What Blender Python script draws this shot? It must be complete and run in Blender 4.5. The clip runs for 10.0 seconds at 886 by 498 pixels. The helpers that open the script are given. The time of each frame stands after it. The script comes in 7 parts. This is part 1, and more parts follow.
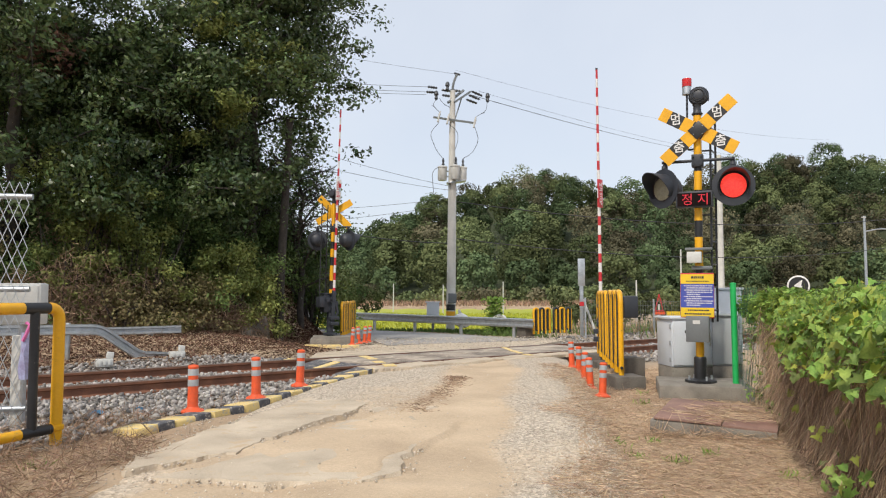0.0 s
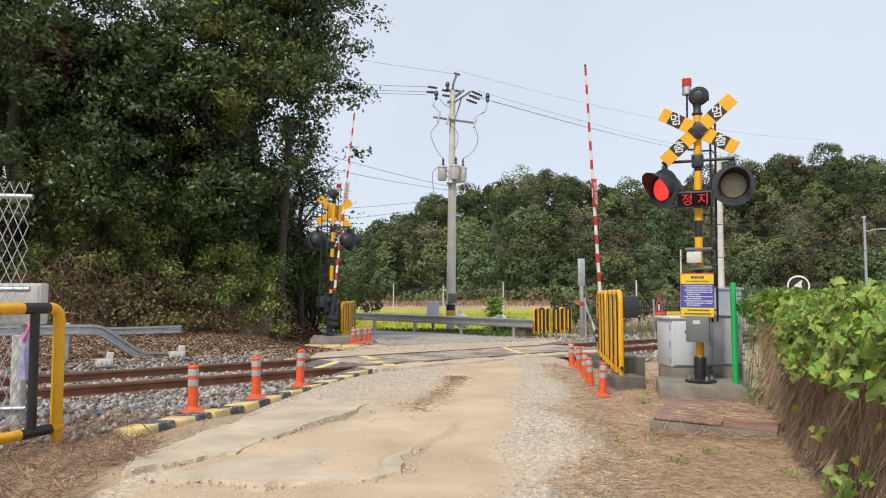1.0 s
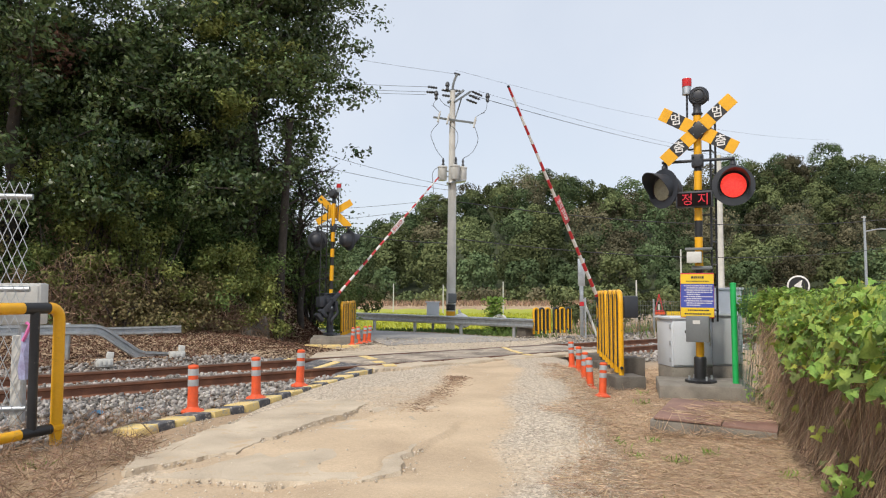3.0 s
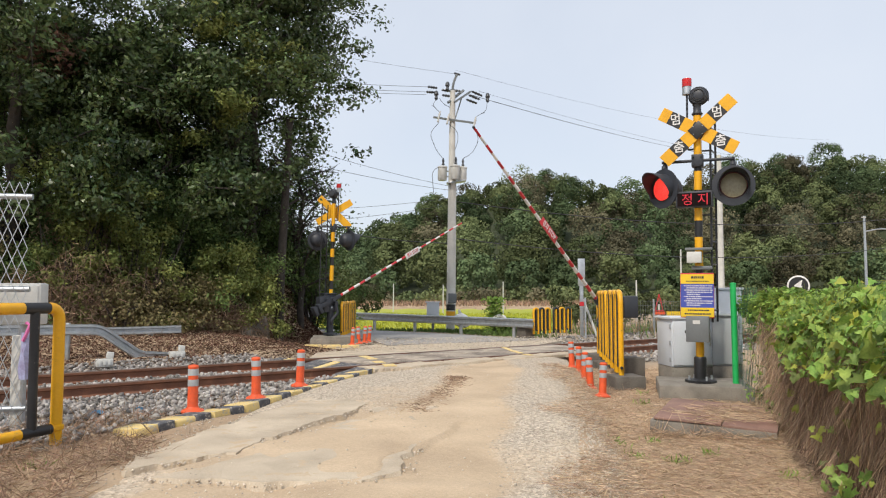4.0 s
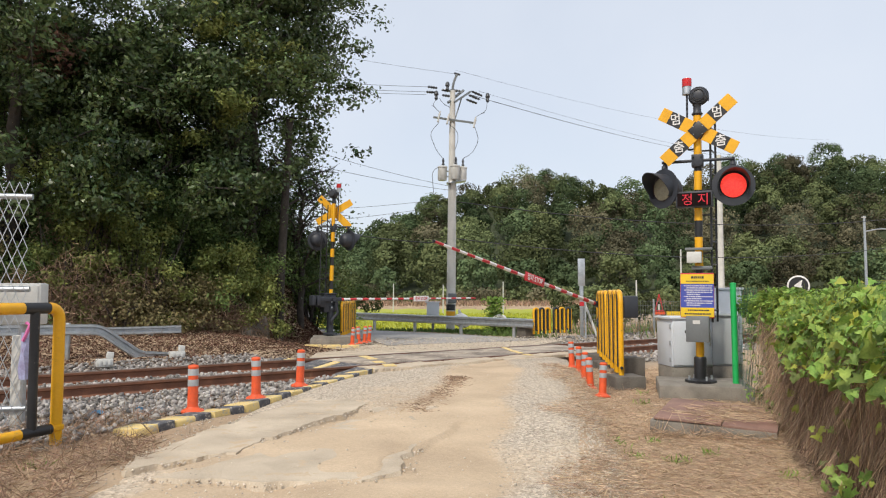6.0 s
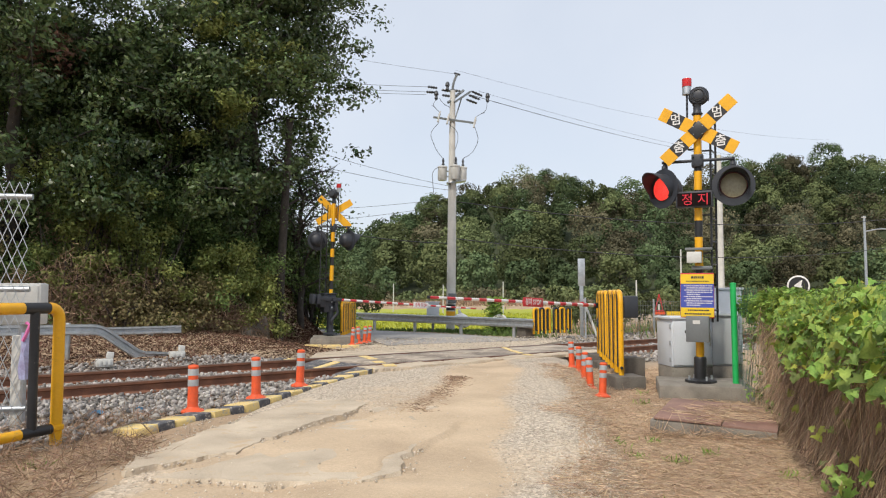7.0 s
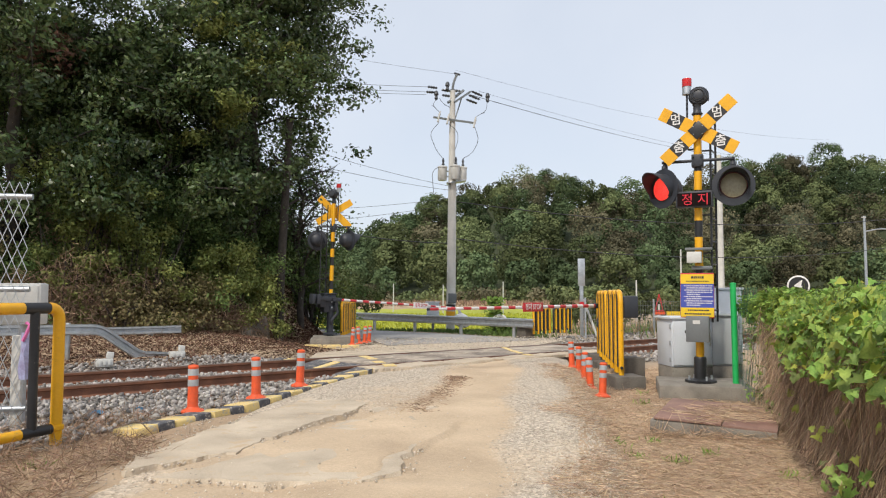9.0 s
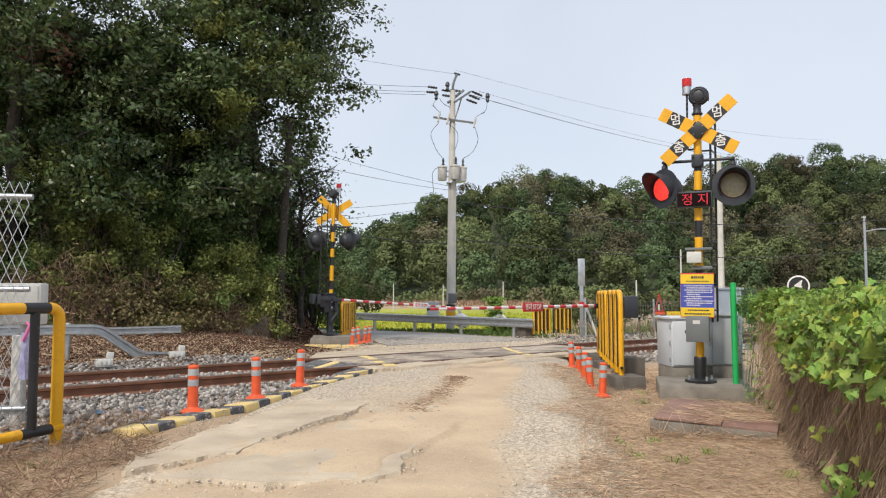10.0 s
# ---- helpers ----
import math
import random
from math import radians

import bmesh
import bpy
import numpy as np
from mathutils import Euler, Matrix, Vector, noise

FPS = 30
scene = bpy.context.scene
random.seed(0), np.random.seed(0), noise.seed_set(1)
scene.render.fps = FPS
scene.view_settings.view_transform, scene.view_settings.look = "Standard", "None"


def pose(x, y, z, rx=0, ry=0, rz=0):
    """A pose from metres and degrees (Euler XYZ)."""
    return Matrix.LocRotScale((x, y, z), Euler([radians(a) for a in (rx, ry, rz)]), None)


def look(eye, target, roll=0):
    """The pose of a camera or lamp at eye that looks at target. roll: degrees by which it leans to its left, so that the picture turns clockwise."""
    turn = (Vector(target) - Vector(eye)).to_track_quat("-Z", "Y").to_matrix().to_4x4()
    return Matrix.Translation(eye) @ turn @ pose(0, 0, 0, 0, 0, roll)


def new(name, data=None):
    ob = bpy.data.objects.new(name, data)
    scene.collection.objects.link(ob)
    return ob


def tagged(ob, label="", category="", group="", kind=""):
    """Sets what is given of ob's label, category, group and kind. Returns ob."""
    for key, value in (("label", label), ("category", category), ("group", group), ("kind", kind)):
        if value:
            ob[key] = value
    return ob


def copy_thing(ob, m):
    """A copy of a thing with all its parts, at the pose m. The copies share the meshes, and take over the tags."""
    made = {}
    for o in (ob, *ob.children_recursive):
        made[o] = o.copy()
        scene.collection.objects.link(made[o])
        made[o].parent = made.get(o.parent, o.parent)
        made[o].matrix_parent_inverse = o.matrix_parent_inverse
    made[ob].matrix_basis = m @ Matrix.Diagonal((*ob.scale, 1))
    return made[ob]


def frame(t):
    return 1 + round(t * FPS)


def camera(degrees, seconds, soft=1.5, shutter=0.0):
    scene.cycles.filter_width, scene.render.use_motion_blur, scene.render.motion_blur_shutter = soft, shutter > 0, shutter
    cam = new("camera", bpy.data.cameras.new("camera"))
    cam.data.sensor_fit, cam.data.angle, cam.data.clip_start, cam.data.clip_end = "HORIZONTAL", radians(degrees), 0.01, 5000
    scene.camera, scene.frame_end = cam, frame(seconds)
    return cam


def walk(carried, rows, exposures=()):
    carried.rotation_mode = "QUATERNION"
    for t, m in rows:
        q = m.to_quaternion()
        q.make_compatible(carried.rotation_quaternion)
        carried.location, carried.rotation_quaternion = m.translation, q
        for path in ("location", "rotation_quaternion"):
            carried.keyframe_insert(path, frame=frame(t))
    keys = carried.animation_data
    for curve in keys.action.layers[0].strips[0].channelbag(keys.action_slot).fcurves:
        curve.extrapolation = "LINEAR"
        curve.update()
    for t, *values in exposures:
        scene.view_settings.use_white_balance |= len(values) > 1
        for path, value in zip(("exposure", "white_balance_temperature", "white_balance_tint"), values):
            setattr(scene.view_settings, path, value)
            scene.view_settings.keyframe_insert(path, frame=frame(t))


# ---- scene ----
# ---- camera: stands still on a low tripod ----
EYE_H = 1.1
cam = camera(62.98, 10.0, soft=1.15)
CAM_POSE = pose(0, 0, EYE_H, 90 + 3.576, 0, 0)
walk(cam, [(0.0, CAM_POSE), (10.0, CAM_POSE)])

# ---- light: hazy autumn sun from the left, pale sky ----
SUN_AZ, SUN_EL = radians(-151), radians(49)      # azimuth from +y towards +x
world = bpy.data.worlds.new("world")
scene.world = world
world.use_nodes = True
wn, wl = world.node_tree.nodes, world.node_tree.links
wn.clear()
sky = wn.new("ShaderNodeTexSky")
sky.sky_type = "NISHITA"
sky.sun_disc = False
sky.sun_elevation, sky.sun_rotation = SUN_EL, SUN_AZ
sky.air_density, sky.dust_density, sky.ozone_density = 1.0, 2.0, 1.0
bg = wn.new("ShaderNodeBackground")
bg.inputs["Strength"].default_value = 0.15
haze = wn.new("ShaderNodeMix")
haze.data_type = "RGBA"
cloud = wn.new("ShaderNodeTexNoise")
cloud.inputs["Scale"].default_value = 2.2
cloud.inputs["Detail"].default_value = 5.0
cloud_map = wn.new("ShaderNodeMapRange")
cloud_map.inputs["From Min"].default_value, cloud_map.inputs["From Max"].default_value = 0.35, 0.7
cloud_map.inputs["To Min"].default_value, cloud_map.inputs["To Max"].default_value = 0.72, 0.9
wl.new(cloud.outputs["Fac"], cloud_map.inputs["Value"])
wl.new(cloud_map.outputs["Result"], haze.inputs["Factor"])
wl.new(sky.outputs["Color"], haze.inputs["A"])
haze.inputs["B"].default_value = (5.4, 5.75, 6.35, 1)
wl.new(haze.outputs["Result"], bg.inputs["Color"])
wout = wn.new("ShaderNodeOutputWorld")
wl.new(bg.outputs["Background"], wout.inputs["Surface"])
sun = new("sun", bpy.data.lights.new("sun", "SUN"))
sun.data.energy, sun.data.angle, sun.data.color = 3.0, radians(6), (1.0, 0.91, 0.79)
SUN_DIR = Vector((math.sin(SUN_AZ) * math.cos(SUN_EL), math.cos(SUN_AZ) * math.cos(SUN_EL), math.sin(SUN_EL)))
sun.matrix_world = look(SUN_DIR * 50, (0, 0, 0))
scene.view_settings.exposure = 0.0

# ---- materials ----


def material(name, color, rough=0.6, metal=0.0, dark=None, scale=6.0, fine=60.0, bump=0.15, wear=None, wear_amount=0.0,
             island=0.0, random_object=0.0, spec=0.5, through_light=0.0, tone=False):
    """A worn surface: colour mixed with a darker tone at two scales, a bump, and patches of wear."""
    m = bpy.data.materials.new(name)
    m.use_nodes = True
    n, l = m.node_tree.nodes, m.node_tree.links
    b = n["Principled BSDF"]
    b.inputs["Roughness"].default_value, b.inputs["Metallic"].default_value = rough, metal
    b.inputs["Specular IOR Level"].default_value = spec
    co = n.new("ShaderNodeTexCoord")
    dark = dark or tuple(c * 0.62 for c in color)
    big, small = n.new("ShaderNodeTexNoise"), n.new("ShaderNodeTexNoise")
    for t, s, d in ((big, scale, 5.0), (small, fine, 3.0)):
        t.inputs["Scale"].default_value, t.inputs["Detail"].default_value = s, d
        l.new(co.outputs["Object"], t.inputs["Vector"])
    add = n.new("ShaderNodeMath")
    add.operation = "MULTIPLY_ADD"
    l.new(small.outputs["Fac"], add.inputs[0])
    add.inputs[1].default_value = 0.5
    l.new(big.outputs["Fac"], add.inputs[2])
    ramp = n.new("ShaderNodeMapRange")
    ramp.inputs["From Min"].default_value, ramp.inputs["From Max"].default_value = 0.5, 1.0
    l.new(add.outputs[0], ramp.inputs["Value"])
    mix = n.new("ShaderNodeMix")
    mix.data_type = "RGBA"
    mix.inputs["A"].default_value, mix.inputs["B"].default_value = (*dark, 1), (*color, 1)
    l.new(ramp.outputs["Result"], mix.inputs["Factor"])
    last = mix.outputs["Result"]
    if wear:
        spots = n.new("ShaderNodeTexNoise")
        spots.inputs["Scale"].default_value, spots.inputs["Detail"].default_value = scale * 2.3, 8.0
        spots.inputs["Roughness"].default_value = 0.7
        l.new(co.outputs["Object"], spots.inputs["Vector"])
        cut = n.new("ShaderNodeMapRange")
        cut.inputs["From Min"].default_value, cut.inputs["From Max"].default_value = 0.66 - wear_amount, 0.72 - wear_amount
        l.new(spots.outputs["Fac"], cut.inputs["Value"])
        mw = n.new("ShaderNodeMix")
        mw.data_type = "RGBA"
        l.new(cut.outputs["Result"], mw.inputs["Factor"])
        l.new(last, mw.inputs["A"])
        mw.inputs["B"].default_value = (*wear, 1)
        last = mw.outputs["Result"]
    if island or random_object:
        if island:
            src = n.new("ShaderNodeNewGeometry").outputs["Random Per Island"]
        else:
            src = n.new("ShaderNodeObjectInfo").outputs["Random"]
        hsv = n.new("ShaderNodeHueSaturation")
        amount = island or random_object
        for socket, lo, hi, k in (("Value", 1 - amount, 1 + amount, 1.0), ("Hue", 0.5 - amount * 0.045, 0.5 + amount * 0.035, 7.3)):
            mm = n.new("ShaderNodeMath")
            mm.operation = "MULTIPLY"
            l.new(src, mm.inputs[0])
            mm.inputs[1].default_value = k
            fr = n.new("ShaderNodeMath")
            fr.operation = "FRACT"
            l.new(mm.outputs[0], fr.inputs[0])
            r = n.new("ShaderNodeMapRange")
            r.inputs["To Min"].default_value, r.inputs["To Max"].default_value = lo, hi
            l.new(fr.outputs[0], r.inputs["Value"])
            l.new(r.outputs["Result"], hsv.inputs[socket])
        l.new(last, hsv.inputs["Color"])
        last = hsv.outputs["Color"]
    if tone:
        at = n.new("ShaderNodeAttribute")
        at.attribute_name = "tone"
        tv_ = n.new("ShaderNodeHueSaturation")
        l.new(at.outputs["Fac"], tv_.inputs["Value"])
        l.new(last, tv_.inputs["Color"])
        last = tv_.outputs["Color"]
    l.new(last, b.inputs["Base Color"])
    if bump:
        bp = n.new("ShaderNodeBump")
        bp.inputs["Strength"].default_value, bp.inputs["Distance"].default_value = bump, 0.02
        l.new(add.outputs[0], bp.inputs["Height"])
        l.new(bp.outputs["Normal"], b.inputs["Normal"])
    if through_light:
        tr = n.new("ShaderNodeBsdfTranslucent")
        l.new(last, tr.inputs["Color"])
        ms = n.new("ShaderNodeMixShader")
        ms.inputs["Fac"].default_value = through_light
        l.new(b.outputs["BSDF"], ms.inputs[1])
        l.new(tr.outputs["BSDF"], ms.inputs[2])
        l.new(ms.outputs["Shader"], n["Material Output"].inputs["Surface"])
    return m


def glow(name, color, strength, base=(0.02, 0.02, 0.02)):
    m = bpy.data.materials.new(name)
    m.use_nodes = True
    b = m.node_tree.nodes["Principled BSDF"]
    b.inputs["Base Color"].default_value = (*base, 1)
    b.inputs["Emission Color"].default_value = (*color, 1)
    b.inputs["Emission Strength"].default_value = strength
    b.inputs["Roughness"].default_value = 0.35
    return m


def mixed(name, a, b, zone, rough=0.9):
    """Two earthy tones mixed by a mesh attribute broken up by noise; each tone: (light, dark, scale)."""
    m = material(name, a[0], rough, dark=a[1], scale=a[2], fine=a[2] * 95, bump=0.5)
    n, l = m.node_tree.nodes, m.node_tree.links
    bs = n["Principled BSDF"]
    first = bs.inputs["Base Color"].links[0].from_socket
    co = n.new("ShaderNodeTexCoord")
    t = n.new("ShaderNodeTexNoise")
    t.inputs["Scale"].default_value, t.inputs["Detail"].default_value = b[2] * 10, 6.0
    l.new(co.outputs["Object"], t.inputs["Vector"])
    mb = n.new("ShaderNodeMix")
    mb.data_type = "RGBA"
    mb.inputs["A"].default_value, mb.inputs["B"].default_value = (*b[1], 1), (*b[0], 1)
    st = n.new("ShaderNodeMapRange")
    st.inputs["From Min"].default_value, st.inputs["From Max"].default_value = 0.35, 0.65
    l.new(t.outputs["Fac"], st.inputs["Value"])
    l.new(st.outputs["Result"], mb.inputs["Factor"])
    at = n.new("ShaderNodeAttribute")
    at.attribute_name = zone
    edge = n.new("ShaderNodeTexNoise")
    edge.inputs["Scale"].default_value, edge.inputs["Detail"].default_value = 3.0, 8.0
    edge.inputs["Roughness"].default_value = 0.7
    l.new(co.outputs["Object"], edge.inputs["Vector"])
    s = n.new("ShaderNodeMath")
    s.operation = "ADD"
    l.new(at.outputs["Fac"], s.inputs[0])
    l.new(edge.outputs["Fac"], s.inputs[1])
    mr = n.new("ShaderNodeMapRange")
    mr.inputs["From Min"].default_value, mr.inputs["From Max"].default_value = 0.74, 1.3
    l.new(s.outputs[0], mr.inputs["Value"])
    mx = n.new("ShaderNodeMix")
    mx.data_type = "RGBA"
    l.new(mr.outputs["Result"], mx.inputs["Factor"])
    l.new(first, mx.inputs["A"])
    l.new(mb.outputs["Result"], mx.inputs["B"])
    # pebbles pressed into the surface, thickest where it is gravelly
    peb = n.new("ShaderNodeTexVoronoi")
    peb.inputs["Scale"].default_value, peb.inputs["Randomness"].default_value = 62.0, 1.0
    l.new(co.outputs["Object"], peb.inputs["Vector"])
    shade = n.new("ShaderNodeSeparateColor")
    l.new(peb.outputs["Color"], shade.inputs["Color"])
    spread = n.new("ShaderNodeMapRange")
    spread.inputs["To Min"].default_value, spread.inputs["To Max"].default_value = 0.70, 1.30
    l.new(shade.outputs["Red"], spread.inputs["Value"])
    often = n.new("ShaderNodeMath")
    often.operation = "MULTIPLY_ADD"
    often.inputs[1].default_value, often.inputs[2].default_value = 0.75, 0.22
    l.new(mr.outputs["Result"], often.inputs[0])
    amount = n.new("ShaderNodeMix")
    amount.inputs["A"].default_value = 1.0
    l.new(often.outputs[0], amount.inputs["Factor"])
    l.new(spread.outputs["Result"], amount.inputs["B"])
    pv = n.new("ShaderNodeHueSaturation")
    l.new(amount.outputs["Result"], pv.inputs["Value"])
    l.new(mx.outputs["Result"], pv.inputs["Color"])
    l.new(pv.outputs["Color"], bs.inputs["Base Color"])
    return m


def speckled(m, scale, low):
    """The pressed pattern of a signal lens: its glow varies from cell to cell."""
    n, l = m.node_tree.nodes, m.node_tree.links
    co, v, r = n.new("ShaderNodeTexCoord"), n.new("ShaderNodeTexVoronoi"), n.new("ShaderNodeMapRange")
    v.inputs["Scale"].default_value = scale
    l.new(co.outputs["Object"], v.inputs["Vector"])
    b = n["Principled BSDF"]
    top = b.inputs["Emission Strength"].default_value
    r.inputs["From Max"].default_value = 0.7
    r.inputs["To Min"].default_value, r.inputs["To Max"].default_value = top * 1.15, top * low
    l.new(v.outputs["Distance"], r.inputs["Value"])
    l.new(r.outputs["Result"], b.inputs["Emission Strength"])
    mx = n.new("ShaderNodeMix")
    mx.data_type = "RGBA"
    mx.inputs["A"].default_value, mx.inputs["B"].default_value = (1.0, 0.085, 0.05, 1), (0.9, 0.03, 0.03, 1)
    l.new(v.outputs["Distance"], mx.inputs["Factor"])
    l.new(mx.outputs["Result"], b.inputs["Emission Color"])
    return m


M = {
    "yellow": material("yellow_paint", (0.82, 0.42, 0.006), 0.42, dark=(0.68, 0.34, 0.008), wear=(0.22, 0.15, 0.08), wear_amount=0.02, bump=0.05),
    "black": material("black_paint", (0.02, 0.021, 0.024), 0.45, bump=0.05, wear=(0.12, 0.11, 0.10), wear_amount=0.03),
    "navy": material("dark_grey_paint", (0.035, 0.04, 0.052), 0.5, bump=0.05),
    "red": material("red_paint", (0.62, 0.035, 0.045), 0.4, bump=0.04),
    "white": material("white_paint", (0.78, 0.77, 0.76), 0.4, dark=(0.6, 0.59, 0.57), bump=0.04),
    "orange": material("orange_rubber", (0.80, 0.11, 0.025), 0.5, dark=(0.6, 0.085, 0.03), scale=14, bump=0.05),
    "reflector": material("reflective_band", (0.46, 0.49, 0.51), 0.35, dark=(0.30, 0.32, 0.34), fine=160, bump=0.05),
    "steel": material("galvanised_steel", (0.55, 0.58, 0.61), 0.42, 0.75, dark=(0.36, 0.39, 0.42), scale=9, bump=0.06),
    "rail": material("rusty_rail", (0.27, 0.12, 0.068), 0.85, 0.0, dark=(0.13, 0.06, 0.038), scale=5, fine=90, bump=0.2),
    "railhead": material("worn_rail_head", (0.32, 0.24, 0.20), 0.42, 0.7, dark=(0.20, 0.12, 0.085), scale=5, bump=0.05),
    "concrete": material("weathered_concrete", (0.30, 0.275, 0.235), 0.9, dark=(0.15, 0.135, 0.115), scale=4, fine=70, bump=0.35, wear=(0.15, 0.135, 0.11), wear_amount=0.05),
    "pole": material("pole_concrete", (0.66, 0.65, 0.61), 0.85, dark=(0.48, 0.47, 0.44), scale=2, fine=40, bump=0.1),
    "stone": material("ballast_stone", (0.40, 0.375, 0.35), 0.9, dark=(0.17, 0.155, 0.14), scale=9, fine=80, bump=0.3, island=0.6),
    "gravel": material("road_gravel", (0.59, 0.52, 0.425), 0.9, dark=(0.46, 0.40, 0.32), scale=9, fine=80, bump=0.2, island=0.3),
    "grey": material("grey_cabinet_paint", (0.62, 0.66, 0.71), 0.45, dark=(0.54, 0.58, 0.62), scale=3, bump=0.04, wear=(0.3, 0.28, 0.25), wear_amount=-0.02),
    "cabinet_mid": material("mid_grey_cabinet_paint", (0.36, 0.39, 0.40), 0.5, dark=(0.30, 0.325, 0.335), scale=3, bump=0.04, wear=(0.25, 0.24, 0.22), wear_amount=-0.02),
    "dark_grey": material("dark_cabinet_paint", (0.17, 0.185, 0.19), 0.5, dark=(0.13, 0.14, 0.145), bump=0.05),
    "light_grey": material("light_grey_paint", (0.62, 0.62, 0.60), 0.5, dark=(0.5, 0.5, 0.47), bump=0.04),
    "green": material("green_paint", (0.02, 0.48, 0.12), 0.4, dark=(0.015, 0.36, 0.09), bump=0.05, wear=(0.2, 0.25, 0.2), wear_amount=-0.03),
    "green_wire": material("green_wire", (0.03, 0.16, 0.10), 0.5, bump=0),
    "blue": material("blue_print", (0.055, 0.085, 0.40), 0.45, dark=(0.05, 0.075, 0.34), bump=0.02),
    "sign_yellow": material("sign_yellow", (0.80, 0.55, 0.02), 0.45, dark=(0.7, 0.47, 0.02), bump=0.02),
    "asphalt": material("dusty_asphalt", (0.36, 0.345, 0.325), 0.9, dark=(0.25, 0.24, 0.23), scale=1.2, fine=90, bump=0.3),
    "planks": material("crossing_panel", (0.52, 0.44, 0.35), 0.9, dark=(0.10, 0.082, 0.07), scale=1.3, fine=50, bump=0.4, wear=(0.60, 0.51, 0.40), wear_amount=0.10),
    "bark": material("bark", (0.075, 0.064, 0.054), 0.95, dark=(0.032, 0.027, 0.023), scale=7, fine=40, bump=0.6),
    "soil": material("bank_soil", (0.16, 0.105, 0.065), 0.95, dark=(0.06, 0.045, 0.03), scale=2.5, fine=30, bump=0.6),
    "kerb_yellow": material("worn_yellow_concrete", (0.80, 0.60, 0.22), 0.85, dark=(0.66, 0.50, 0.22), scale=8, fine=70, bump=0.3, wear=(0.50, 0.44, 0.34), wear_amount=0.13),
    "kerb_black": material("worn_black_concrete", (0.115, 0.115, 0.125), 0.85, dark=(0.07, 0.07, 0.078), scale=8, fine=70, bump=0.3, wear=(0.34, 0.31, 0.27), wear_amount=0.12),
    "leaf_shrub_green": material("green_shrub_leaf", (0.145, 0.21, 0.064), 0.6, dark=(0.05, 0.09, 0.03), scale=0.5, fine=1.6, bump=0, island=0.45, through_light=0.25, spec=0.2),
    "leaf_shrub_brown": material("browning_creeper_leaf", (0.23, 0.195, 0.09), 0.7, dark=(0.11, 0.10, 0.045), scale=0.8, fine=2.6, bump=0, island=0.45, through_light=0.2, spec=0.2),
    "litter": material("leaf_litter", (0.185, 0.105, 0.072), 0.9, dark=(0.08, 0.048, 0.034), scale=1.2, fine=6, bump=0, island=0.5, spec=0.2),
    "leaf_dark": material("tree_leaf", (0.14, 0.20, 0.066), 0.42, dark=(0.028, 0.055, 0.022), scale=0.45, fine=1.5, bump=0, island=0.65, through_light=0.28, spec=0.5),
    "leaf_shrub": material("shrub_leaf", (0.31, 0.335, 0.10), 0.6, dark=(0.105, 0.15, 0.043), scale=0.5, fine=1.6, bump=0, island=0.45, through_light=0.25, spec=0.2),
    "leaf_vine": material("vine_leaf", (0.31, 0.45, 0.10), 0.5, dark=(0.13, 0.24, 0.045), scale=20.0, fine=130, bump=0.10, island=0.5, through_light=0.3, spec=0.3),
    "leaf_far": material("far_leaf", (0.12, 0.165, 0.078), 0.75, dark=(0.076, 0.116, 0.056), scale=0.11, fine=0.12, bump=0, island=0.22, through_light=0.08, spec=0.05, tone=True),
    "leaf_far_olive": material("far_olive_leaf", (0.155, 0.178, 0.078), 0.75, dark=(0.098, 0.128, 0.058), scale=0.09, fine=0.4, bump=0, island=0.22, through_light=0.08, spec=0.05, tone=True),
    "leaf_far_brown": material("far_brown_leaf", (0.165, 0.15, 0.09), 0.75, dark=(0.108, 0.106, 0.066), scale=0.09, fine=0.4, bump=0, island=0.22, through_light=0.08, spec=0.05, tone=True),
    "leaf_yellow": material("yellowing_leaf", (0.42, 0.44, 0.06), 0.55, dark=(0.28, 0.34, 0.06), scale=3, fine=20, bump=0, island=0.4, through_light=0.3),
    "bundle": material("plastic_wrap", (0.42, 0.46, 0.68), 0.35, dark=(0.25, 0.22, 0.36), scale=12, bump=0.2),
    "blue_scrap": material("faded_blue_plastic", (0.12, 0.33, 0.52), 0.5, dark=(0.08, 0.22, 0.36), bump=0.1),
    "pink": material("pink_plastic", (0.80, 0.20, 0.48), 0.4, bump=0.05),
    "straw": material("dry_straw", (0.62, 0.475, 0.325), 0.9, dark=(0.42, 0.30, 0.20), scale=2, fine=12, bump=0, island=0.45, through_light=0.1),
    "straw_brown": material("dead_stems", (0.41, 0.285, 0.185), 0.9, dark=(0.19, 0.125, 0.083), scale=2, fine=12, bump=0, island=0.5, through_light=0.1),
    "rust_plate": material("rusty_steel_plate", (0.34, 0.205, 0.165), 0.8, 0.0, dark=(0.21, 0.125, 0.10), scale=3, fine=60, bump=0.2, wear=(0.36, 0.27, 0.19), wear_amount=0.02),
    "rice": material("ripe_rice", (0.47, 0.48, 0.05), 0.8, dark=(0.37, 0.40, 0.05), scale=0.25, fine=6, bump=0.3, island=0.25, through_light=0.2),
    "grass": material("green_grass", (0.135, 0.215, 0.05), 0.8, dark=(0.07, 0.125, 0.03), scale=1.0, fine=8, bump=0.0, island=0.4, through_light=0.2),
    "insulator": material("dark_insulator", (0.06, 0.065, 0.075), 0.35, bump=0),
    "dark_concrete": material("dark_stained_concrete", (0.17, 0.155, 0.135), 0.9, dark=(0.08, 0.07, 0.06), scale=4, fine=60, bump=0.3),
    "wire": material("black_wire", (0.05, 0.05, 0.055), 0.6, bump=0),
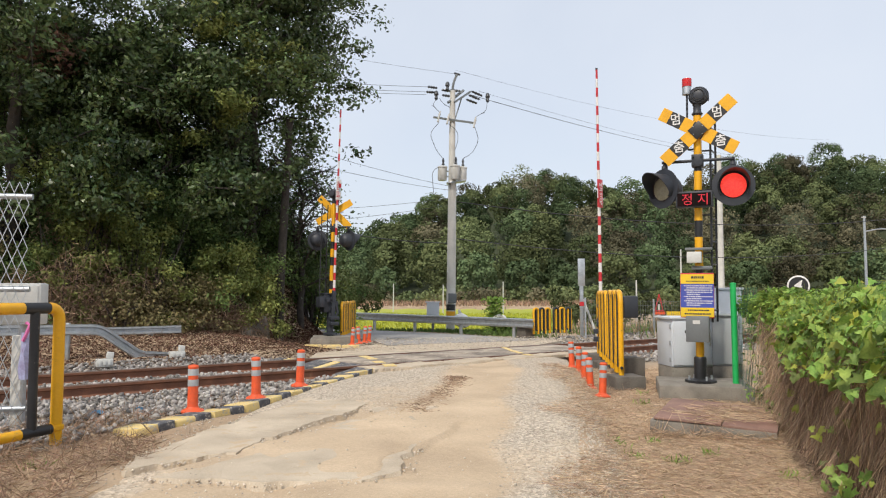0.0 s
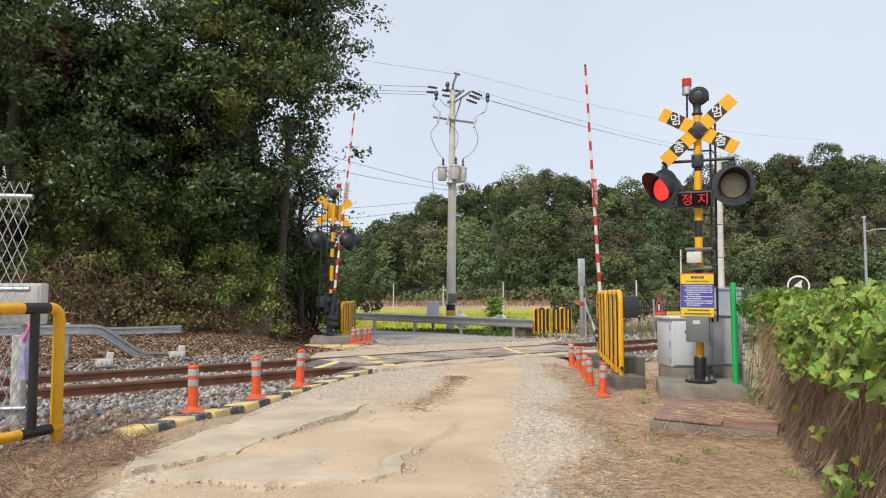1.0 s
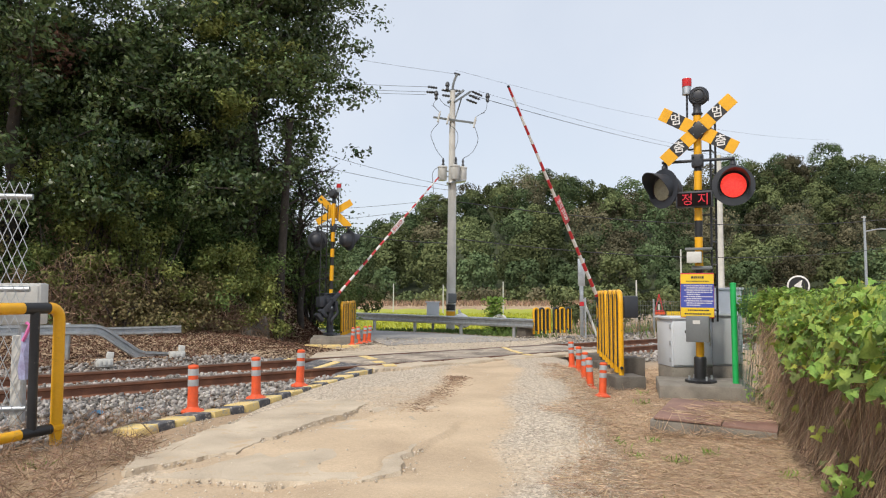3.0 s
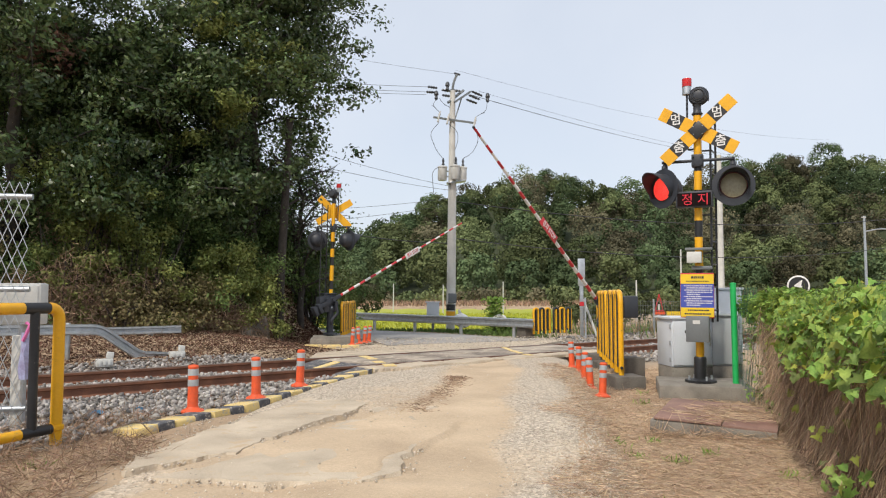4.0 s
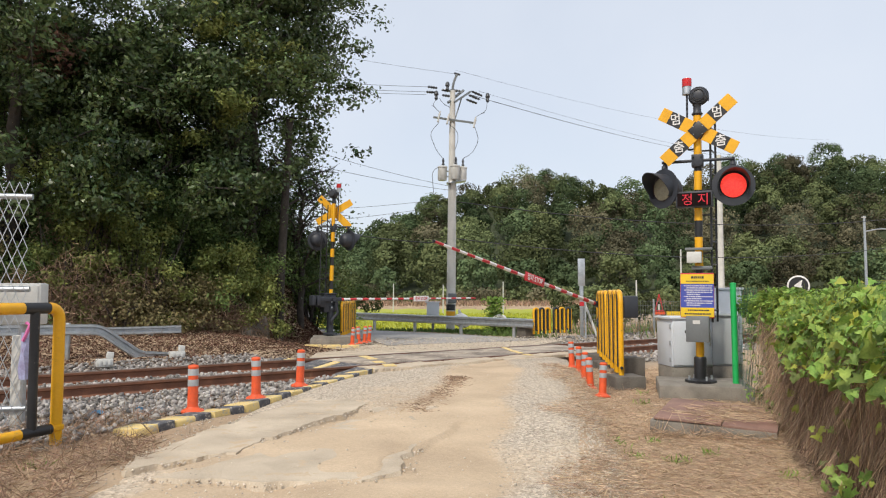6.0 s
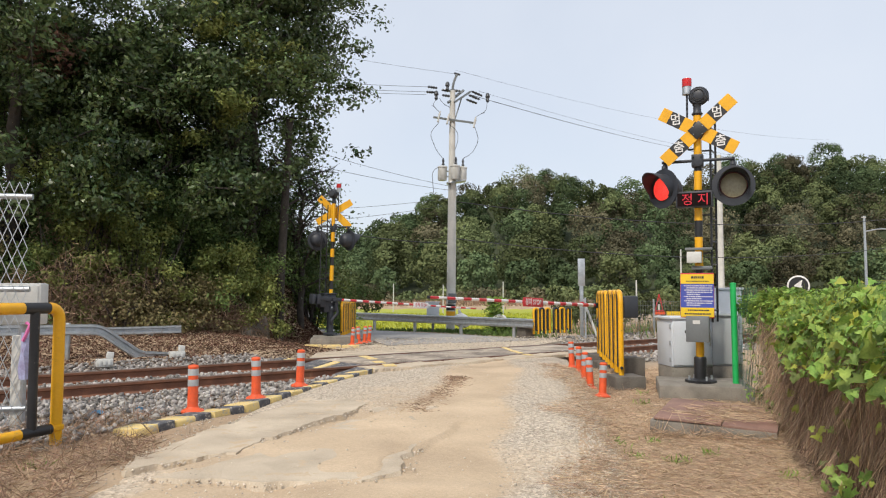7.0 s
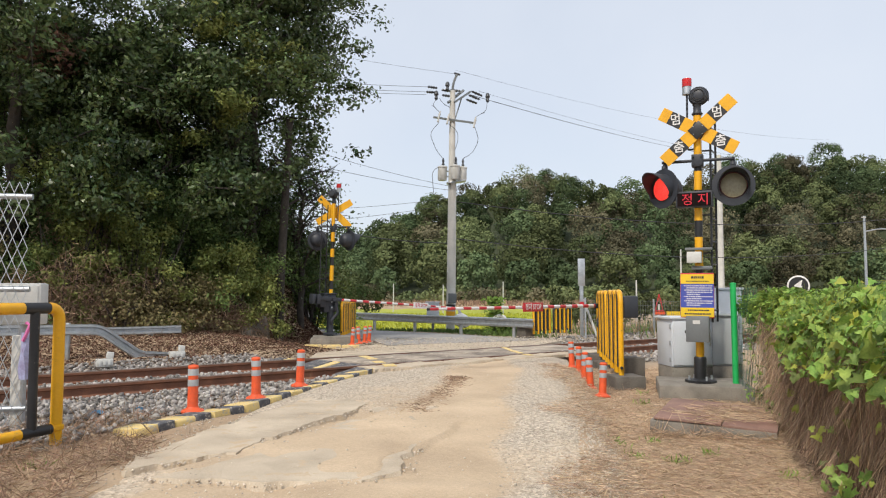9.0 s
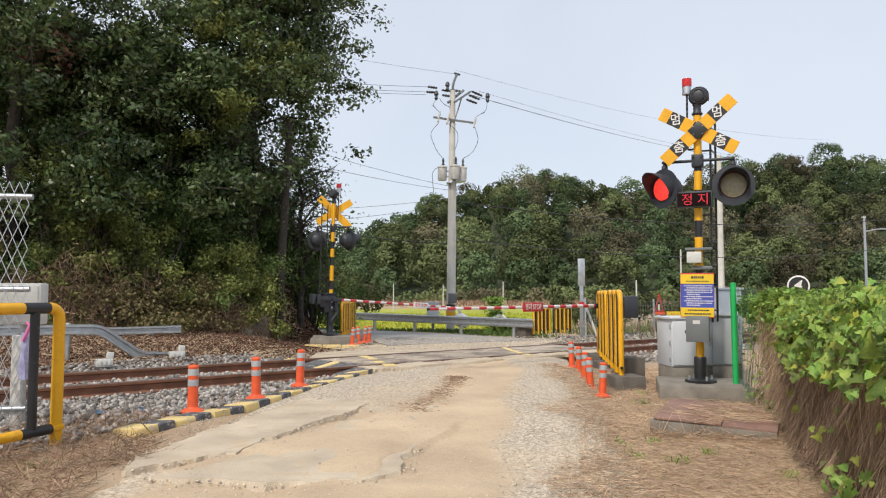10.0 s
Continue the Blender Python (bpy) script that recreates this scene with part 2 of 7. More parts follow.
    "lens_off": material("unlit_lens", (0.30, 0.28, 0.20), 0.25, dark=(0.22, 0.20, 0.14), scale=30, fine=160, bump=0.3),
    "glow_red": speckled(glow("lit_red_lens", (1.0, 0.05, 0.06), 1.15, (0.4, 0.02, 0.02)), 75, 0.62),
    "led": glow("red_led", (1.0, 0.0, 0.03), 0.72),
    "led_face": material("led_panel_face", (0.012, 0.006, 0.006), 0.7, bump=0, spec=0.1),
    "beacon": material("red_beacon_dome", (0.55, 0.02, 0.02), 0.2, bump=0),
        "crust": material("sandy_concrete_crust", (0.62, 0.525, 0.40), 0.95, dark=(0.36, 0.295, 0.22), scale=2.2, fine=110, bump=0.4, wear=(0.50, 0.385, 0.26), wear_amount=0.10),
    "hill_floor": material("wood_floor", (0.06, 0.075, 0.035), 0.95, dark=(0.03, 0.04, 0.02), scale=0.2, fine=2, bump=0.3),
    "ground": mixed("earth", ((0.50, 0.375, 0.25), (0.34, 0.24, 0.155), 1.6), ((0.30, 0.26, 0.20), (0.18, 0.15, 0.11), 1.2), "gravelly"),
    "road": mixed("sandy_road", ((0.64, 0.50, 0.345), (0.40, 0.30, 0.20), 1.1), ((0.59, 0.51, 0.405), (0.34, 0.285, 0.225), 2.6), "gravelly"),
}

# ---- building helpers ----


def mesh_object(name, bm, mat, smooth=True):
    me = bpy.data.meshes.new(name)
    bm.normal_update()
    bm.to_mesh(me)
    bm.free()
    for m in (mat if isinstance(mat, (list, tuple)) else [mat]):
        me.materials.append(m)
    if smooth:
        me.shade_smooth()
        me.set_sharp_from_angle(angle=radians(38))
    return new(name, me)


def part(name, bm, mat, parent, label="", smooth=True):
    ob = mesh_object(name, bm, mat, smooth)
    ob.parent = parent
    if label:
        tagged(ob, label)
    return ob


def thing(name, m, label, category, group="", kind=""):
    ob = new(name)
    ob.empty_display_size = 0.1
    ob.matrix_world = m
    return tagged(ob, label, category, group, kind)


def box(bm, c, size, rot=None, bevel=0.0, mi=0):
    """A box at c, optionally turned by the Euler degrees rot and bevelled."""
    r = bmesh.ops.create_cube(bm, size=1.0)
    vs = r["verts"]
    m = Matrix.Translation(c) @ (Euler([radians(a) for a in rot]).to_matrix().to_4x4() if rot else Matrix()) @ Matrix.Diagonal((*size, 1))
    bmesh.ops.transform(bm, matrix=m, verts=vs)
    faces = list({f for v in vs for f in v.link_faces})
    for f in faces:
        f.material_index = mi
    if bevel:
        edges = list({e for v in vs for e in v.link_edges})
        out = bmesh.ops.bevel(bm, geom=edges, offset=bevel, segments=2, affect="EDGES", profile=0.5)
        for f in out["faces"]:
            f.material_index = mi
    return bm


def tube(bm, pts, radii, seg=12, mi=0, caps=True):
    """A round tube along the points; radii: one number or one for each point."""
    pts = [Vector(p) for p in pts]
    if not isinstance(radii, (list, tuple)):
        radii = [radii] * len(pts)
    rings = []
    side = None
    for i, p in enumerate(pts):
        d = (pts[min(i + 1, len(pts) - 1)] - pts[max(i - 1, 0)]).normalized()
        if side is None:
            side = d.orthogonal().normalized()
        else:
            side = (side - d * side.dot(d)).normalized()
        up = d.cross(side)
        rings.append([bm.verts.new(p + (side * math.cos(a) + up * math.sin(a)) * radii[i]) for a in (2 * math.pi * k / seg for k in range(seg))])
    for a, b in zip(rings, rings[1:]):
        for k in range(seg):
            f = bm.faces.new((a[k], a[(k + 1) % seg], b[(k + 1) % seg], b[k]))
            f.material_index = mi
    if caps:
        for r, flip in ((rings[0], True), (rings[-1], False)):
            f = bm.faces.new(r[::-1] if flip else r)
            f.material_index = mi
    return bm


def lathe(bm, profile, seg=24, m=None, mi=0):
    """Turns (radius, height) pairs round the local z axis, then moves them by m."""
    m = m or Matrix()
    rings = [[bm.verts.new(m @ Vector((r * math.cos(2 * math.pi * k / seg), r * math.sin(2 * math.pi * k / seg), z))) for k in range(seg)] for r, z in profile]
    for a, b in zip(rings, rings[1:]):
        for k in range(seg):
            f = bm.faces.new((a[k], a[(k + 1) % seg], b[(k + 1) % seg], b[k]))
            f.material_index = mi
    for r, flip in ((rings[0], True), (rings[-1], False)):
        f = bm.faces.new(r[::-1] if flip else r)
        f.material_index = mi
    return bm


def bent(points, r=0.12, n=5):
    """A polyline with its inner corners rounded."""
    pts = [Vector(p) for p in points]
    out = [pts[0]]
    for a, b, c in zip(pts, pts[1:], pts[2:]):
        p, q = b + (a - b).normalized() * r, b + (c - b).normalized() * r
        for k in range(n + 1):
            s = k / n
            out.append(p * (1 - s) ** 2 + b * 2 * s * (1 - s) + q * s * s)
    out.append(pts[-1])
    return out


def lettering(name, text, height, mat, parent, m, label="", thick=0.002, squeeze=1.0, bold=0.012):
    """Words in the built-in font as one mesh, centred, lying in the local xz plane and facing -y."""
    cu = bpy.data.curves.new(name, "FONT")
    cu.body, cu.size, cu.align_x, cu.align_y, cu.extrude = text, height, "CENTER", "CENTER", thick
    cu.offset = height * bold
    tmp = bpy.data.objects.new(name, cu)
    scene.collection.objects.link(tmp)
    dg = bpy.context.evaluated_depsgraph_get()
    me = bpy.data.meshes.new_from_object(tmp.evaluated_get(dg))
    bpy.data.objects.remove(tmp)
    me.transform(m @ Matrix.Rotation(radians(90), 4, "X") @ Matrix.Diagonal((squeeze, 1, 1, 1)))
    me.materials.clear()
    me.materials.append(mat)
    ob = new(name, me)
    ob.parent = parent
    if label:
        tagged(ob, label)
    return ob


def raw_mesh(name, verts, faces, mat, smooth=False):
    """One mesh from numpy arrays: verts (n, 3), faces (m, k) all of k corners."""
    me = bpy.data.meshes.new(name)
    nv, (nf, k) = len(verts), faces.shape
    me.vertices.add(nv)
    me.vertices.foreach_set("co", np.ascontiguousarray(verts, dtype=np.float32).ravel())
    me.loops.add(nf * k)
    me.loops.foreach_set("vertex_index", np.ascontiguousarray(faces, dtype=np.int32).ravel())
    me.polygons.add(nf)
    me.polygons.foreach_set("loop_start", np.arange(nf, dtype=np.int32) * k)
    me.materials.append(mat)
    me.update(calc_edges=True)
    if smooth:
        me.shade_smooth()
    return me


def grid_mesh(name, xs, ys, zfun, mat, attr=None):
    """A sheet over the given lines of x and y; zfun and attr take arrays."""
    X, Y = np.meshgrid(xs, ys)
    v = np.stack([X, Y, zfun(X, Y)], -1).reshape(-1, 3)
    nx, ny = len(xs), len(ys)
    i = (np.arange(ny - 1)[:, None] * nx + np.arange(nx - 1)[None]).ravel()
    me = raw_mesh(name, v, np.stack([i, i + 1, i + nx + 1, i + nx], 1), mat, True)
    if attr:
        a = me.attributes.new("gravelly", "FLOAT", "POINT")
        a.data.foreach_set("value", attr(X, Y).ravel().astype(np.float32))
    return new(name, me)


def smoothstep(a, b, x):
    t = np.clip((x - a) / (b - a), 0, 1)
    return t * t * (3 - 2 * t)


def wobble(X, Y, scale, seed=0):
    """Cheap smooth noise for arrays, about -1 to 1."""
    r = np.random.RandomState(seed)
    out = np.zeros_like(X)
    for k in range(7):
        a, p, f = r.rand() * 6.28, r.rand() * 6.28, scale * (0.6 + 1.2 * r.rand())
        out += np.sin((X * math.cos(a) + Y * math.sin(a)) * f + p + 1.3 * np.sin(f * 0.7 * (Y * math.cos(a) - X * math.sin(a)) + k))
    return out / 3.5


RNG = np.random.RandomState(7)
# ---- plan: the track runs obliquely away to the right ----
T0, TD, TN = Vector((-2.1, 11.15, 0)), Vector((0.731, 0.682, 0)), Vector((-0.682, 0.731, 0))


def track_point(s, n, z=0.0):
    p = T0 + TD * s + TN * n
    return Vector((p.x, p.y, z))


def sn(X, Y):
    dx, dy = X - T0.x, Y - T0.y
    return dx * TD.x + dy * TD.y, dx * TN.x + dy * TN.y


def rail_z(s):
    return 0.082 - 0.0095 * (s + 4) - 0.0028 * np.maximum(s - 5, 0)


def road_edges(Y):
    """Left and right edge of the sandy road at the distance Y."""
    left = np.interp(Y, [-14, 3, 4.5, 6.1, 8.0, 10.6, 12], [-2.5, -2.05, -2.0, -2.05, -1.7, -0.95, -0.6])
    right = np.interp(Y, [-14, 4, 8, 12, 16], [0.6, 0.85, 1.35, 1.9, 2.4])
    return left, right


def ground_z(X, Y):
    s, n = sn(X, Y)
    l, r = road_edges(Y)
    z = 0.03 * wobble(X, Y, 1.1, 1)
    z = z - 0.19 * smoothstep(0.05, 0.5, X - r) * smoothstep(14, 11, Y)
    bed = smoothstep(3.2, 2.1, np.abs(n))
    z = z * (1 - bed) + (rail_z(np.clip(s, -30, 40)) - 0.155) * bed
    z = z + smoothstep(2.5, 6.8, n) * 0.30 * smoothstep(3.4, 1.0, s)
    z = z - 0.26 * smoothstep(1.5, 4.5, n) * smoothstep(1.8, 4.2, s)
    z = z - 0.85 * smoothstep(26, 34, Y + 0.3 * X) * smoothstep(3, 8, s)
    inside = smoothstep(-0.10, 0.25, np.minimum(X - l, r - X)) * smoothstep(13.5, 12.5, Y)
    z = z * (1 - inside) - 0.09 * inside
    # the bare earth slope behind the far signal
    z = z + 0.9 * smoothstep(-3.3, -5.2, X) * smoothstep(1.6, 4.0, s) * smoothstep(5.9, 9.0, n) * smoothstep(8.5, 6.0, s)
    # the slope under the trees
    z = z + 3.4 * smoothstep(7.0, 11.0, n) * smoothstep(6.5, 4.0, s) * smoothstep(-40, -20, s)
    return z


xs = np.concatenate([[-900, -500, -250, -120, -70, -45, -32], np.arange(-26, -6, 0.5), np.arange(-6, 5, 0.1), np.arange(5, 20, 0.5), [22, 26, 32, 45, 70, 120, 250, 500, 900]])
ys = np.concatenate([[-300, -100, -40, -15, -5, 0], np.arange(2, 14, 0.1), np.arange(14, 26, 0.25), np.arange(26, 50, 1.0), [60, 80, 120, 200, 350, 700, 1500]])


def gravelly_ground(X, Y):
    s, n = sn(X, Y)
    return 0.55 * smoothstep(3.6, 2.4, np.abs(n)) + 0.35 * smoothstep(4.5, 6.5, s) * smoothstep(1, 3, n)


ground = tagged(grid_mesh("ground", xs, ys, ground_z, M["ground"], gravelly_ground), "brown earth with dry grass along a railway", "ground", kind="structure")


# the sandy road of broken concrete, with steps where its crust has come off
def road_z(X, Y):
    l, r = road_edges(Y)
    z = np.interp(Y, [0, 5, 8, 10.0, 12.5], [0.0, 0.0, 0.0, 0.010, -0.030]) + 0.010
    z = z + 0.012 * wobble(X, Y, 2.2, 3) + 0.004 * wobble(X, Y, 9, 4)
    # crust edges
    e1 = X + 1.62 - 0.55 * (Y - 4.9) + 0.10 * wobble(X, Y, 4.0, 6)
    z = z - 0.035 * smoothstep(0.03, -0.03, e1) * smoothstep(3.3, 4.0, Y) * smoothstep(7.4, 6.6, Y)
    e2 = Y - 4.42 + 0.08 * wobble(X, Y, 5.0, 8)
    z = z - 0.03 * smoothstep(0.025, -0.025, e2) * smoothstep(-0.75, -1.0, X)
    e3 = X + 0.10 - 0.30 * (Y - 5.6) + 0.13 * wobble(X, Y, 4.5, 9)
    z = z - 0.03 * smoothstep(-0.025, 0.025, e3) * smoothstep(4.2, 4.5, Y) * smoothstep(6.7, 6.2, Y)
    rut = np.exp(-((X - 0.42 - 0.02 * Y) / 0.28) ** 2) + 0.6 * np.exp(-((X + 1.0 - 0.02 * Y) / 0.28) ** 2)
    z = z - 0.02 * rut
    # sink below the earth at the edges
    z = z - 0.10 * smoothstep(0.12, -0.30, np.minimum(X - l, r - X))
    return z


def gravelly_road(X, Y):
    l, r = road_edges(Y)
    rut = 0.125 * (Y - 4.2) - 0.15
    g = 0.85 * smoothstep(0.22, 0.62, X - rut + 0.16 * wobble(X, Y, 2.4, 17)) + 0.5 * smoothstep(0.5, 0.1, X - l)
    g = g + 0.18 * wobble(X, Y, 1.7, 18) - 0.4 * np.exp(-((X - rut) / 0.32) ** 2)
    g = g + 0.50 * smoothstep(5.8, 7.2, Y) * smoothstep(-0.25, -0.6, X - rut + 0.12 * wobble(X, Y, 3.1, 19))
    g = g + 0.45 * smoothstep(0.95, 0.45, X - l) * smoothstep(4.6, 5.4, Y)
    return g + 0.25 * smoothstep(8.5, 10.5, Y)


tv = np.concatenate([np.arange(-14.0, 2.4, 0.2), np.arange(2.5, 12.6, 0.045)])
tu = np.linspace(-0.08, 1.08, 130)
V = np.repeat(tv[:, None], len(tu), 1)
# the far edge of the road follows the near rail
el, er = road_edges(V)
RX = el + (er - el) * tu[None]
rail_y = T0.y + (RX - T0.x) * TD.y / TD.x - 0.83 / TD.x
RY = np.where(V > 7.5, 7.5 + (V - 7.5) * (rail_y - 7.5) / (12.555 - 7.5), V)
el, er = road_edges(RY)
RX = el + (er - el) * tu[None]
nx, ny = len(tu), len(tv)
ii = (np.arange(ny - 1)[:, None] * nx + np.arange(nx - 1)[None]).ravel()
road_me = raw_mesh("road", np.stack([RX, RY, road_z(RX, RY)], -1).reshape(-1, 3), np.stack([ii, ii + 1, ii + nx + 1, ii + nx], 1), M["road"], True)
road_me.attributes.new("gravelly", "FLOAT", "POINT").data.foreach_set("value", gravelly_road(RX, RY).ravel().astype(np.float32))
road = tagged(new("road", road_me), "sandy road of cracked and worn pale concrete", "road", kind="structure")


RUBBLE = []


# plates of the old concrete crust, broken along their edges
def crust_plate(outline, z, seed):
    r = random.Random(seed)
    pts = []
    a1, a2, a3 = r.uniform(5, 7), r.uniform(13, 17), r.uniform(29, 37)
    for (xa, ya), (xb, yb) in zip(outline, outline[1:] + outline[:1]):
        d = math.hypot(xb - xa, yb - ya)
        n = max(2, int(d / 0.03))
        for k in range(n):
            f = k / n
            wv = 0.020 * math.sin(a1 * d * f + seed) + 0.012 * math.sin(a2 * d * f + 2 * seed) + 0.006 * math.sin(a3 * d * f) + r.uniform(-0.007, 0.007)
            pts.append((xa + (xb - xa) * f + (yb - ya) / d * wv, ya + (yb - ya) * f - (xb - xa) / d * wv))
    bm = bmesh.new()
    top = [bm.verts.new((x, y, z + 0.004 * math.sin(5 * x + 3 * y) + r.uniform(-0.003, 0.002))) for x, y in pts]
    mx, my = sum(p[0] for p in pts) / len(pts), sum(p[1] for p in pts) / len(pts)
    low = []
    for x, y in pts:
        d = math.hypot(x - mx, y - my)
        o = r.uniform(0.01, 0.05)
        low.append(bm.verts.new((x + (x - mx) / d * o, y + (y - my) / d * o, z - 0.05)))
        if r.random() < 0.8:
            q = r.uniform(0.0, 0.07)
            RUBBLE.append((x + (x - mx) / d * q, y + (y - my) / d * q, z - 0.012))
    f = bm.faces.new(top)
    for k in range(len(top)):
        j = (k + 1) % len(top)
        bm.faces.new((top[k], low[k], low[j], top[j]))
    bmesh.ops.recalc_face_normals(bm, faces=bm.faces)
    bmesh.ops.triangulate(bm, faces=[f])
    return part("crust_plate", bm, M["crust"], road, smooth=False)


crust_plate([(-1.98, 4.62), (-1.44, 5.03), (-1.33, 5.61), (-0.95, 6.58), (-0.71, 7.37), (-1.38, 7.87), (-1.81, 6.1), (-2.05, 5.0)], 0.016, 1)
crust_plate([(-1.75, 4.42), (-1.05, 4.28), (-0.49, 4.35), (-0.28, 4.56), (-0.245, 5.05), (-0.065, 5.97), (-0.28, 6.58), (-0.78, 6.40), (-1.05, 5.84), (-1.28, 4.99)], 0.008, 2)
crust_plate([(-0.62, 6.75), (-0.30, 6.72), (-0.05, 7.1), (-0.1, 8.0), (-0.5, 8.4), (-0.75, 7.6)], 0.004, 5)


# ---- rails ----
def rail(n, s0, s1, name):
    bm = bmesh.new()
    prof = [(-0.062, 0), (0.062, 0), (0.062, 0.012), (0.012, 0.03), (0.010, 0.10), (0.034, 0.115), (0.034, 0.142), (0.028, 0.148), (-0.028, 0.148), (-0.034, 0.142), (-0.034, 0.115), (-0.010, 0.10), (-0.012, 0.03), (-0.062, 0.012)]
    rings = []
    for s in np.arange(s0, s1 + 0.01, 1.0):
        rings.append([bm.verts.new(track_point(s, n + a, float(rail_z(s)) - 0.148 + b)) for a, b in prof])
    k = len(prof)
    for a, b in zip(rings, rings[1:]):
        for j in range(k):
            f = bm.faces.new((a[j], b[j], b[(j + 1) % k], a[(j + 1) % k]))
            f.material_index = 1 if j in (6, 7, 8) else 0
    for r, flip in ((rings[0], False), (rings[-1], True)):
        bm.faces.new(r[::-1] if flip else r)
    bm.normal_update()
    bmesh.ops.recalc_face_normals(bm, faces=bm.faces)
    return tagged(mesh_object(name, bm, [M["rail"], M["railhead"]], False), "rusty brown steel rail with a worn head", "rail", "running rails", "structure")


rail(0.75, -34, 60, "rail")
rail(-0.75, -34, 60, "rail")

# crossing deck: dark panels between and beside the rails
CROSS_S0, CROSS_S1 = 0.62, 6.1
deck = thing("crossing_deck", Matrix(), "dusty dark rubber and concrete level crossing deck", "crossing deck", kind="structure")
for n0, n1 in ((-0.64, 0.0), (0.0, 0.64)):
    s = CROSS_S0
    while s < CROSS_S1 - 0.1:
        bm = bmesh.new()
        box(bm, track_point(s + 0.44, (n0 + n1) / 2, float(rail_z(s)) - 0.075 + random.uniform(-0.004, 0.004)), (0.865, n1 - n0 - 0.015, 0.13), (0, 0, math.degrees(math.atan2(TD.y, TD.x))), 0.008)
        part("panel", bm, M["planks"], deck)
        s += 0.88

# rubber ramps that close the deck towards the ballast
for s0, s1, n0, n1, mat in ((0.22, 0.61, -0.62, -0.06, "kerb_black"), (0.22, 0.61, -0.05, 0.15, "kerb_yellow"), (0.22, 0.61, 0.16, 0.62, "kerb_black"), (-0.10, 0.34, -1.18, -0.84, "kerb_black"), (-0.05, 0.36, 0.85, 1.12, "kerb_yellow"), (-0.05, 0.36, 1.13, 1.4, "kerb_black")):
    bm = bmesh.new()
    top_z = float(rail_z(0.2)) - 0.012
    lows = [bm.verts.new(track_point(q, w, top_z - 0.16)) for q, w in ((s0, n0), (s1, n0), (s1, n1), (s0, n1))]
    tops = [bm.verts.new(track_point(q, w, top_z - (0.075 if q == s0 else 0.0))) for q, w in ((s0, n0 + 0.02), (s1, n0 + 0.02), (s1, n1 - 0.02), (s0, n1 - 0.02))]
    bm.faces.new(tops)
    for k in range(4):
        bm.faces.new((lows[k], lows[(k + 1) % 4], tops[(k + 1) % 4], tops[k]))
    bmesh.ops.recalc_face_normals(bm, faces=bm.faces)
    part("end_ramp", bm, M[mat], deck, smooth=False)
# pale concrete edge along the near rail, broken towards the road
for k, (s0, s1, n0) in enumerate(((0.36, 1.55, -1.30), (1.57, 3.05, -1.27), (3.07, 4.6, -1.30), (4.62, 6.2, -1.22))):
    ends = [track_point(s0, -0.86), track_point(s1, -0.86), track_point(s1, n0), track_point((s0 + s1) / 2, n0 - 0.05), track_point(s0, n0)]
    crust_plate([(q.x, q.y) for q in ends], float(rail_z((s0 + s1) / 2)) - 0.006, 11 + k)

# asphalt beyond the track, rising gently to the cross road
bm = bmesh.new()
far_quad = [Vector((-1.3, 17.2, -0.18)), Vector((2.7, 19.4, -0.20)), Vector((0.9, 22.3, -0.24)), Vector((-4.2, 27.5, -0.27)), Vector((-9, 33, -0.3)), Vector((-9, 24.5, -0.26)), Vector((-2.1, 20.2, -0.23))]
top = [bm.verts.new(p + Vector((0, 0, 0.085))) for p in far_quad]
bm.faces.new(top)
low = [bm.verts.new(p - Vector((0, 0, 0.3))) for p in far_quad]
for k in range(len(top)):
    j = (k + 1) % len(top)
    bm.faces.new((top[k], low[k], low[j], top[j]))
bmesh.ops.recalc_face_normals(bm, faces=bm.faces)
tagged(mesh_object("far_road", bm, M["asphalt"], False), "grey asphalt road joining beyond the crossing", "road", kind="structure")

# dusty gravel apron between the track and the asphalt
fa = [(track_point(0.6, 0.85), 0.015), (track_point(6.5, 0.85), -0.045), (Vector((3.1, 19.0, 0)), -0.12), (Vector((2.6, 20.6, 0)), -0.155), (Vector((-1.4, 18.4, 0)), -0.15), (Vector((-2.3, 17.0, 0)), -0.15), (Vector((-2.6, 15.2, 0)), -0.09)]
bm = bmesh.new()
top = [bm.verts.new((p.x, p.y, z + 0.01)) for p, z in fa]
low = [bm.verts.new((p.x, p.y, z - 0.35)) for p, z in fa]
bm.faces.new(top)
for k in range(len(top)):
    j = (k + 1) % len(top)
    bm.faces.new((top[k], low[k], low[j], top[j]))
bmesh.ops.recalc_face_normals(bm, faces=bm.faces)
bmesh.ops.triangulate(bm, faces=bm.faces)
tagged(mesh_object("gravel_apron", bm, M["crust"], False), "dusty gravel apron beyond the track", "road", kind="structure")


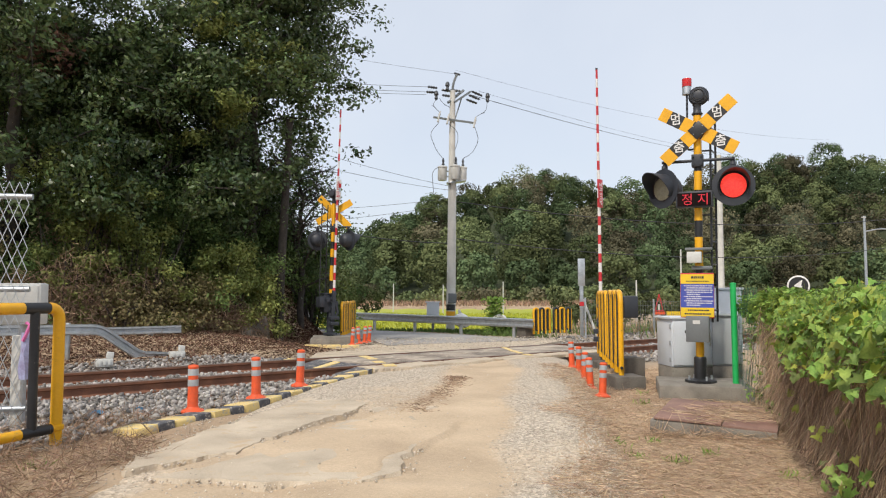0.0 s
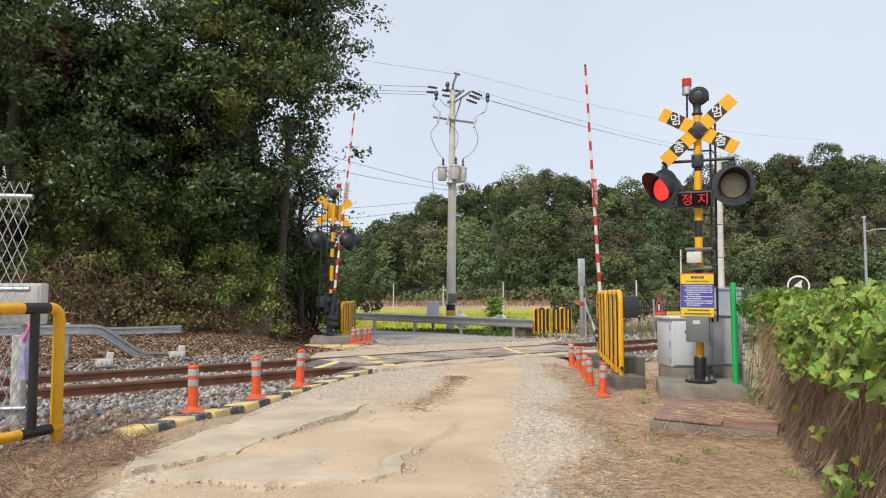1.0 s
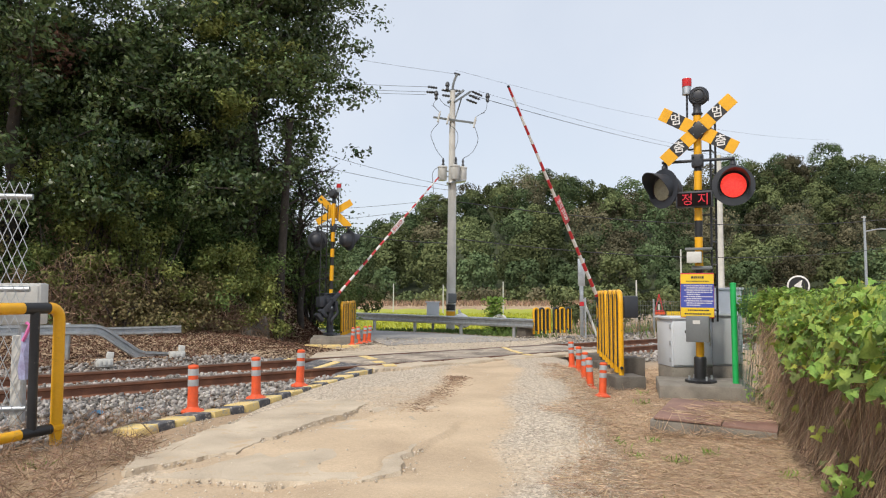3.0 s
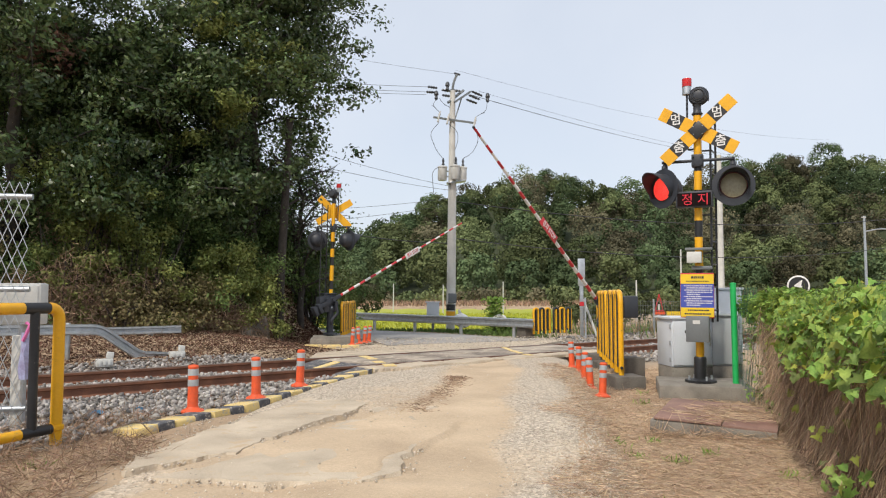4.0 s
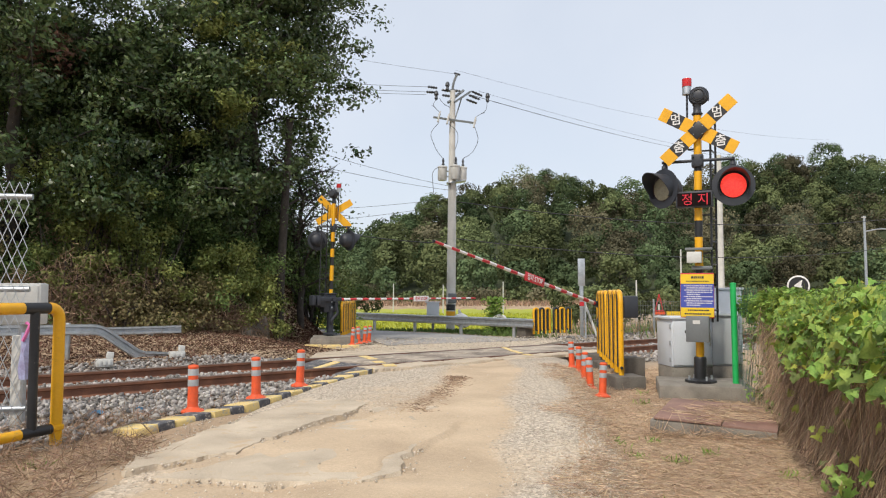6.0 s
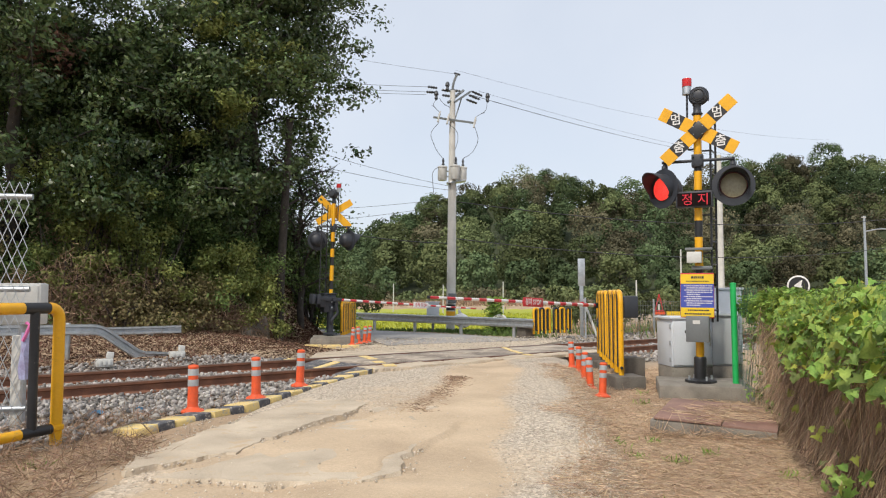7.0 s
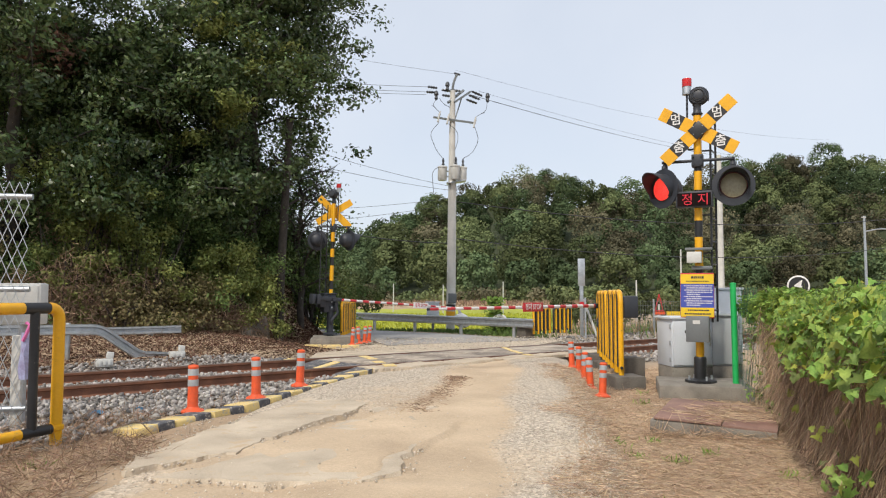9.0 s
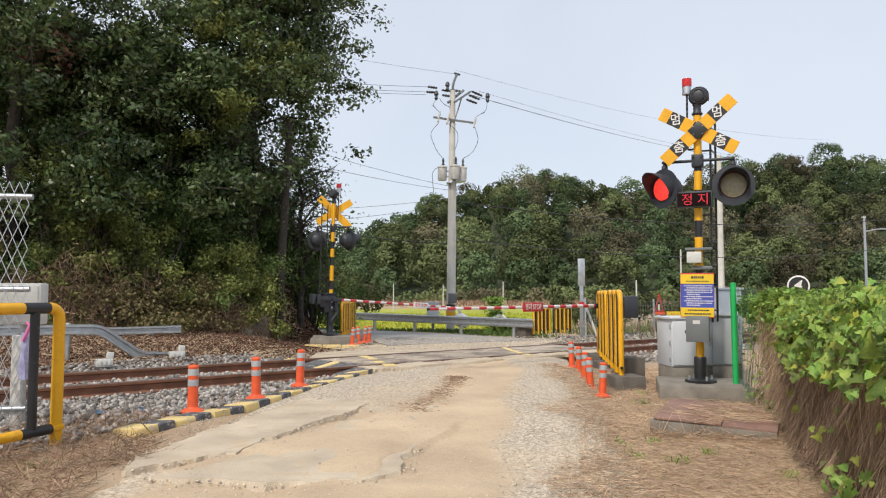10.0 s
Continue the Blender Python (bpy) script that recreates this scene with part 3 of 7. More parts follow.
# ---- the crossing signals ----
def crossing_signal(m, label, written, flip_rows):
    sig = thing("crossing_signal", m, label, "crossing signal", "signals of the level crossing")
    # banded pole
    bands = [(0.0, 0.30, 0), (0.30, 0.52, 1), (0.52, 0.98, 0), (0.98, 1.22, 1), (1.22, 1.44, 0), (1.44, 1.64, 1), (1.64, 1.82, 1), (1.82, 2.03, 0), (2.03, 2.24, 1), (2.24, 2.42, 0), (2.42, 2.66, 1), (2.66, 2.82, 0), (2.82, 3.40, 1)]
    for a, b, k in bands:
        bm = bmesh.new()
        tube(bm, [(0, 0, a), (0, 0, b)], 0.047 + (0.002 if k else 0), 20)
        part("pole_band", bm, M["yellow" if k else "black"], sig)
    bm = bmesh.new()
    lathe(bm, [(0.10, 0.03), (0.075, 0.05), (0.075, 0.30), (0.072, 0.31), (0.06, 0.32)], 24)
    part("pole_foot", bm, M["black"], sig)
    bm = bmesh.new()
    lathe(bm, [(0.19, 0.0), (0.19, 0.028), (0.18, 0.034)], 8)
    part("base_flange", bm, M["black"], sig)
    for k in range(4):
        bm = bmesh.new()
        tube(bm, [(0.15 * math.cos(k * 1.571 + 0.6), 0.15 * math.sin(k * 1.571 + 0.6), 0.03), (0.15 * math.cos(k * 1.571 + 0.6), 0.15 * math.sin(k * 1.571 + 0.6), 0.085)], 0.014, 6)
        part("bolt", bm, M["steel"], sig)
    # bell on top
    bm = bmesh.new()
    lathe(bm, [(0.055, 3.38), (0.07, 3.40), (0.05, 3.43), (0.048, 3.50), (0.06, 3.52)], 16)
    part("bell_neck", bm, M["navy"], sig)
    bm = bmesh.new()
    lathe(bm, [(0.03, -0.17), (0.075, -0.165), (0.085, -0.09), (0.105, -0.06), (0.118, 0.0), (0.115, 0.03), (0.09, 0.06), (0.03, 0.075)], 24, Matrix.Translation((0.02, 0, 3.63)) @ Matrix.Rotation(radians(-90), 4, "X") @ Matrix.Rotation(math.pi, 4, "X"))
    bell = part("bell", bm, M["navy"], sig)
    for rr, yy in ((0.119, 0.0), (0.101, 0.11), (0.072, 0.16)):
        bm = bmesh.new()
        tube(bm, [(0.02 + rr * math.cos(a), -yy * 0.42, 3.63 + rr * math.sin(a)) for a in np.linspace(0, 2 * math.pi, 28)], 0.007, 6)
        part("bell_ring", bm, M["black"], bell)
    for k in range(6):
        bm = bmesh.new()
        a = k * math.pi / 3
        tube(bm, [(0.02 + 0.09 * math.cos(a), -0.03, 3.63 + 0.09 * math.sin(a)), (0.02 + 0.09 * math.cos(a), -0.062, 3.63 + 0.09 * math.sin(a))], 0.008, 6)
        part("bolt", bm, M["navy"], bell)
    bm = bmesh.new()
    box(bm, (0.125, 0.02, 3.60), (0.035, 0.05, 0.07), None, 0.008)
    part("bell_hinge", bm, M["navy"], bell)
    # beacon on its own rod
    bm = bmesh.new()
    tube(bm, bent([(0, 0.0, 2.95), (-0.125, 0.02, 2.95), (-0.125, 0.02, 3.70)], 0.04), 0.013, 8)
    part("beacon_rod", bm, M["navy"], sig)
    bm = bmesh.new()
    lathe(bm, [(0.058, 0), (0.058, 0.02), (0.056, 0.10)], 20, Matrix.Translation((-0.125, 0.02, 3.67)))
    beacon = part("beacon", bm, M["steel"], sig, "silver beacon body")
    bm = bmesh.new()
    lathe(bm, [(0.060, 0), (0.060, 0.09), (0.056, 0.105), (0.03, 0.11)], 20, Matrix.Translation((-0.125, 0.02, 3.772)))
    part("beacon_dome", bm, M["beacon"], beacon, "red translucent dome")
    # crossbuck
    for ang, y in ((-30, -0.075), (42, -0.09)):
        ca, sa = math.cos(radians(ang)), math.sin(radians(ang))
        bm = bmesh.new()
        box(bm, (0.015, y, 3.17), (1.04 if ang < 0 else 1.12, 0.012, 0.17), (0, -ang, 0), 0.003)
        bl = part("crossbuck_blade", bm, M["yellow"], sig, "yellow blade with black fields" if written else "plain yellow back of the blade", smooth=False)
        if written:
            for k in (-0.31, 0.0, 0.31):
                bm = bmesh.new()
                box(bm, (0.015 + k * ca, y - 0.0055, 3.17 + k * sa), (0.175, 0.005, 0.168), (0, -ang, 0))
                part("black_field", bm, M["black"], bl)
                if k and written:
                    word = "멈" if k * sa > 0 else "춤"
                    lettering("letter", word, 0.155, M["white"], bl, Matrix.Translation((0.015 + k * ca, y - 0.010, 3.17 + k * sa)) @ Matrix.Rotation(radians(-4), 4, "Y"), squeeze=0.95)
            if ang > 0:
                bm = bmesh.new()
                box(bm, (0.015, y - 0.013, 3.17), (0.178, 0.012, 0.168), (0, -ang, 0), 0.002)
                part("centre_plate", bm, M["black"], bl)
                for k in (-0.055, 0.055):
                    for q in (-0.05, 0.05):
                        bm = bmesh.new()
                        tube(bm, [(0.015 + k, y - 0.018, 3.17 + q), (0.015 + k, y - 0.026, 3.17 + q)], 0.006, 6)
                        part("bolt", bm, M["steel"], bl)
    # lamp arm
    bm = bmesh.new()
    tube(bm, [(-0.44, -0.02, 2.795), (0.44, -0.02, 2.795)], 0.02, 10)
    part("lamp_arm", bm, M["navy"], sig)
    bm = bmesh.new()
    box(bm, (0, -0.02, 2.79), (0.14, 0.13, 0.16), None, 0.01)
    for dx in (-0.05, 0.05):
        for dz in (-0.05, 0.05):
            tube(bm, [(dx, -0.085, 2.79 + dz), (dx, -0.11, 2.79 + dz)], 0.012, 6)
    part("arm_clamp", bm, M["navy"], sig)
    for side, yaw, key in ((-1, -36, "left"), (1, 8, "right")):
        lm = Matrix.Translation((side * 0.425 - 0.005, -0.04, 2.455)) @ Matrix.Rotation(radians(yaw), 4, "Z")
        lamp = new("flashing_lamp")
        lamp.parent = sig
        lamp.matrix_local = lm
        lamp.empty_display_size = 0.1
        face = Matrix.Rotation(radians(90), 4, "X")      # lathe axis to -y
        bm = bmesh.new()
        lathe(bm, [(0.05, -0.26), (0.12, -0.235), (0.165, -0.17), (0.172, -0.02), (0.255, -0.012), (0.255, 0.0), (0.165, 0.006), (0.158, -0.17), (0.02, -0.18)], 32, face)
        part("housing", bm, M["navy"], lamp)
        # hood: a part tube, deeper at the top
        bm = bmesh.new()
        n = 28
        rows = []
        for j in range(n + 1):
            a = radians(-38 + (256) * j / n)
            depth = 0.055 + 0.22 * max(0.0, math.sin(a) * 0.72 + 0.28)
            rows.append([bm.verts.new((r * math.cos(a), -0.005 - d, r * math.sin(a))) for r, d in ((0.19, 0), (0.186, depth), (0.180, depth), (0.182, 0))])
        for a, b in zip(rows, rows[1:]):
            for k in range(4):
                bm.faces.new((a[k], a[(k + 1) % 4], b[(k + 1) % 4], b[k]))
        bmesh.ops.recalc_face_normals(bm, faces=bm.faces)
        part("hood", bm, M["navy"], lamp)
        bm = bmesh.new()
        tube(bm, [(0, 0.02, 0.25), (0, 0.06, 0.33)], 0.028, 10)
        box(bm, (0, 0.04, 0.27), (0.07, 0.05, 0.06), None, 0.01)
        part("bracket", bm, M["navy"], lamp)
        # the lens: one side glows, the other is dull
        bm = bmesh.new()
        lathe(bm, [(0.153, -0.002), (0.153, 0.002), (0.12, 0.012), (0.06, 0.018), (0.01, 0.02)], 32, face, 0)
        lathe(bm, [(0.153, -0.002), (0.12, -0.012), (0.06, -0.018), (0.01, -0.02)], 32, face, 1)
        bmesh.ops.recalc_face_normals(bm, faces=bm.faces)
        lens = part("lens", bm, [M["lens_off"], M["glow_red"]], lamp, "round lens that flashes red")
        lens.location = (0, -0.004, 0)
        if flip_rows:
            LENSES.append((lens, flip_rows[key]))
    # ladder behind
    lx, ly = 0.17, 0.16
    for dx in (-0.15, 0.15):
        bm = bmesh.new()
        tube(bm, [(lx + dx * 0.12, ly + dx, 0.75), (lx + dx * 0.12, ly + dx, 3.35)], 0.014, 8)
        part("ladder_rail", bm, M["black"], sig)
    for k in range(9):
        bm = bmesh.new()
        z = 0.9 + 0.29 * k
        tube(bm, [(lx - 0.018, ly - 0.15, z), (lx + 0.018, ly + 0.15, z)], 0.01, 6)
        part("rung", bm, M["black"], sig)
    for z in (0.86, 1.62, 2.1, 2.42, 2.92):
        bm = bmesh.new()
        tube(bm, [(0, 0, z), (lx, ly - 0.15, z)], 0.011, 6)
        part("ladder_tie", bm, M["black"], sig)
    return sig


LENSES = []
# halves of the flashing: which lamp glows until when
SWITCH = [(0.0, "right"), (0.45, "left"), (1.25, "right"), (2.05, "left"), (2.85, "right"), (3.6, "left"), (4.35, "right"), (5.15, "left"), (5.95, "right"), (6.75, "left"), (7.55, "right"), (8.35, "left"), (9.15, "right"), (9.85, "left")]


def flips(which):
    rows = []
    lit = None
    for t, key in SWITCH:
        want = key == which
        if lit is None:
            rows.append((0.0, pose(0, -0.004, 0, 0, 0, 180 if want else 0)))
        elif want != lit:
            for k in range(4):
                ang = 60 * k if want else 180 + 60 * k
                rows.append((t - 0.05 + k / 30, pose(0, -0.004, 0, 0, 0, ang)))
        lit = want
    rows.append((10.0, pose(0, -0.004, 0, 0, 0, 180 if lit else 0)))
    return rows


NEAR_SIG = pose(3.225, 9.14, 0.0, 0, 0.5, -25)
near_signal = crossing_signal(NEAR_SIG, "yellow and black railway crossing signal with crossbuck and red flashing lamps", True, {"left": flips("left"), "right": flips("right")})
far_signal = crossing_signal(pose(-2.83, 18.15, 0.0, 0, -1.4, 168), "yellow and black crossing signal seen from behind", False, None)

# what hangs on the near pole
bm = bmesh.new()
box(bm, (-0.035, -0.10, 2.29), (0.44, 0.12, 0.20), None, 0.008)
led_sign = part("led_sign", bm, M["navy"], near_signal, "black box with red glowing letters")
bm = bmesh.new()
box(bm, (-0.035, -0.163, 2.285), (0.40, 0.006, 0.165))
part("led_face", bm, M["led_face"], led_sign)
for word, x in (("정", -0.115), ("지", 0.075)):
    lettering("led_letter", word, 0.158, M["led"], led_sign, Matrix.Translation((x, -0.17, 2.275)), bold=0.0)
bm = bmesh.new()
box(bm, (-0.045, -0.10, 1.56), (0.175, 0.11, 0.14), None, 0.008)
part("junction_box", bm, M["light_grey"], near_signal, "small light grey box")
bm = bmesh.new()
box(bm, (0.0, -0.02, 1.67), (0.32, 0.12, 0.03), None, 0.005)
part("bracket", bm, M["dark_grey"], near_signal)
bm = bmesh.new()
box(bm, (0.04, -0.05, 1.43), (0.24, 0.09, 0.045), None, 0.01)
part("bracket", bm, M["dark_grey"], near_signal)
bm = bmesh.new()
box(bm, (-0.02, -0.075, 1.085), (0.40, 0.012, 0.56), None, 0.003)
notice = part("notice_board", bm, M["red"], near_signal, "blue and yellow notice board with white lines of small print")
bm = bmesh.new()
box(bm, (-0.02, -0.083, 1.29), (0.392, 0.006, 0.12))
part("yellow_field", bm, M["sign_yellow"], notice)
bm = bmesh.new()
box(bm, (-0.02, -0.083, 0.875), (0.392, 0.006, 0.115))
part("yellow_field", bm, M["sign_yellow"], notice)
bm = bmesh.new()
box(bm, (-0.02, -0.082, 1.082), (0.392, 0.006, 0.302))
part("blue_field", bm, M["blue"], notice)
bm = bmesh.new()
rb = random.Random(4)
for k in range(10):
    z = 1.205 - k * 0.027
    x0 = -0.175 + (0.03 if k in (1, 3, 4, 6, 8, 9) else 0)
    x = x0
    end = 0.145 if k not in (4, 6, 9) else 0.02
    while x < end:
        w = rb.uniform(0.012, 0.035)
        box(bm, (x + w / 2, -0.0865, z), (w, 0.002, 0.012))
        x += w + 0.007
part("white_print", bm, M["white"], notice)
bm = bmesh.new()
for z, w, h in ((1.31, 0.14, 0.028), (1.262, 0.26, 0.012), (0.90, 0.22, 0.016), (0.855, 0.30, 0.018)):
    bm = bmesh.new()
    x = -0.02 - w / 2
    while x < -0.02 + w / 2:
        q = rb.uniform(0.014, 0.03)
        box(bm, (x + q / 2, -0.0875, z), (q, 0.002, h))
        x += q + 0.006
    part("print_line", bm, M["navy"], notice)
bm = bmesh.new()
box(bm, (-0.01, -0.13, 0.67), (0.27, 0.16, 0.32), None, 0.01)
meter = part("meter_box", bm, M["dark_grey"], near_signal, "dark grey steel box")
bm = bmesh.new()
box(bm, (-0.02, -0.212, 0.755), (0.085, 0.004, 0.045))
part("meter_label", bm, M["light_grey"], meter)
bm = bmesh.new()
tube(bm, [(-0.15, -0.13, 0.63), (-0.165, -0.13, 0.63)], 0.02, 8)
part("latch", bm, M["black"], meter)


# ---- the barriers ----
def barrier(name_label, pivot, heading, length, facing, reach, bare, plate_mat, print_mat):
    """A boom barrier: pedestal, housing and a keyed boom along its local x."""
    gate = thing("boom_barrier", Matrix.Translation(pivot) @ Matrix.Rotation(heading, 4, "Z"), name_label, "boom barrier", "barriers of the level crossing")
    pz = -pivot[2] + bare
    bm = bmesh.new()
    tube(bm, [(0, 0.16, pz), (0, 0.16, -0.30)], 0.085, 16)
    lathe(bm, [(0.18, 0), (0.18, 0.03), (0.10, 0.05)], 8, Matrix.Translation((0, 0.16, pz)))
    part("pedestal", bm, M["navy"], gate)
    bm = bmesh.new()
    box(bm, (-0.05, 0.18, -0.10), (0.34, 0.20, 0.44), None, 0.02)
    box(bm, (-0.05, 0.18, 0.14), (0.38, 0.24, 0.03), None, 0.008)
    box(bm, (0.0, 0.07, -0.22), (0.16, 0.03, 0.12), None, 0.008)
    housing = part("drive_housing", bm, M["navy"], gate, "dark grey drive housing")
    for bx, by, bz, sx, sy, sz in ((-0.27, 0.16, -0.06, 0.16, 0.22, 0.26), (0.10, 0.05, -0.16, 0.10, 0.06, 0.22), (-0.12, 0.04, -0.02, 0.12, 0.05, 0.10)):
        bm = bmesh.new()
        box(bm, (bx, by, bz), (sx, sy, sz), (0, 0, 0), 0.015)
        part("cover", bm, M["navy"], housing)
    bm = bmesh.new()
    tube(bm, bent([(0.06, 0.03, -0.10), (0.14, 0.02, -0.34), (-0.06, 0.02, -0.52), (-0.02, 0.06, -0.62)], 0.06), 0.034, 8)
    part("crank", bm, M["navy"], gate, "dark crank of the drive")
    for bz in (-0.06, -0.20):
        bm = bmesh.new()
        tube(bm, [(-0.02, 0.075, bz), (-0.02, 0.045, bz)], 0.02, 8)
        part("bolt", bm, M["steel"], housing)
    bm = bmesh.new()
    tube(bm, [(0, -0.05, 0), (0, 0.10, 0)], 0.05, 16)
    part("shaft", bm, M["navy"], gate)
    boom = new("boom")
    boom.parent = gate
    boom.empty_display_size = 0.1
    n = 25
    bm = bmesh.new()
    x0 = 0.10
    seg = (length - x0) / n
    xs_ = [x0 + k * seg for k in range(n + 1)]
    tube(bm, [(x, 0, 0) for x in xs_], [0.034 - 0.014 * x / length for x in xs_], 12)
    for f in bm.faces:
        f.material_index = 1 - int((f.calc_center_median().x - x0) / seg) % 2
    part("pole", bm, [M["white"], M["red"]], boom, "red and white striped pole")
    bm = bmesh.new()
    box(bm, (0.10, 0, 0), (0.24, 0.07, 0.09), None, 0.01)
    box(bm, (-0.28, 0.0, 0), (0.70, 0.03, 0.10), None, 0.008)
    part("clamp", bm, M["navy"], boom)
    for dx in (-0.46, -0.60):
        bm = bmesh.new()
        box(bm, (dx, 0, -0.02), (0.09, 0.17, 0.24), None, 0.015)
        part("counterweight", bm, M["navy"], boom, "dark cast counterweight")
    bm = bmesh.new()
    cx = reach
    box(bm, (cx, facing * 0.035, 0), (0.52, 0.008, 0.145), None, 0.002)
    plate = part("sign_plate", bm, M[plate_mat], boom, "small %s stop plate" % plate_mat)
    turn = Matrix.Rotation(math.pi, 4, "Z") if facing > 0 else Matrix()
    lettering("plate_letters", "정지 STOP", 0.115, M[print_mat], plate, Matrix.Translation((cx, facing * 0.041, 0)) @ turn, squeeze=0.80, thick=0.001)
    tip = bmesh.new()
    tube(tip, [(length, 0, 0), (length + 0.03, 0, 0)], 0.021, 10)
    part("end_cap", tip, M["black"], boom)
    return gate, boom


NEAR_PIVOT, NEAR_HEAD, NEAR_LEN = (2.873, 13.2, 0.891), 0.7911 + math.pi, 4.36
FAR_PIVOT, FAR_HEAD, FAR_LEN = (-2.715, 18.0, 0.972), 0.7033, 4.79
near_gate, near_boom = barrier("railway barrier with red and white striped boom sinking across the road", NEAR_PIVOT, NEAR_HEAD, NEAR_LEN, 1, 2.05, 0.0, "red", "white")
far_gate, far_boom = barrier("far railway barrier with a red and white striped boom that sinks", FAR_PIVOT, FAR_HEAD, FAR_LEN, -1, 2.75, 0.10, "white", "red")

# seconds and lift above the level, in degrees
NEAR_LIFT = [(0, 89.5), (0.55, 89.5), (1.0, 84.6), (1.5, 77.4), (2.0, 69.0), (2.5, 61.6), (2.7, 58.3), (3.8, 41.4), (4.0, 38.4), (4.5, 31.6), (5.0, 25.0), (5.5, 18.8), (5.7, 16.3), (6.8, 4.1), (7.0, 2.2), (7.1, 1.0), (7.2, 0.0), (7.35, -0.8), (7.5, -0.1), (7.6, 0.1), (8.0, -0.2), (8.5, 0.0), (10.0, 0.0)]
FAR_LIFT = [(0, 88.1), (0.5, 88.1), (0.8, 86.3), (1.0, 83.2), (1.2, 79.1), (1.5, 73.8), (2.0, 63.7), (2.5, 54.7), (2.7, 50.9), (3.8, 30.4), (4.0, 27.0), (4.5, 19.2), (5.0, 11.7), (5.5, 5.1), (5.7, 2.9), (6.2, -1.1), (6.8, -2.9), (7.2, -3.8), (10.0, -3.6)]


# ---- delineator posts ----
def delineator(m, label, like=None):
    if like:
        return tagged(copy_thing(like, m), label)
    post = thing("delineator_post", m, label, "traffic post", "orange posts beside the road")
    bm = bmesh.new()
    lathe(bm, [(0.10, 0.0), (0.102, 0.012), (0.092, 0.024), (0.06, 0.036), (0.05, 0.05)], 24)
    part("base", bm, M["orange"], post)
    bm = bmesh.new()
    lathe(bm, [(0.052, 0.03), (0.047, 0.07), (0.045, 0.22), (0.043, 0.395), (0.047, 0.398), (0.047, 0.41), (0.036, 0.422), (0.01, 0.426)], 24)
    body = part("tube", bm, M["orange"], post)
    for z in (0.235, 0.33):
        bm = bmesh.new()
        lathe(bm, [(0.0475, z), (0.0465, z + 0.058)], 24)
        part("reflective_band", bm, M["reflector"], body, "silver reflective band")
    return post


dp = delineator(pose(-2.255, 6.59, 0.040, 0, 0, 10), "upright orange rubber delineator post with silver bands")
for x, y, z, rx, ry in ((-1.905, 7.45, 0.036, 0, -1), (-1.66, 8.46, 0.034, 1, 1.5)):
    delineator(pose(x, y, z, rx, ry, 40), "upright orange rubber delineator post with silver bands", dp)
for x, y, z, rx, ry in ((1.985, 9.10, -0.175, 2, 4), (1.97, 9.75, -0.17, -3, 2), (2.01, 10.4, -0.15, 2, 2), (2.07, 11.1, -0.12, 0, -2), (2.08, 11.75, -0.09, -3, 5)):
    delineator(pose(x, y, z, rx, ry, 70), "dusty orange delineator post in a row before the railing", dp)
for x, y, z, rx, ry in ((-2.16, 17.3, -0.11, 2, 3), (-2.05, 17.75, -0.11, -3, -3), (-1.98, 18.35, -0.13, 0, 3), (-1.93, 18.9, -0.14, 2, 5)):
    delineator(pose(x, y, z, rx, ry, 20), "orange delineator post beside the far railing", dp)


# ---- yellow and black tubular railings ----
def railing(m, panels, label, height=1.05, striped=False):
    """Hoops side by side along the local x: each panel (x0, x1, bars)."""
    r = thing("crossing_railing", m, label, "railing", "yellow railings of the crossing")
    for x0, x1, bars in panels:
        w = (x1 - x0) / bars
        for k in range(bars):
            a = x0 + w * k
            bm = bmesh.new()
            tube(bm, bent([(a + w * 0.12, 0, 0.02), (a + w * 0.12, 0, height), (a + w * 0.88, 0, height), (a + w * 0.88, 0, 0.02)], min(0.16, w * 0.3)), 0.036, 12)
            part("hoop", bm, M["black" if striped and (k + (x0 > 0)) % 2 else "yellow"], r)
            for e in (0.5, 1.0):
                bm = bmesh.new()
                tube(bm, [(a + w * e, 0, 0.12), (a + w * e, 0, height - 0.03)], 0.034, 10)
                part("bar", bm, M["yellow" if striped and (k + (x0 > 0)) % 2 else "black"], r)
        bm = bmesh.new()
        tube(bm, [(x0, 0.0, 0.13), (x1, 0.0, 0.13)], 0.022, 8)
        part("bottom_rail", bm, M["black"], r)
    return r


# nearer railing runs back along the road
ra = math.degrees(math.atan2(13.6 - 9.78, 2.9 - 2.40))
railing(pose(2.40, 9.78, -0.02, 0, 0, ra), [(0.0, 1.75, 3), (2.0, 3.75, 3)], "yellow and black tubular steel railing with tall hoops", 1.15)
railing(pose(-2.60, 18.6, 0.0, 0, 0, 91), [(0, 1.6, 3), (1.75, 3.2, 3)], "yellow tubular railing beside the far barrier", 0.88)
railing(pose(2.75, 22.2, -0.14, 0, 0, 42), [(0, 0.82, 3), (0.95, 1.85, 3)], "yellow and black railing at the end of the guardrail", 0.80, True)

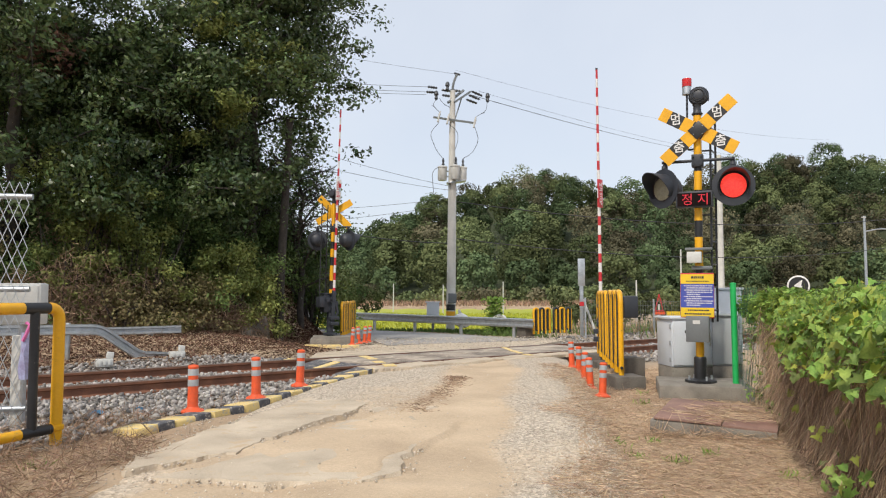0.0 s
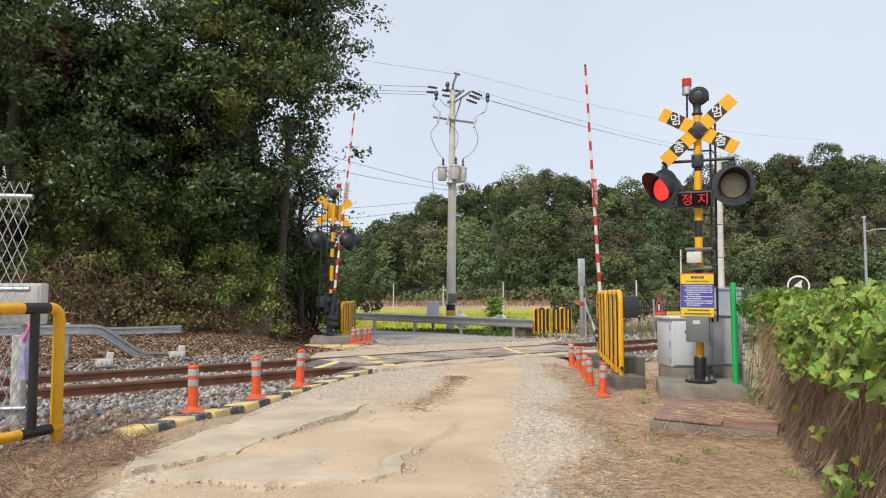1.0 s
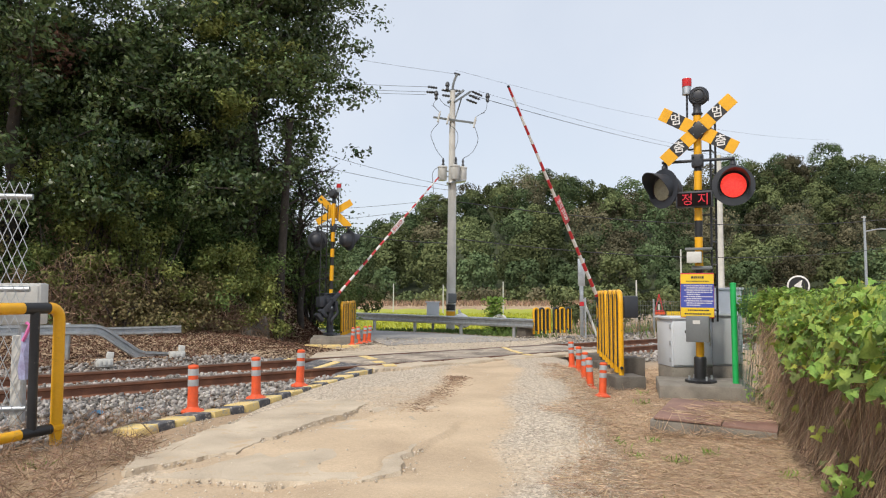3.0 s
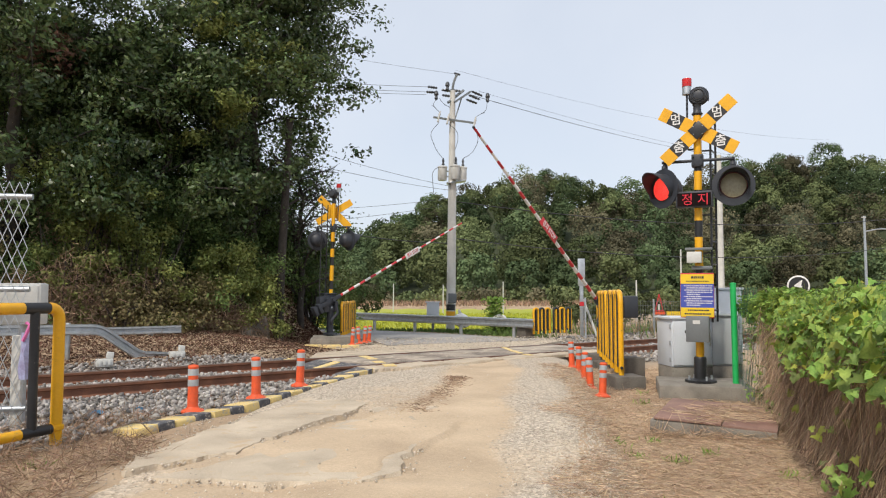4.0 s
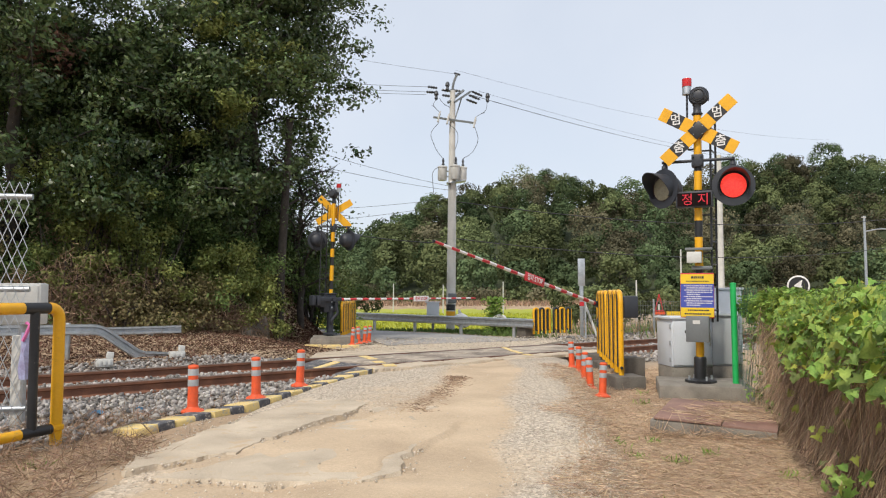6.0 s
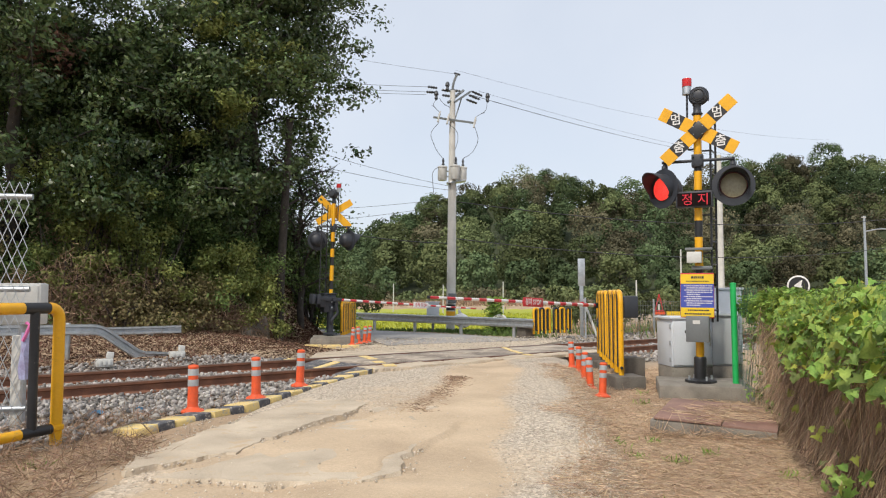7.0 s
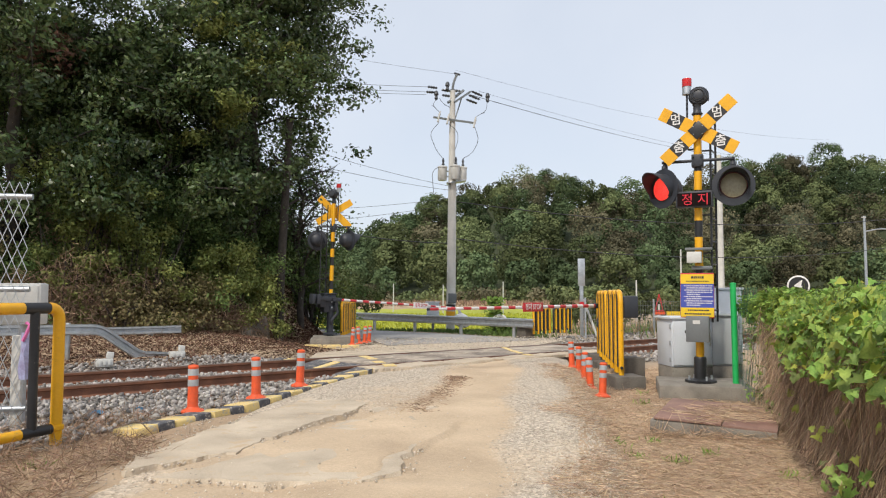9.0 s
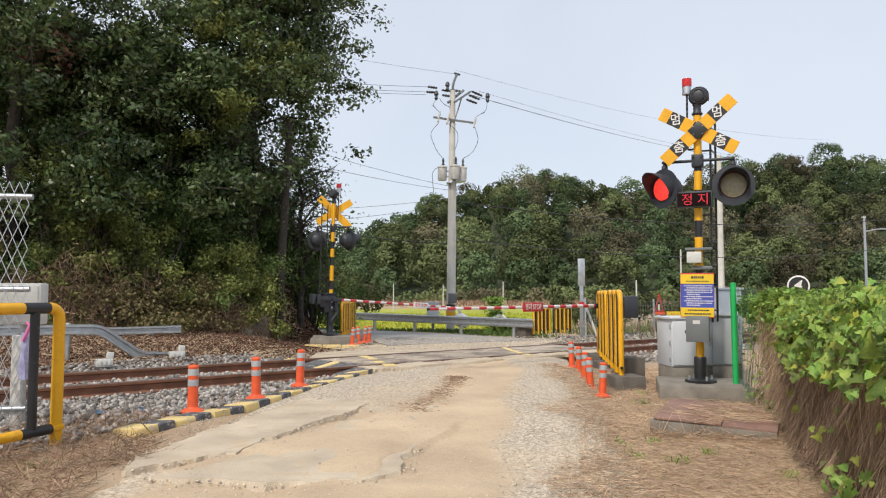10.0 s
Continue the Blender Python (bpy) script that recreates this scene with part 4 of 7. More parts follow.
# ---- foundations and cabinets at the crossing ----
bm = bmesh.new()
box(bm, (0, 0, -0.17), (1.08, 1.0, 0.34), None, 0.02)
ob = mesh_object("concrete_plinth", bm, M["concrete"])
ob.matrix_world = pose(3.27, 9.22, 0.0, 0, 0, -14)
tagged(ob, "low weathered concrete plinth under the crossing signal", "plinth")
bm = bmesh.new()
box(bm, (0, 0, -0.13), (1.15, 0.9, 0.22), None, 0.015)
box(bm, (0, 0, -0.02), (1.05, 0.8, 0.10), None, 0.01)
ob = mesh_object("concrete_plinth", bm, M["concrete"])
ob.matrix_world = pose(-2.70, 18.05, 0.04, 0, 0, 8)
tagged(ob, "grey concrete plinth under the far signal and barrier", "plinth")
for x, y, sz, yaw in ((2.46, 9.86, (0.42, 0.42, 0.3), 8), (2.72, 10.6, (0.30, 0.40, 0.42), 8), (2.70, 12.2, (0.35, 0.35, 0.25), 8), (2.87, 13.36, (0.6, 0.5, 0.3), 40)):
    bm = bmesh.new()
    box(bm, (0, 0, 0), sz, None, 0.02)
    ob = mesh_object("concrete_footing", bm, M["dark_concrete"])
    ob.matrix_world = pose(x, y, -0.14 if sz[2] < 0.4 else -0.02, 0, 0, yaw)
    tagged(ob, "weathered concrete footing beside the railing", "footing", "footings of the railing")


def cabinet(m, w, d, h, foot, mat, label, doors=1):
    c = thing("equipment_cabinet", m, label, "cabinet", "signal cabinets")
    bm = bmesh.new()
    box(bm, (0, 0, -foot / 2), (w * 0.98, d * 0.98, foot), None, 0.012)
    part("concrete_foot", bm, M["concrete"], c, "concrete foot")
    bm = bmesh.new()
    box(bm, (0, 0, h / 2), (w, d, h), None, 0.012)
    part("body", bm, mat, c)
    bm = bmesh.new()
    box(bm, (0, 0, h + 0.018), (w + 0.06, d + 0.06, 0.036), None, 0.012)
    part("roof", bm, mat, c)
    for k in range(doors):
        bm = bmesh.new()
        dw = w / doors
        box(bm, (-w / 2 + dw * (k + 0.5), -d / 2 - 0.012, h / 2), (dw - 0.03, 0.022, h - 0.05), None, 0.006)
        door = part("door", bm, mat, c)
        bm = bmesh.new()
        box(bm, (-w / 2 + dw * (k + 0.88), -d / 2 - 0.032, h * 0.52), (0.025, 0.02, 0.10), None, 0.005)
        part("handle", bm, M["steel"], door)
    for zz in (0.15, 0.5, 0.85):
        bm = bmesh.new()
        tube(bm, [(-w / 2 - 0.012, -d / 2 + 0.03, h * zz - 0.03), (-w / 2 - 0.012, -d / 2 + 0.03, h * zz + 0.03)], 0.012, 8)
        part("hinge", bm, M["steel"], c)
    return c


cabinet(pose(3.36, 10.1, 0.12, 0, 0, 6), 0.60, 0.5, 0.64, 0.36, M["grey"], "light grey steel equipment cabinet on a concrete foot", 1)
cabinet(pose(3.87, 9.98, 0.14, 0, 0, -24), 0.32, 0.42, 0.66, 0.34, M["cabinet_mid"], "darker grey narrow equipment cabinet beside the signal", 1)
cabinet(pose(4.15, 10.75, 0.10, 0, 0, -14), 0.46, 0.40, 1.06, 0.3, M["grey"], "tall blue grey cabinet behind the signal", 1)


# rusty cover plate in the dry grass
cover = thing("pit_cover", pose(2.72, 7.25, -0.12, 1.5, 2, -26), "reddish rusty steel pit cover half buried in straw", "pit cover")
for k, (x0, x1) in enumerate(((-0.52, 0.08), (0.09, 0.55))):
    bm = bmesh.new()
    box(bm, ((x0 + x1) / 2, 0.0, 0.045 - 0.012 * k), (x1 - x0, 1.16, 0.022), (0, 1.5 * k, 0), 0.005)
    part("plate", bm, M["rust_plate"], cover)
bm = bmesh.new()
box(bm, (0, 0.0, -0.05), (1.10, 1.18, 0.15), None, 0.01)
part("rim", bm, M["concrete"], cover, "weathered concrete rim")

# ---- striped kerb blocks along the ballast ----
kerb = thing("striped_kerb", Matrix(), "low kerb of yellow and black painted concrete blocks", "kerb")
LINE = [Vector((-2.455, 5.66, 0)), Vector((-1.958, 6.984, 0)), Vector((-1.489, 8.825, 0)), Vector((-1.09, 10.476, 0))]


def kerb_at(d):
    """The point of the kerb's middle line at the distance d from its near end."""
    for a, b in zip(LINE, LINE[1:]):
        ln = (b - a).length
        if d <= ln or b is LINE[-1]:
            return a + (b - a) * (d / ln)
        d -= ln


d = 0.0
rk = random.Random(12)
for k in range(21):
    ln = (0.20 if k % 2 else 0.225 + 0.006 * k) * rk.uniform(0.9, 1.1)
    pa, pb = kerb_at(d), kerb_at(d + ln)
    d += ln
    c, way = (pa + pb) / 2, pb - pa
    bm = bmesh.new()
    box(bm, (0, 0, 0), (ln * 0.985, 0.27 - 0.003 * k, 0.10), None, 0.02)
    for v in bm.verts:
        v.co += Vector((rk.uniform(-0.004, 0.004), rk.uniform(-0.006, 0.006), rk.uniform(-0.004, 0.004)))
    ob = part("kerb_block", bm, M["kerb_black" if k % 2 else "kerb_yellow"], kerb)
    ob.matrix_local = pose(c.x, c.y, 0.012 - 0.0016 * k + rk.uniform(-0.006, 0.006), -4, rk.uniform(-2, 2), math.degrees(math.atan2(way.y, way.x)) + rk.uniform(-2.5, 2.5))

# worn yellow lines painted across the deck along both edges of the road
for (sa, na), (sb, nb_), w in (((1.55, 0.62), (1.28, -0.05), 0.15), ((1.10, -0.35), (0.97, -0.62), 0.16), ((0.90, -0.88), (0.74, -1.15), 0.18), ((5.18, 0.62), (4.72, 0.02), 0.10), ((4.66, -0.05), (4.28, -0.62), 0.10), ((4.12, -0.87), (4.0, -1.1), 0.10)):
    a, b = track_point(sa, na), track_point(sb, nb_)
    bm = bmesh.new()
    lift = -0.003 if abs(na) < 0.7 else 0.0
    c = (a + b) / 2
    box(bm, (c.x, c.y, float(rail_z((sa + sb) / 2)) + lift), ((b - a).length, w, 0.012), (0, 0, math.degrees(math.atan2(b.y - a.y, b.x - a.x))))
    part("yellow_mark", bm, M["kerb_yellow"], deck)


# ---- stones ----
def stones(name, pts, size, mat, label):
    """Broken stones: jittered eight-cornered lumps, each its own island."""
    n = len(pts)
    base = np.array([[1, 0, 0], [0.3, 0.9, 0.1], [-0.8, 0.5, 0], [-0.7, -0.6, 0.1], [0.4, -0.9, 0], [0.15, 0.1, 0.75], [-0.1, -0.15, -0.7]])
    tri = np.array([[0, 1, 5], [1, 2, 5], [2, 3, 5], [3, 4, 5], [4, 0, 5], [1, 0, 6], [2, 1, 6], [3, 2, 6], [4, 3, 6], [0, 4, 6]])
    v = base[None] * (1 + RNG.uniform(-0.35, 0.35, (n, 7, 3))) * (size[0] + (size[1] - size[0]) * RNG.rand(n, 1, 1) ** 1.6)
    a, b = RNG.rand(n) * 6.283, RNG.uniform(-0.9, 0.9, n)
    ca, sa, cb, sb = np.cos(a), np.sin(a), np.cos(b), np.sin(b)
    x, y, z = v[..., 0], v[..., 1], v[..., 2]
    y, z = y * cb[:, None] - z * sb[:, None], y * sb[:, None] + z * cb[:, None]
    x, y = x * ca[:, None] - y * sa[:, None], x * sa[:, None] + y * ca[:, None]
    v = np.stack([x, y, z], -1) + pts[:, None]
    f = (tri[None] + 7 * np.arange(n)[:, None, None]).reshape(-1, 3)
    return tagged(new(name, raw_mesh(name, v.reshape(-1, 3), f, mat)), label, kind="stuff")


def on_surface(X, Y):
    """Points on the road where it lies, else on the earth."""
    l, r = road_edges(Y)
    return np.stack([X, Y, np.where((Y < 11.5) & (X > l - 0.2) & (X < r + 0.28), np.maximum(ground_z(X, Y), road_z(X, Y)), ground_z(X, Y))], 1)


def ballast_points(count, s0, s1, n0, n1, keep):
    s, n = RNG.uniform(s0, s1, count), RNG.uniform(n0, n1, count)
    X = T0.x + TD.x * s + TN.x * n
    Y = T0.y + TD.y * s + TN.y * n
    ok = keep(s, n, X, Y)
    s, n, X, Y = s[ok], n[ok], X[ok], Y[ok]
    z = ground_z(X, Y) + RNG.uniform(-0.01, 0.035, len(X)) + 0.02 * np.maximum(wobble(X, Y, 2.5, 5), -0.3)
    return np.stack([X, Y, z], 1)


def left_of_kerb(s, n, X, Y):
    kx = np.interp(Y, [5.0, 5.758, 6.984, 8.825, 10.476], [-2.73, -2.424, -1.958, -1.489, -1.09])
    return (X < kx - 0.22) & (np.abs(np.abs(n) - 0.75) > 0.07) & (Y > 2) & (s < 0.6)


stones("ballast", ballast_points(27000, -8.5, 0.7, -3.7, 2.8, left_of_kerb), (0.020, 0.046), M["stone"], "grey broken ballast stones along the track")
stones("ballast", ballast_points(7000, 6.0, 22, -3.2, 3.4, lambda s, n, X, Y: np.abs(np.abs(n) - 0.75) > 0.07), (0.03, 0.065), M["stone"], "grey ballast stones beyond the crossing")
# loose gravel on the road
gx, gy = RNG.uniform(-2.4, 1.9, 30000), 3.2 + 9.3 * RNG.rand(30000) ** 1.3
gl, gr = road_edges(gy)
chance = np.clip(gravelly_road(gx, gy), 0.03, 1)
ok = (gx > gl - 0.1) & (gx < gr + 0.25) & (RNG.rand(30000) < chance) & (sn(gx, gy)[1] < -0.9)
gx, gy = gx[ok], gy[ok]
stones("road_gravel", np.stack([gx, gy, np.maximum(road_z(gx, gy), ground_z(gx, gy)) + 0.002], 1), (0.003, 0.011), M["gravel"], "small pale stones loose on the road")
gy = 3.2 + 9 * RNG.rand(7000) ** 1.3
gx = road_edges(gy)[1] + RNG.normal(0.1, 0.22, 7000)
ok = sn(gx, gy)[1] < -1.0
gx, gy = gx[ok], gy[ok]
stones("road_gravel", on_surface(gx, gy), (0.004, 0.014), M["gravel"], "pale gravel spilled over the edge of the road")
rub = np.array(RUBBLE)
rub = np.concatenate([rub + RNG.normal(0, 0.02, rub.shape) * [1, 1, 0.1] for _ in range(2)])
stones("crust_rubble", rub, (0.004, 0.014), M["gravel"], "crumbs broken off the concrete crust")
gx, gy = RNG.uniform(-2.4, 3.0, 5000), RNG.uniform(12.5, 20.4, 5000)
ok = (sn(gx, gy)[1] > 0.9) & (gx < 3.1) & (gx > -2.5)
stones("road_gravel", np.stack([gx[ok], gy[ok], np.interp(sn(gx[ok], gy[ok])[1], [0.9, 6], [-0.02, -0.12])], 1), (0.005, 0.02), M["gravel"], "small stones strewn over the gravel apron")


# ---- leaves, blades and stems ----
def leaf_mesh(c, length, width, d, nrm):
    """Folded four-cornered leaves at c, along d, with the normals nrm; arrays (n, 3) and (n,)."""
    d = d / np.linalg.norm(d, axis=1, keepdims=True)
    w = np.cross(d, nrm)
    w = w / (np.linalg.norm(w, axis=1, keepdims=True) + 1e-9)
    up = np.cross(w, d)
    L, W = length[:, None], width[:, None]
    v = np.stack([c - d * L * 0.5, c + w * W * 0.5 + up * W * 0.18 - d * L * 0.08, c + d * L * 0.5 - up * L * 0.08, c - w * W * 0.5 + up * W * 0.18 - d * L * 0.08], 1)
    return v


def leafage(name, c, size, aspect, mat, droop=0.3, flat=0.6, outward=None, lift=0.35):
    n = len(c)
    d = RNG.normal(0, 1, (n, 3))
    d[:, 2] = d[:, 2] * 0.5 - droop
    if outward is None:
        nrm = RNG.normal(0, flat, (n, 3))
        nrm[:, 2] += 1.0
    else:
        nrm = outward / (np.linalg.norm(outward, axis=1, keepdims=True) + 1e-6) + RNG.normal(0, flat * 0.7, (n, 3))
        nrm[:, 2] += lift
        d = d - nrm * ((d * nrm).sum(1) / (nrm * nrm).sum(1))[:, None]
    L = RNG.uniform(size[0], size[1], n)
    v = leaf_mesh(c, L, L * aspect, d, nrm)
    f = np.arange(n * 4).reshape(n, 4)
    return raw_mesh(name, v.reshape(-1, 3), f, mat)


def blades(name, root, length, width, mat, lean, label, curve=0.0):
    """Thin stems from root towards lean (n, 3), as long kites."""
    n = len(root)
    d = lean / (np.linalg.norm(lean, axis=1, keepdims=True) + 1e-9)
    nrm = RNG.normal(0, 1, (n, 3))
    w = np.cross(d, nrm)
    w = w / (np.linalg.norm(w, axis=1, keepdims=True) + 1e-9)
    L, W = length[:, None], width[:, None]
    sag = np.zeros((n, 3))
    sag[:, 2] = curve
    v = np.stack([root - w * W * 0.5, root + w * W * 0.5, root + d * L * 0.55 + w * W * 0.5 - sag * L * 0.1, root + d * L - sag * L, root + d * L * 0.55 - w * W * 0.5 - sag * L * 0.1], 1)
    i = np.arange(n)[:, None] * 5
    f = np.concatenate([i + np.array([[0, 1, 2, 4]]), i + np.array([[4, 2, 3, 3]])])
    quads, tris = f[:n], f[n:, :3]
    v = v.reshape(-1, 3)
    me = bpy.data.meshes.new(name)
    me.vertices.add(len(v))
    me.vertices.foreach_set("co", v.astype(np.float32).ravel())
    loops = np.concatenate([quads.ravel(), tris.ravel()]).astype(np.int32)
    me.loops.add(len(loops))
    me.loops.foreach_set("vertex_index", loops)
    me.polygons.add(2 * n)
    me.polygons.foreach_set("loop_start", np.concatenate([np.arange(n) * 4, 4 * n + np.arange(n) * 3]).astype(np.int32))
    me.materials.append(mat)
    me.update(calc_edges=True)
    return tagged(new(name, me), label, kind="stuff") if label else new(name, me)


def on_ground(X, Y):
    return on_surface(X, Y)


def scatter_straw(name, count, x0, x1, y0, y1, keep, mat, label, size=(0.025, 0.12), lift=0.10, width=(0.0014, 0.0036)):
    X, Y = RNG.uniform(x0, x1, count), y0 + (y1 - y0) * RNG.rand(count) ** 1.3
    ok = keep(X, Y)
    X, Y = X[ok], Y[ok]
    n = len(X)
    lean = np.stack([RNG.normal(0, 1, n), RNG.normal(0, 1, n), np.abs(RNG.normal(0, lift, n))], 1)
    p = on_ground(X, Y)
    p[:, 2] += RNG.uniform(0.003, 0.03, n)
    blades(name, p, RNG.uniform(size[0], size[1], n), RNG.uniform(width[0], width[1], n), mat, lean, label)


def right_verge(X, Y):
    l, r = road_edges(Y)
    return (RNG.rand(len(X)) < smoothstep(-0.28, 0.12, X - r + 0.22 * wobble(X, Y, 2.6, 11))) & (sn(X, Y)[1] < -1.7)


scatter_straw("straw", 72000, 0.6, 4.2, 3.3, 12.0, right_verge, M["straw"], "dry yellow straw lying on the verge")
scatter_straw("dead_stems", 16000, 0.6, 4.2, 3.3, 12.0, right_verge, M["straw_brown"], "brown dead stems lying on the verge")


scatter_straw("straw", 14000, 0.4, 4.5, 3.3, -7.0, right_verge, M["straw"], "dry yellow straw lying on the verge")


def left_verge(X, Y):
    l, r = road_edges(Y)
    s, n = sn(X, Y)
    kx = np.interp(Y, [5.0, 5.66, 6.984, 7.5], [-9.0, -2.66, -2.16, -2.0])
    return (X < l - 0.05 + 0.3 * wobble(X, Y, 2.5, 12)) & (n < -3.0) & (Y < 6.9 + 0.2 * X) & ((Y < 5.62) | (X < kx))


scatter_straw("straw", 6000, -5.5, -1.5, 3.3, 7.5, left_verge, M["straw"], "dry straw at the edge of the ballast", lift=0.35)
scatter_straw("dead_stems", 24000, -5.5, -1.5, 3.3, 7.5, left_verge, M["straw_brown"], "tangled brown dead weeds at the edge of the ballast", (0.05, 0.24), 0.55, (0.002, 0.0055))
# dead grass growing in the crown of the road
Y = 9.6 - 2.8 * RNG.rand(1900) ** 1.6
X = (Y - 8.3) * 0.14 - 0.02 + RNG.normal(0.0, 0.085, 1900) + 0.06 * wobble(Y, Y, 3, 3)
p = np.stack([X, Y, road_z(X, Y)], 1)
blades("dead_grass", p, RNG.uniform(0.02, 0.065, 1900), RNG.uniform(0.0025, 0.005, 1900), M["straw_brown"], RNG.normal(0, 1, (1900, 3)) * [1, 1, 0.12] + [0, 0, 0.15], "patch of brown dead grass in the road")
# thin dry stalks standing along the kerb
n = 260
Y = RNG.uniform(5.5, 8.6, n)
X = np.interp(Y, [5.5, 6.984, 8.825], [-2.55, -1.958, -1.489]) + RNG.normal(-0.12, 0.16, n)
blades("dry_stalks", on_ground(X, Y), RNG.uniform(0.08, 0.36, n) * RNG.rand(n), RNG.uniform(0.002, 0.004, n), M["straw_brown"], RNG.normal(0, 0.22, (n, 3)) + [0, 0, 1], "thin dry weed stalks along the kerb", 0.1)
# small green tufts
X, Y = [], []
for cx, cy in ((1.55, 5.9), (1.85, 5.75), (2.2, 6.0), (1.5, 6.3), (2.5, 5.2), (1.4, 4.4), (-2.62, 4.75), (2.35, 8.6), (1.9, 6.6), (2.55, 9.3)):
    X.append(RNG.normal(cx, 0.05, 34))
    Y.append(RNG.normal(cy, 0.05, 34))
X, Y = np.concatenate(X), np.concatenate(Y)
blades("grass_tufts", on_ground(X, Y), RNG.uniform(0.03, 0.085, len(X)), RNG.uniform(0.006, 0.012, len(X)), M["leaf_vine"], RNG.normal(0, 0.6, (len(X), 3)) + [0, 0, 0.8], "small green weed tufts in the straw")
# brown litter below the trees and behind the track
def behind_track(X, Y):
    s, n = sn(X, Y)
    return (n > 1.9) & (n < 8) & (s < 4.0)


scatter_straw("dead_stems", 12000, -13, 0.5, 8, 19.5, behind_track, M["straw_brown"], "reddish brown dead grass beyond the track", (0.12, 0.4), 0.5)

n = 62000
S_, N_ = RNG.uniform(-7, 6.4, n), 1.8 + 7.5 * RNG.rand(n) ** 1.1
X, Y = T0.x + TD.x * S_ + TN.x * N_, T0.y + TD.y * S_ + TN.y * N_
ok = RNG.rand(n) < smoothstep(1.6, 2.7, N_ + 0.7 * wobble(X, Y, 1.5, 81)) * np.maximum(smoothstep(3.4, 1.6, S_), smoothstep(6.4, 5.8, S_) * smoothstep(-3.0, -3.5, X))
p = on_ground(X[ok], Y[ok])
p[:, 2] += 0.012
tagged(new("leaf_litter", leafage("leaf_litter", p, (0.03, 0.085), 0.45, M["litter"], 0.0, 0.35)), "reddish brown dead leaves and grass below the bank", kind="stuff")

n = 16000
S_, N_ = RNG.uniform(2.4, 6.6, n), RNG.uniform(5.6, 9.6, n)
X, Y = T0.x + TD.x * S_ + TN.x * N_, T0.y + TD.y * S_ + TN.y * N_
ok = X < -3.15 + 0.25 * wobble(Y, Y, 2.0, 84)
p = on_ground(X[ok], Y[ok])
p[:, 2] += 0.015
tagged(new("leaf_litter", leafage("leaf_litter", p, (0.05, 0.12), 0.6, M["litter"], 0.0, 0.35)), "dark reddish brown dead leaves on the bare slope", kind="stuff")

# ---- the wooded bank ----
TREE_GROUP = "trees on the bank"
BANK_TREES = []


def grow(m_base, height, spread, lean, seed, leaf_count, leaf_size, label, mat_leaf, low=0.25, twigs=3):
    """A broadleaf tree: tapered trunk, limbs, twigs, and leaves in uneven clumps at their ends."""
    r = np.random.RandomState(seed)
    t = thing("tree", Matrix.Translation(m_base), label, "tree", TREE_GROUP)
    bm = bmesh.new()
    pts = [Vector((0, 0, -0.3))]
    k = 9
    for i in range(1, k + 1):
        h = height * 0.85 * i / k
        pts.append(Vector((lean[0] * h + r.normal(0, 0.10), lean[1] * h + r.normal(0, 0.10), h)))
    rad = [0.016 * height * (1 - 0.85 * i / k) + 0.015 for i in range(k + 1)]
    tube(bm, pts, rad, 10)
    ends = []
    for j in range(17):
        f = low + (1 - low) * (j + r.rand()) / 17
        i = min(int(f * k), k - 1)
        p = pts[i].lerp(pts[i + 1], f * k - i)
        a = j * 2.4 + r.normal(0, 0.4)
        reach = spread * (0.55 + 0.5 * math.sin(math.pi * min(1, (f - low) / (1 - low) * 0.85 + 0.2))) * r.uniform(0.75, 1.1)
        rise = reach * r.uniform(0.1, 0.75)
        q = p + Vector((math.cos(a) * reach, math.sin(a) * reach, rise))
        mid = p.lerp(q, 0.5) + Vector((r.normal(0, 0.15), r.normal(0, 0.15), reach * 0.12))
        tube(bm, [p, mid, q], [0.045 * (1.2 - f), 0.028, 0.010], 6, caps=False)
        ends.append((q, 1.0))
        ends.append((mid.lerp(q, 0.4), 0.8))
        for _ in range(twigs):
            b = mid.lerp(q, r.rand() * 0.8)
            e = b + Vector((r.normal(0, 1), r.normal(0, 1), r.normal(0.15, 0.7))).normalized() * reach * r.uniform(0.25, 0.5)
            tube(bm, [b, e], [0.014, 0.005], 5, caps=False)
            ends.append((e, 0.9))
            if twigs > 3:
                for _ in range(3):
                    b2 = b.lerp(e, r.uniform(0.3, 1.0))
                    tube(bm, [b2, b2 + Vector((r.normal(0, 1), r.normal(0, 1), r.normal(0.1, 0.8))).normalized() * r.uniform(0.2, 0.45)], [0.006, 0.003], 4, caps=False)
    ends.append((pts[-1], 1.0))
    part("trunk", bm, M["bark"], t)
    per = leaf_count // len(ends)
    cs, outs = [], []
    for e, w in ends:
        n = int(per * r.uniform(0.5, 1.5))
        sub = r.normal(0, 0.55 * w * min(1.0, (height / 9) ** 1.5), (4, 3)) * [1, 1, 0.7]
        o = np.clip(r.normal(0, 1, (n, 3)), -1.9, 1.9) * [0.2, 0.2, 0.10]
        cs.append(sub[r.randint(0, 4, n)] + o + np.array(e))
        outs.append(o)
    me = leafage("crown", np.concatenate(cs), leaf_size, 0.5, mat_leaf, 0.45, 0.7, np.concatenate(outs))
    crown = new("crown", me)
    crown.parent = t
    return t


def bank_spot(s, n):
    p = track_point(s, n)
    p.z = float(ground_z(np.array([p.x]), np.array([p.y]))[0])
    return p


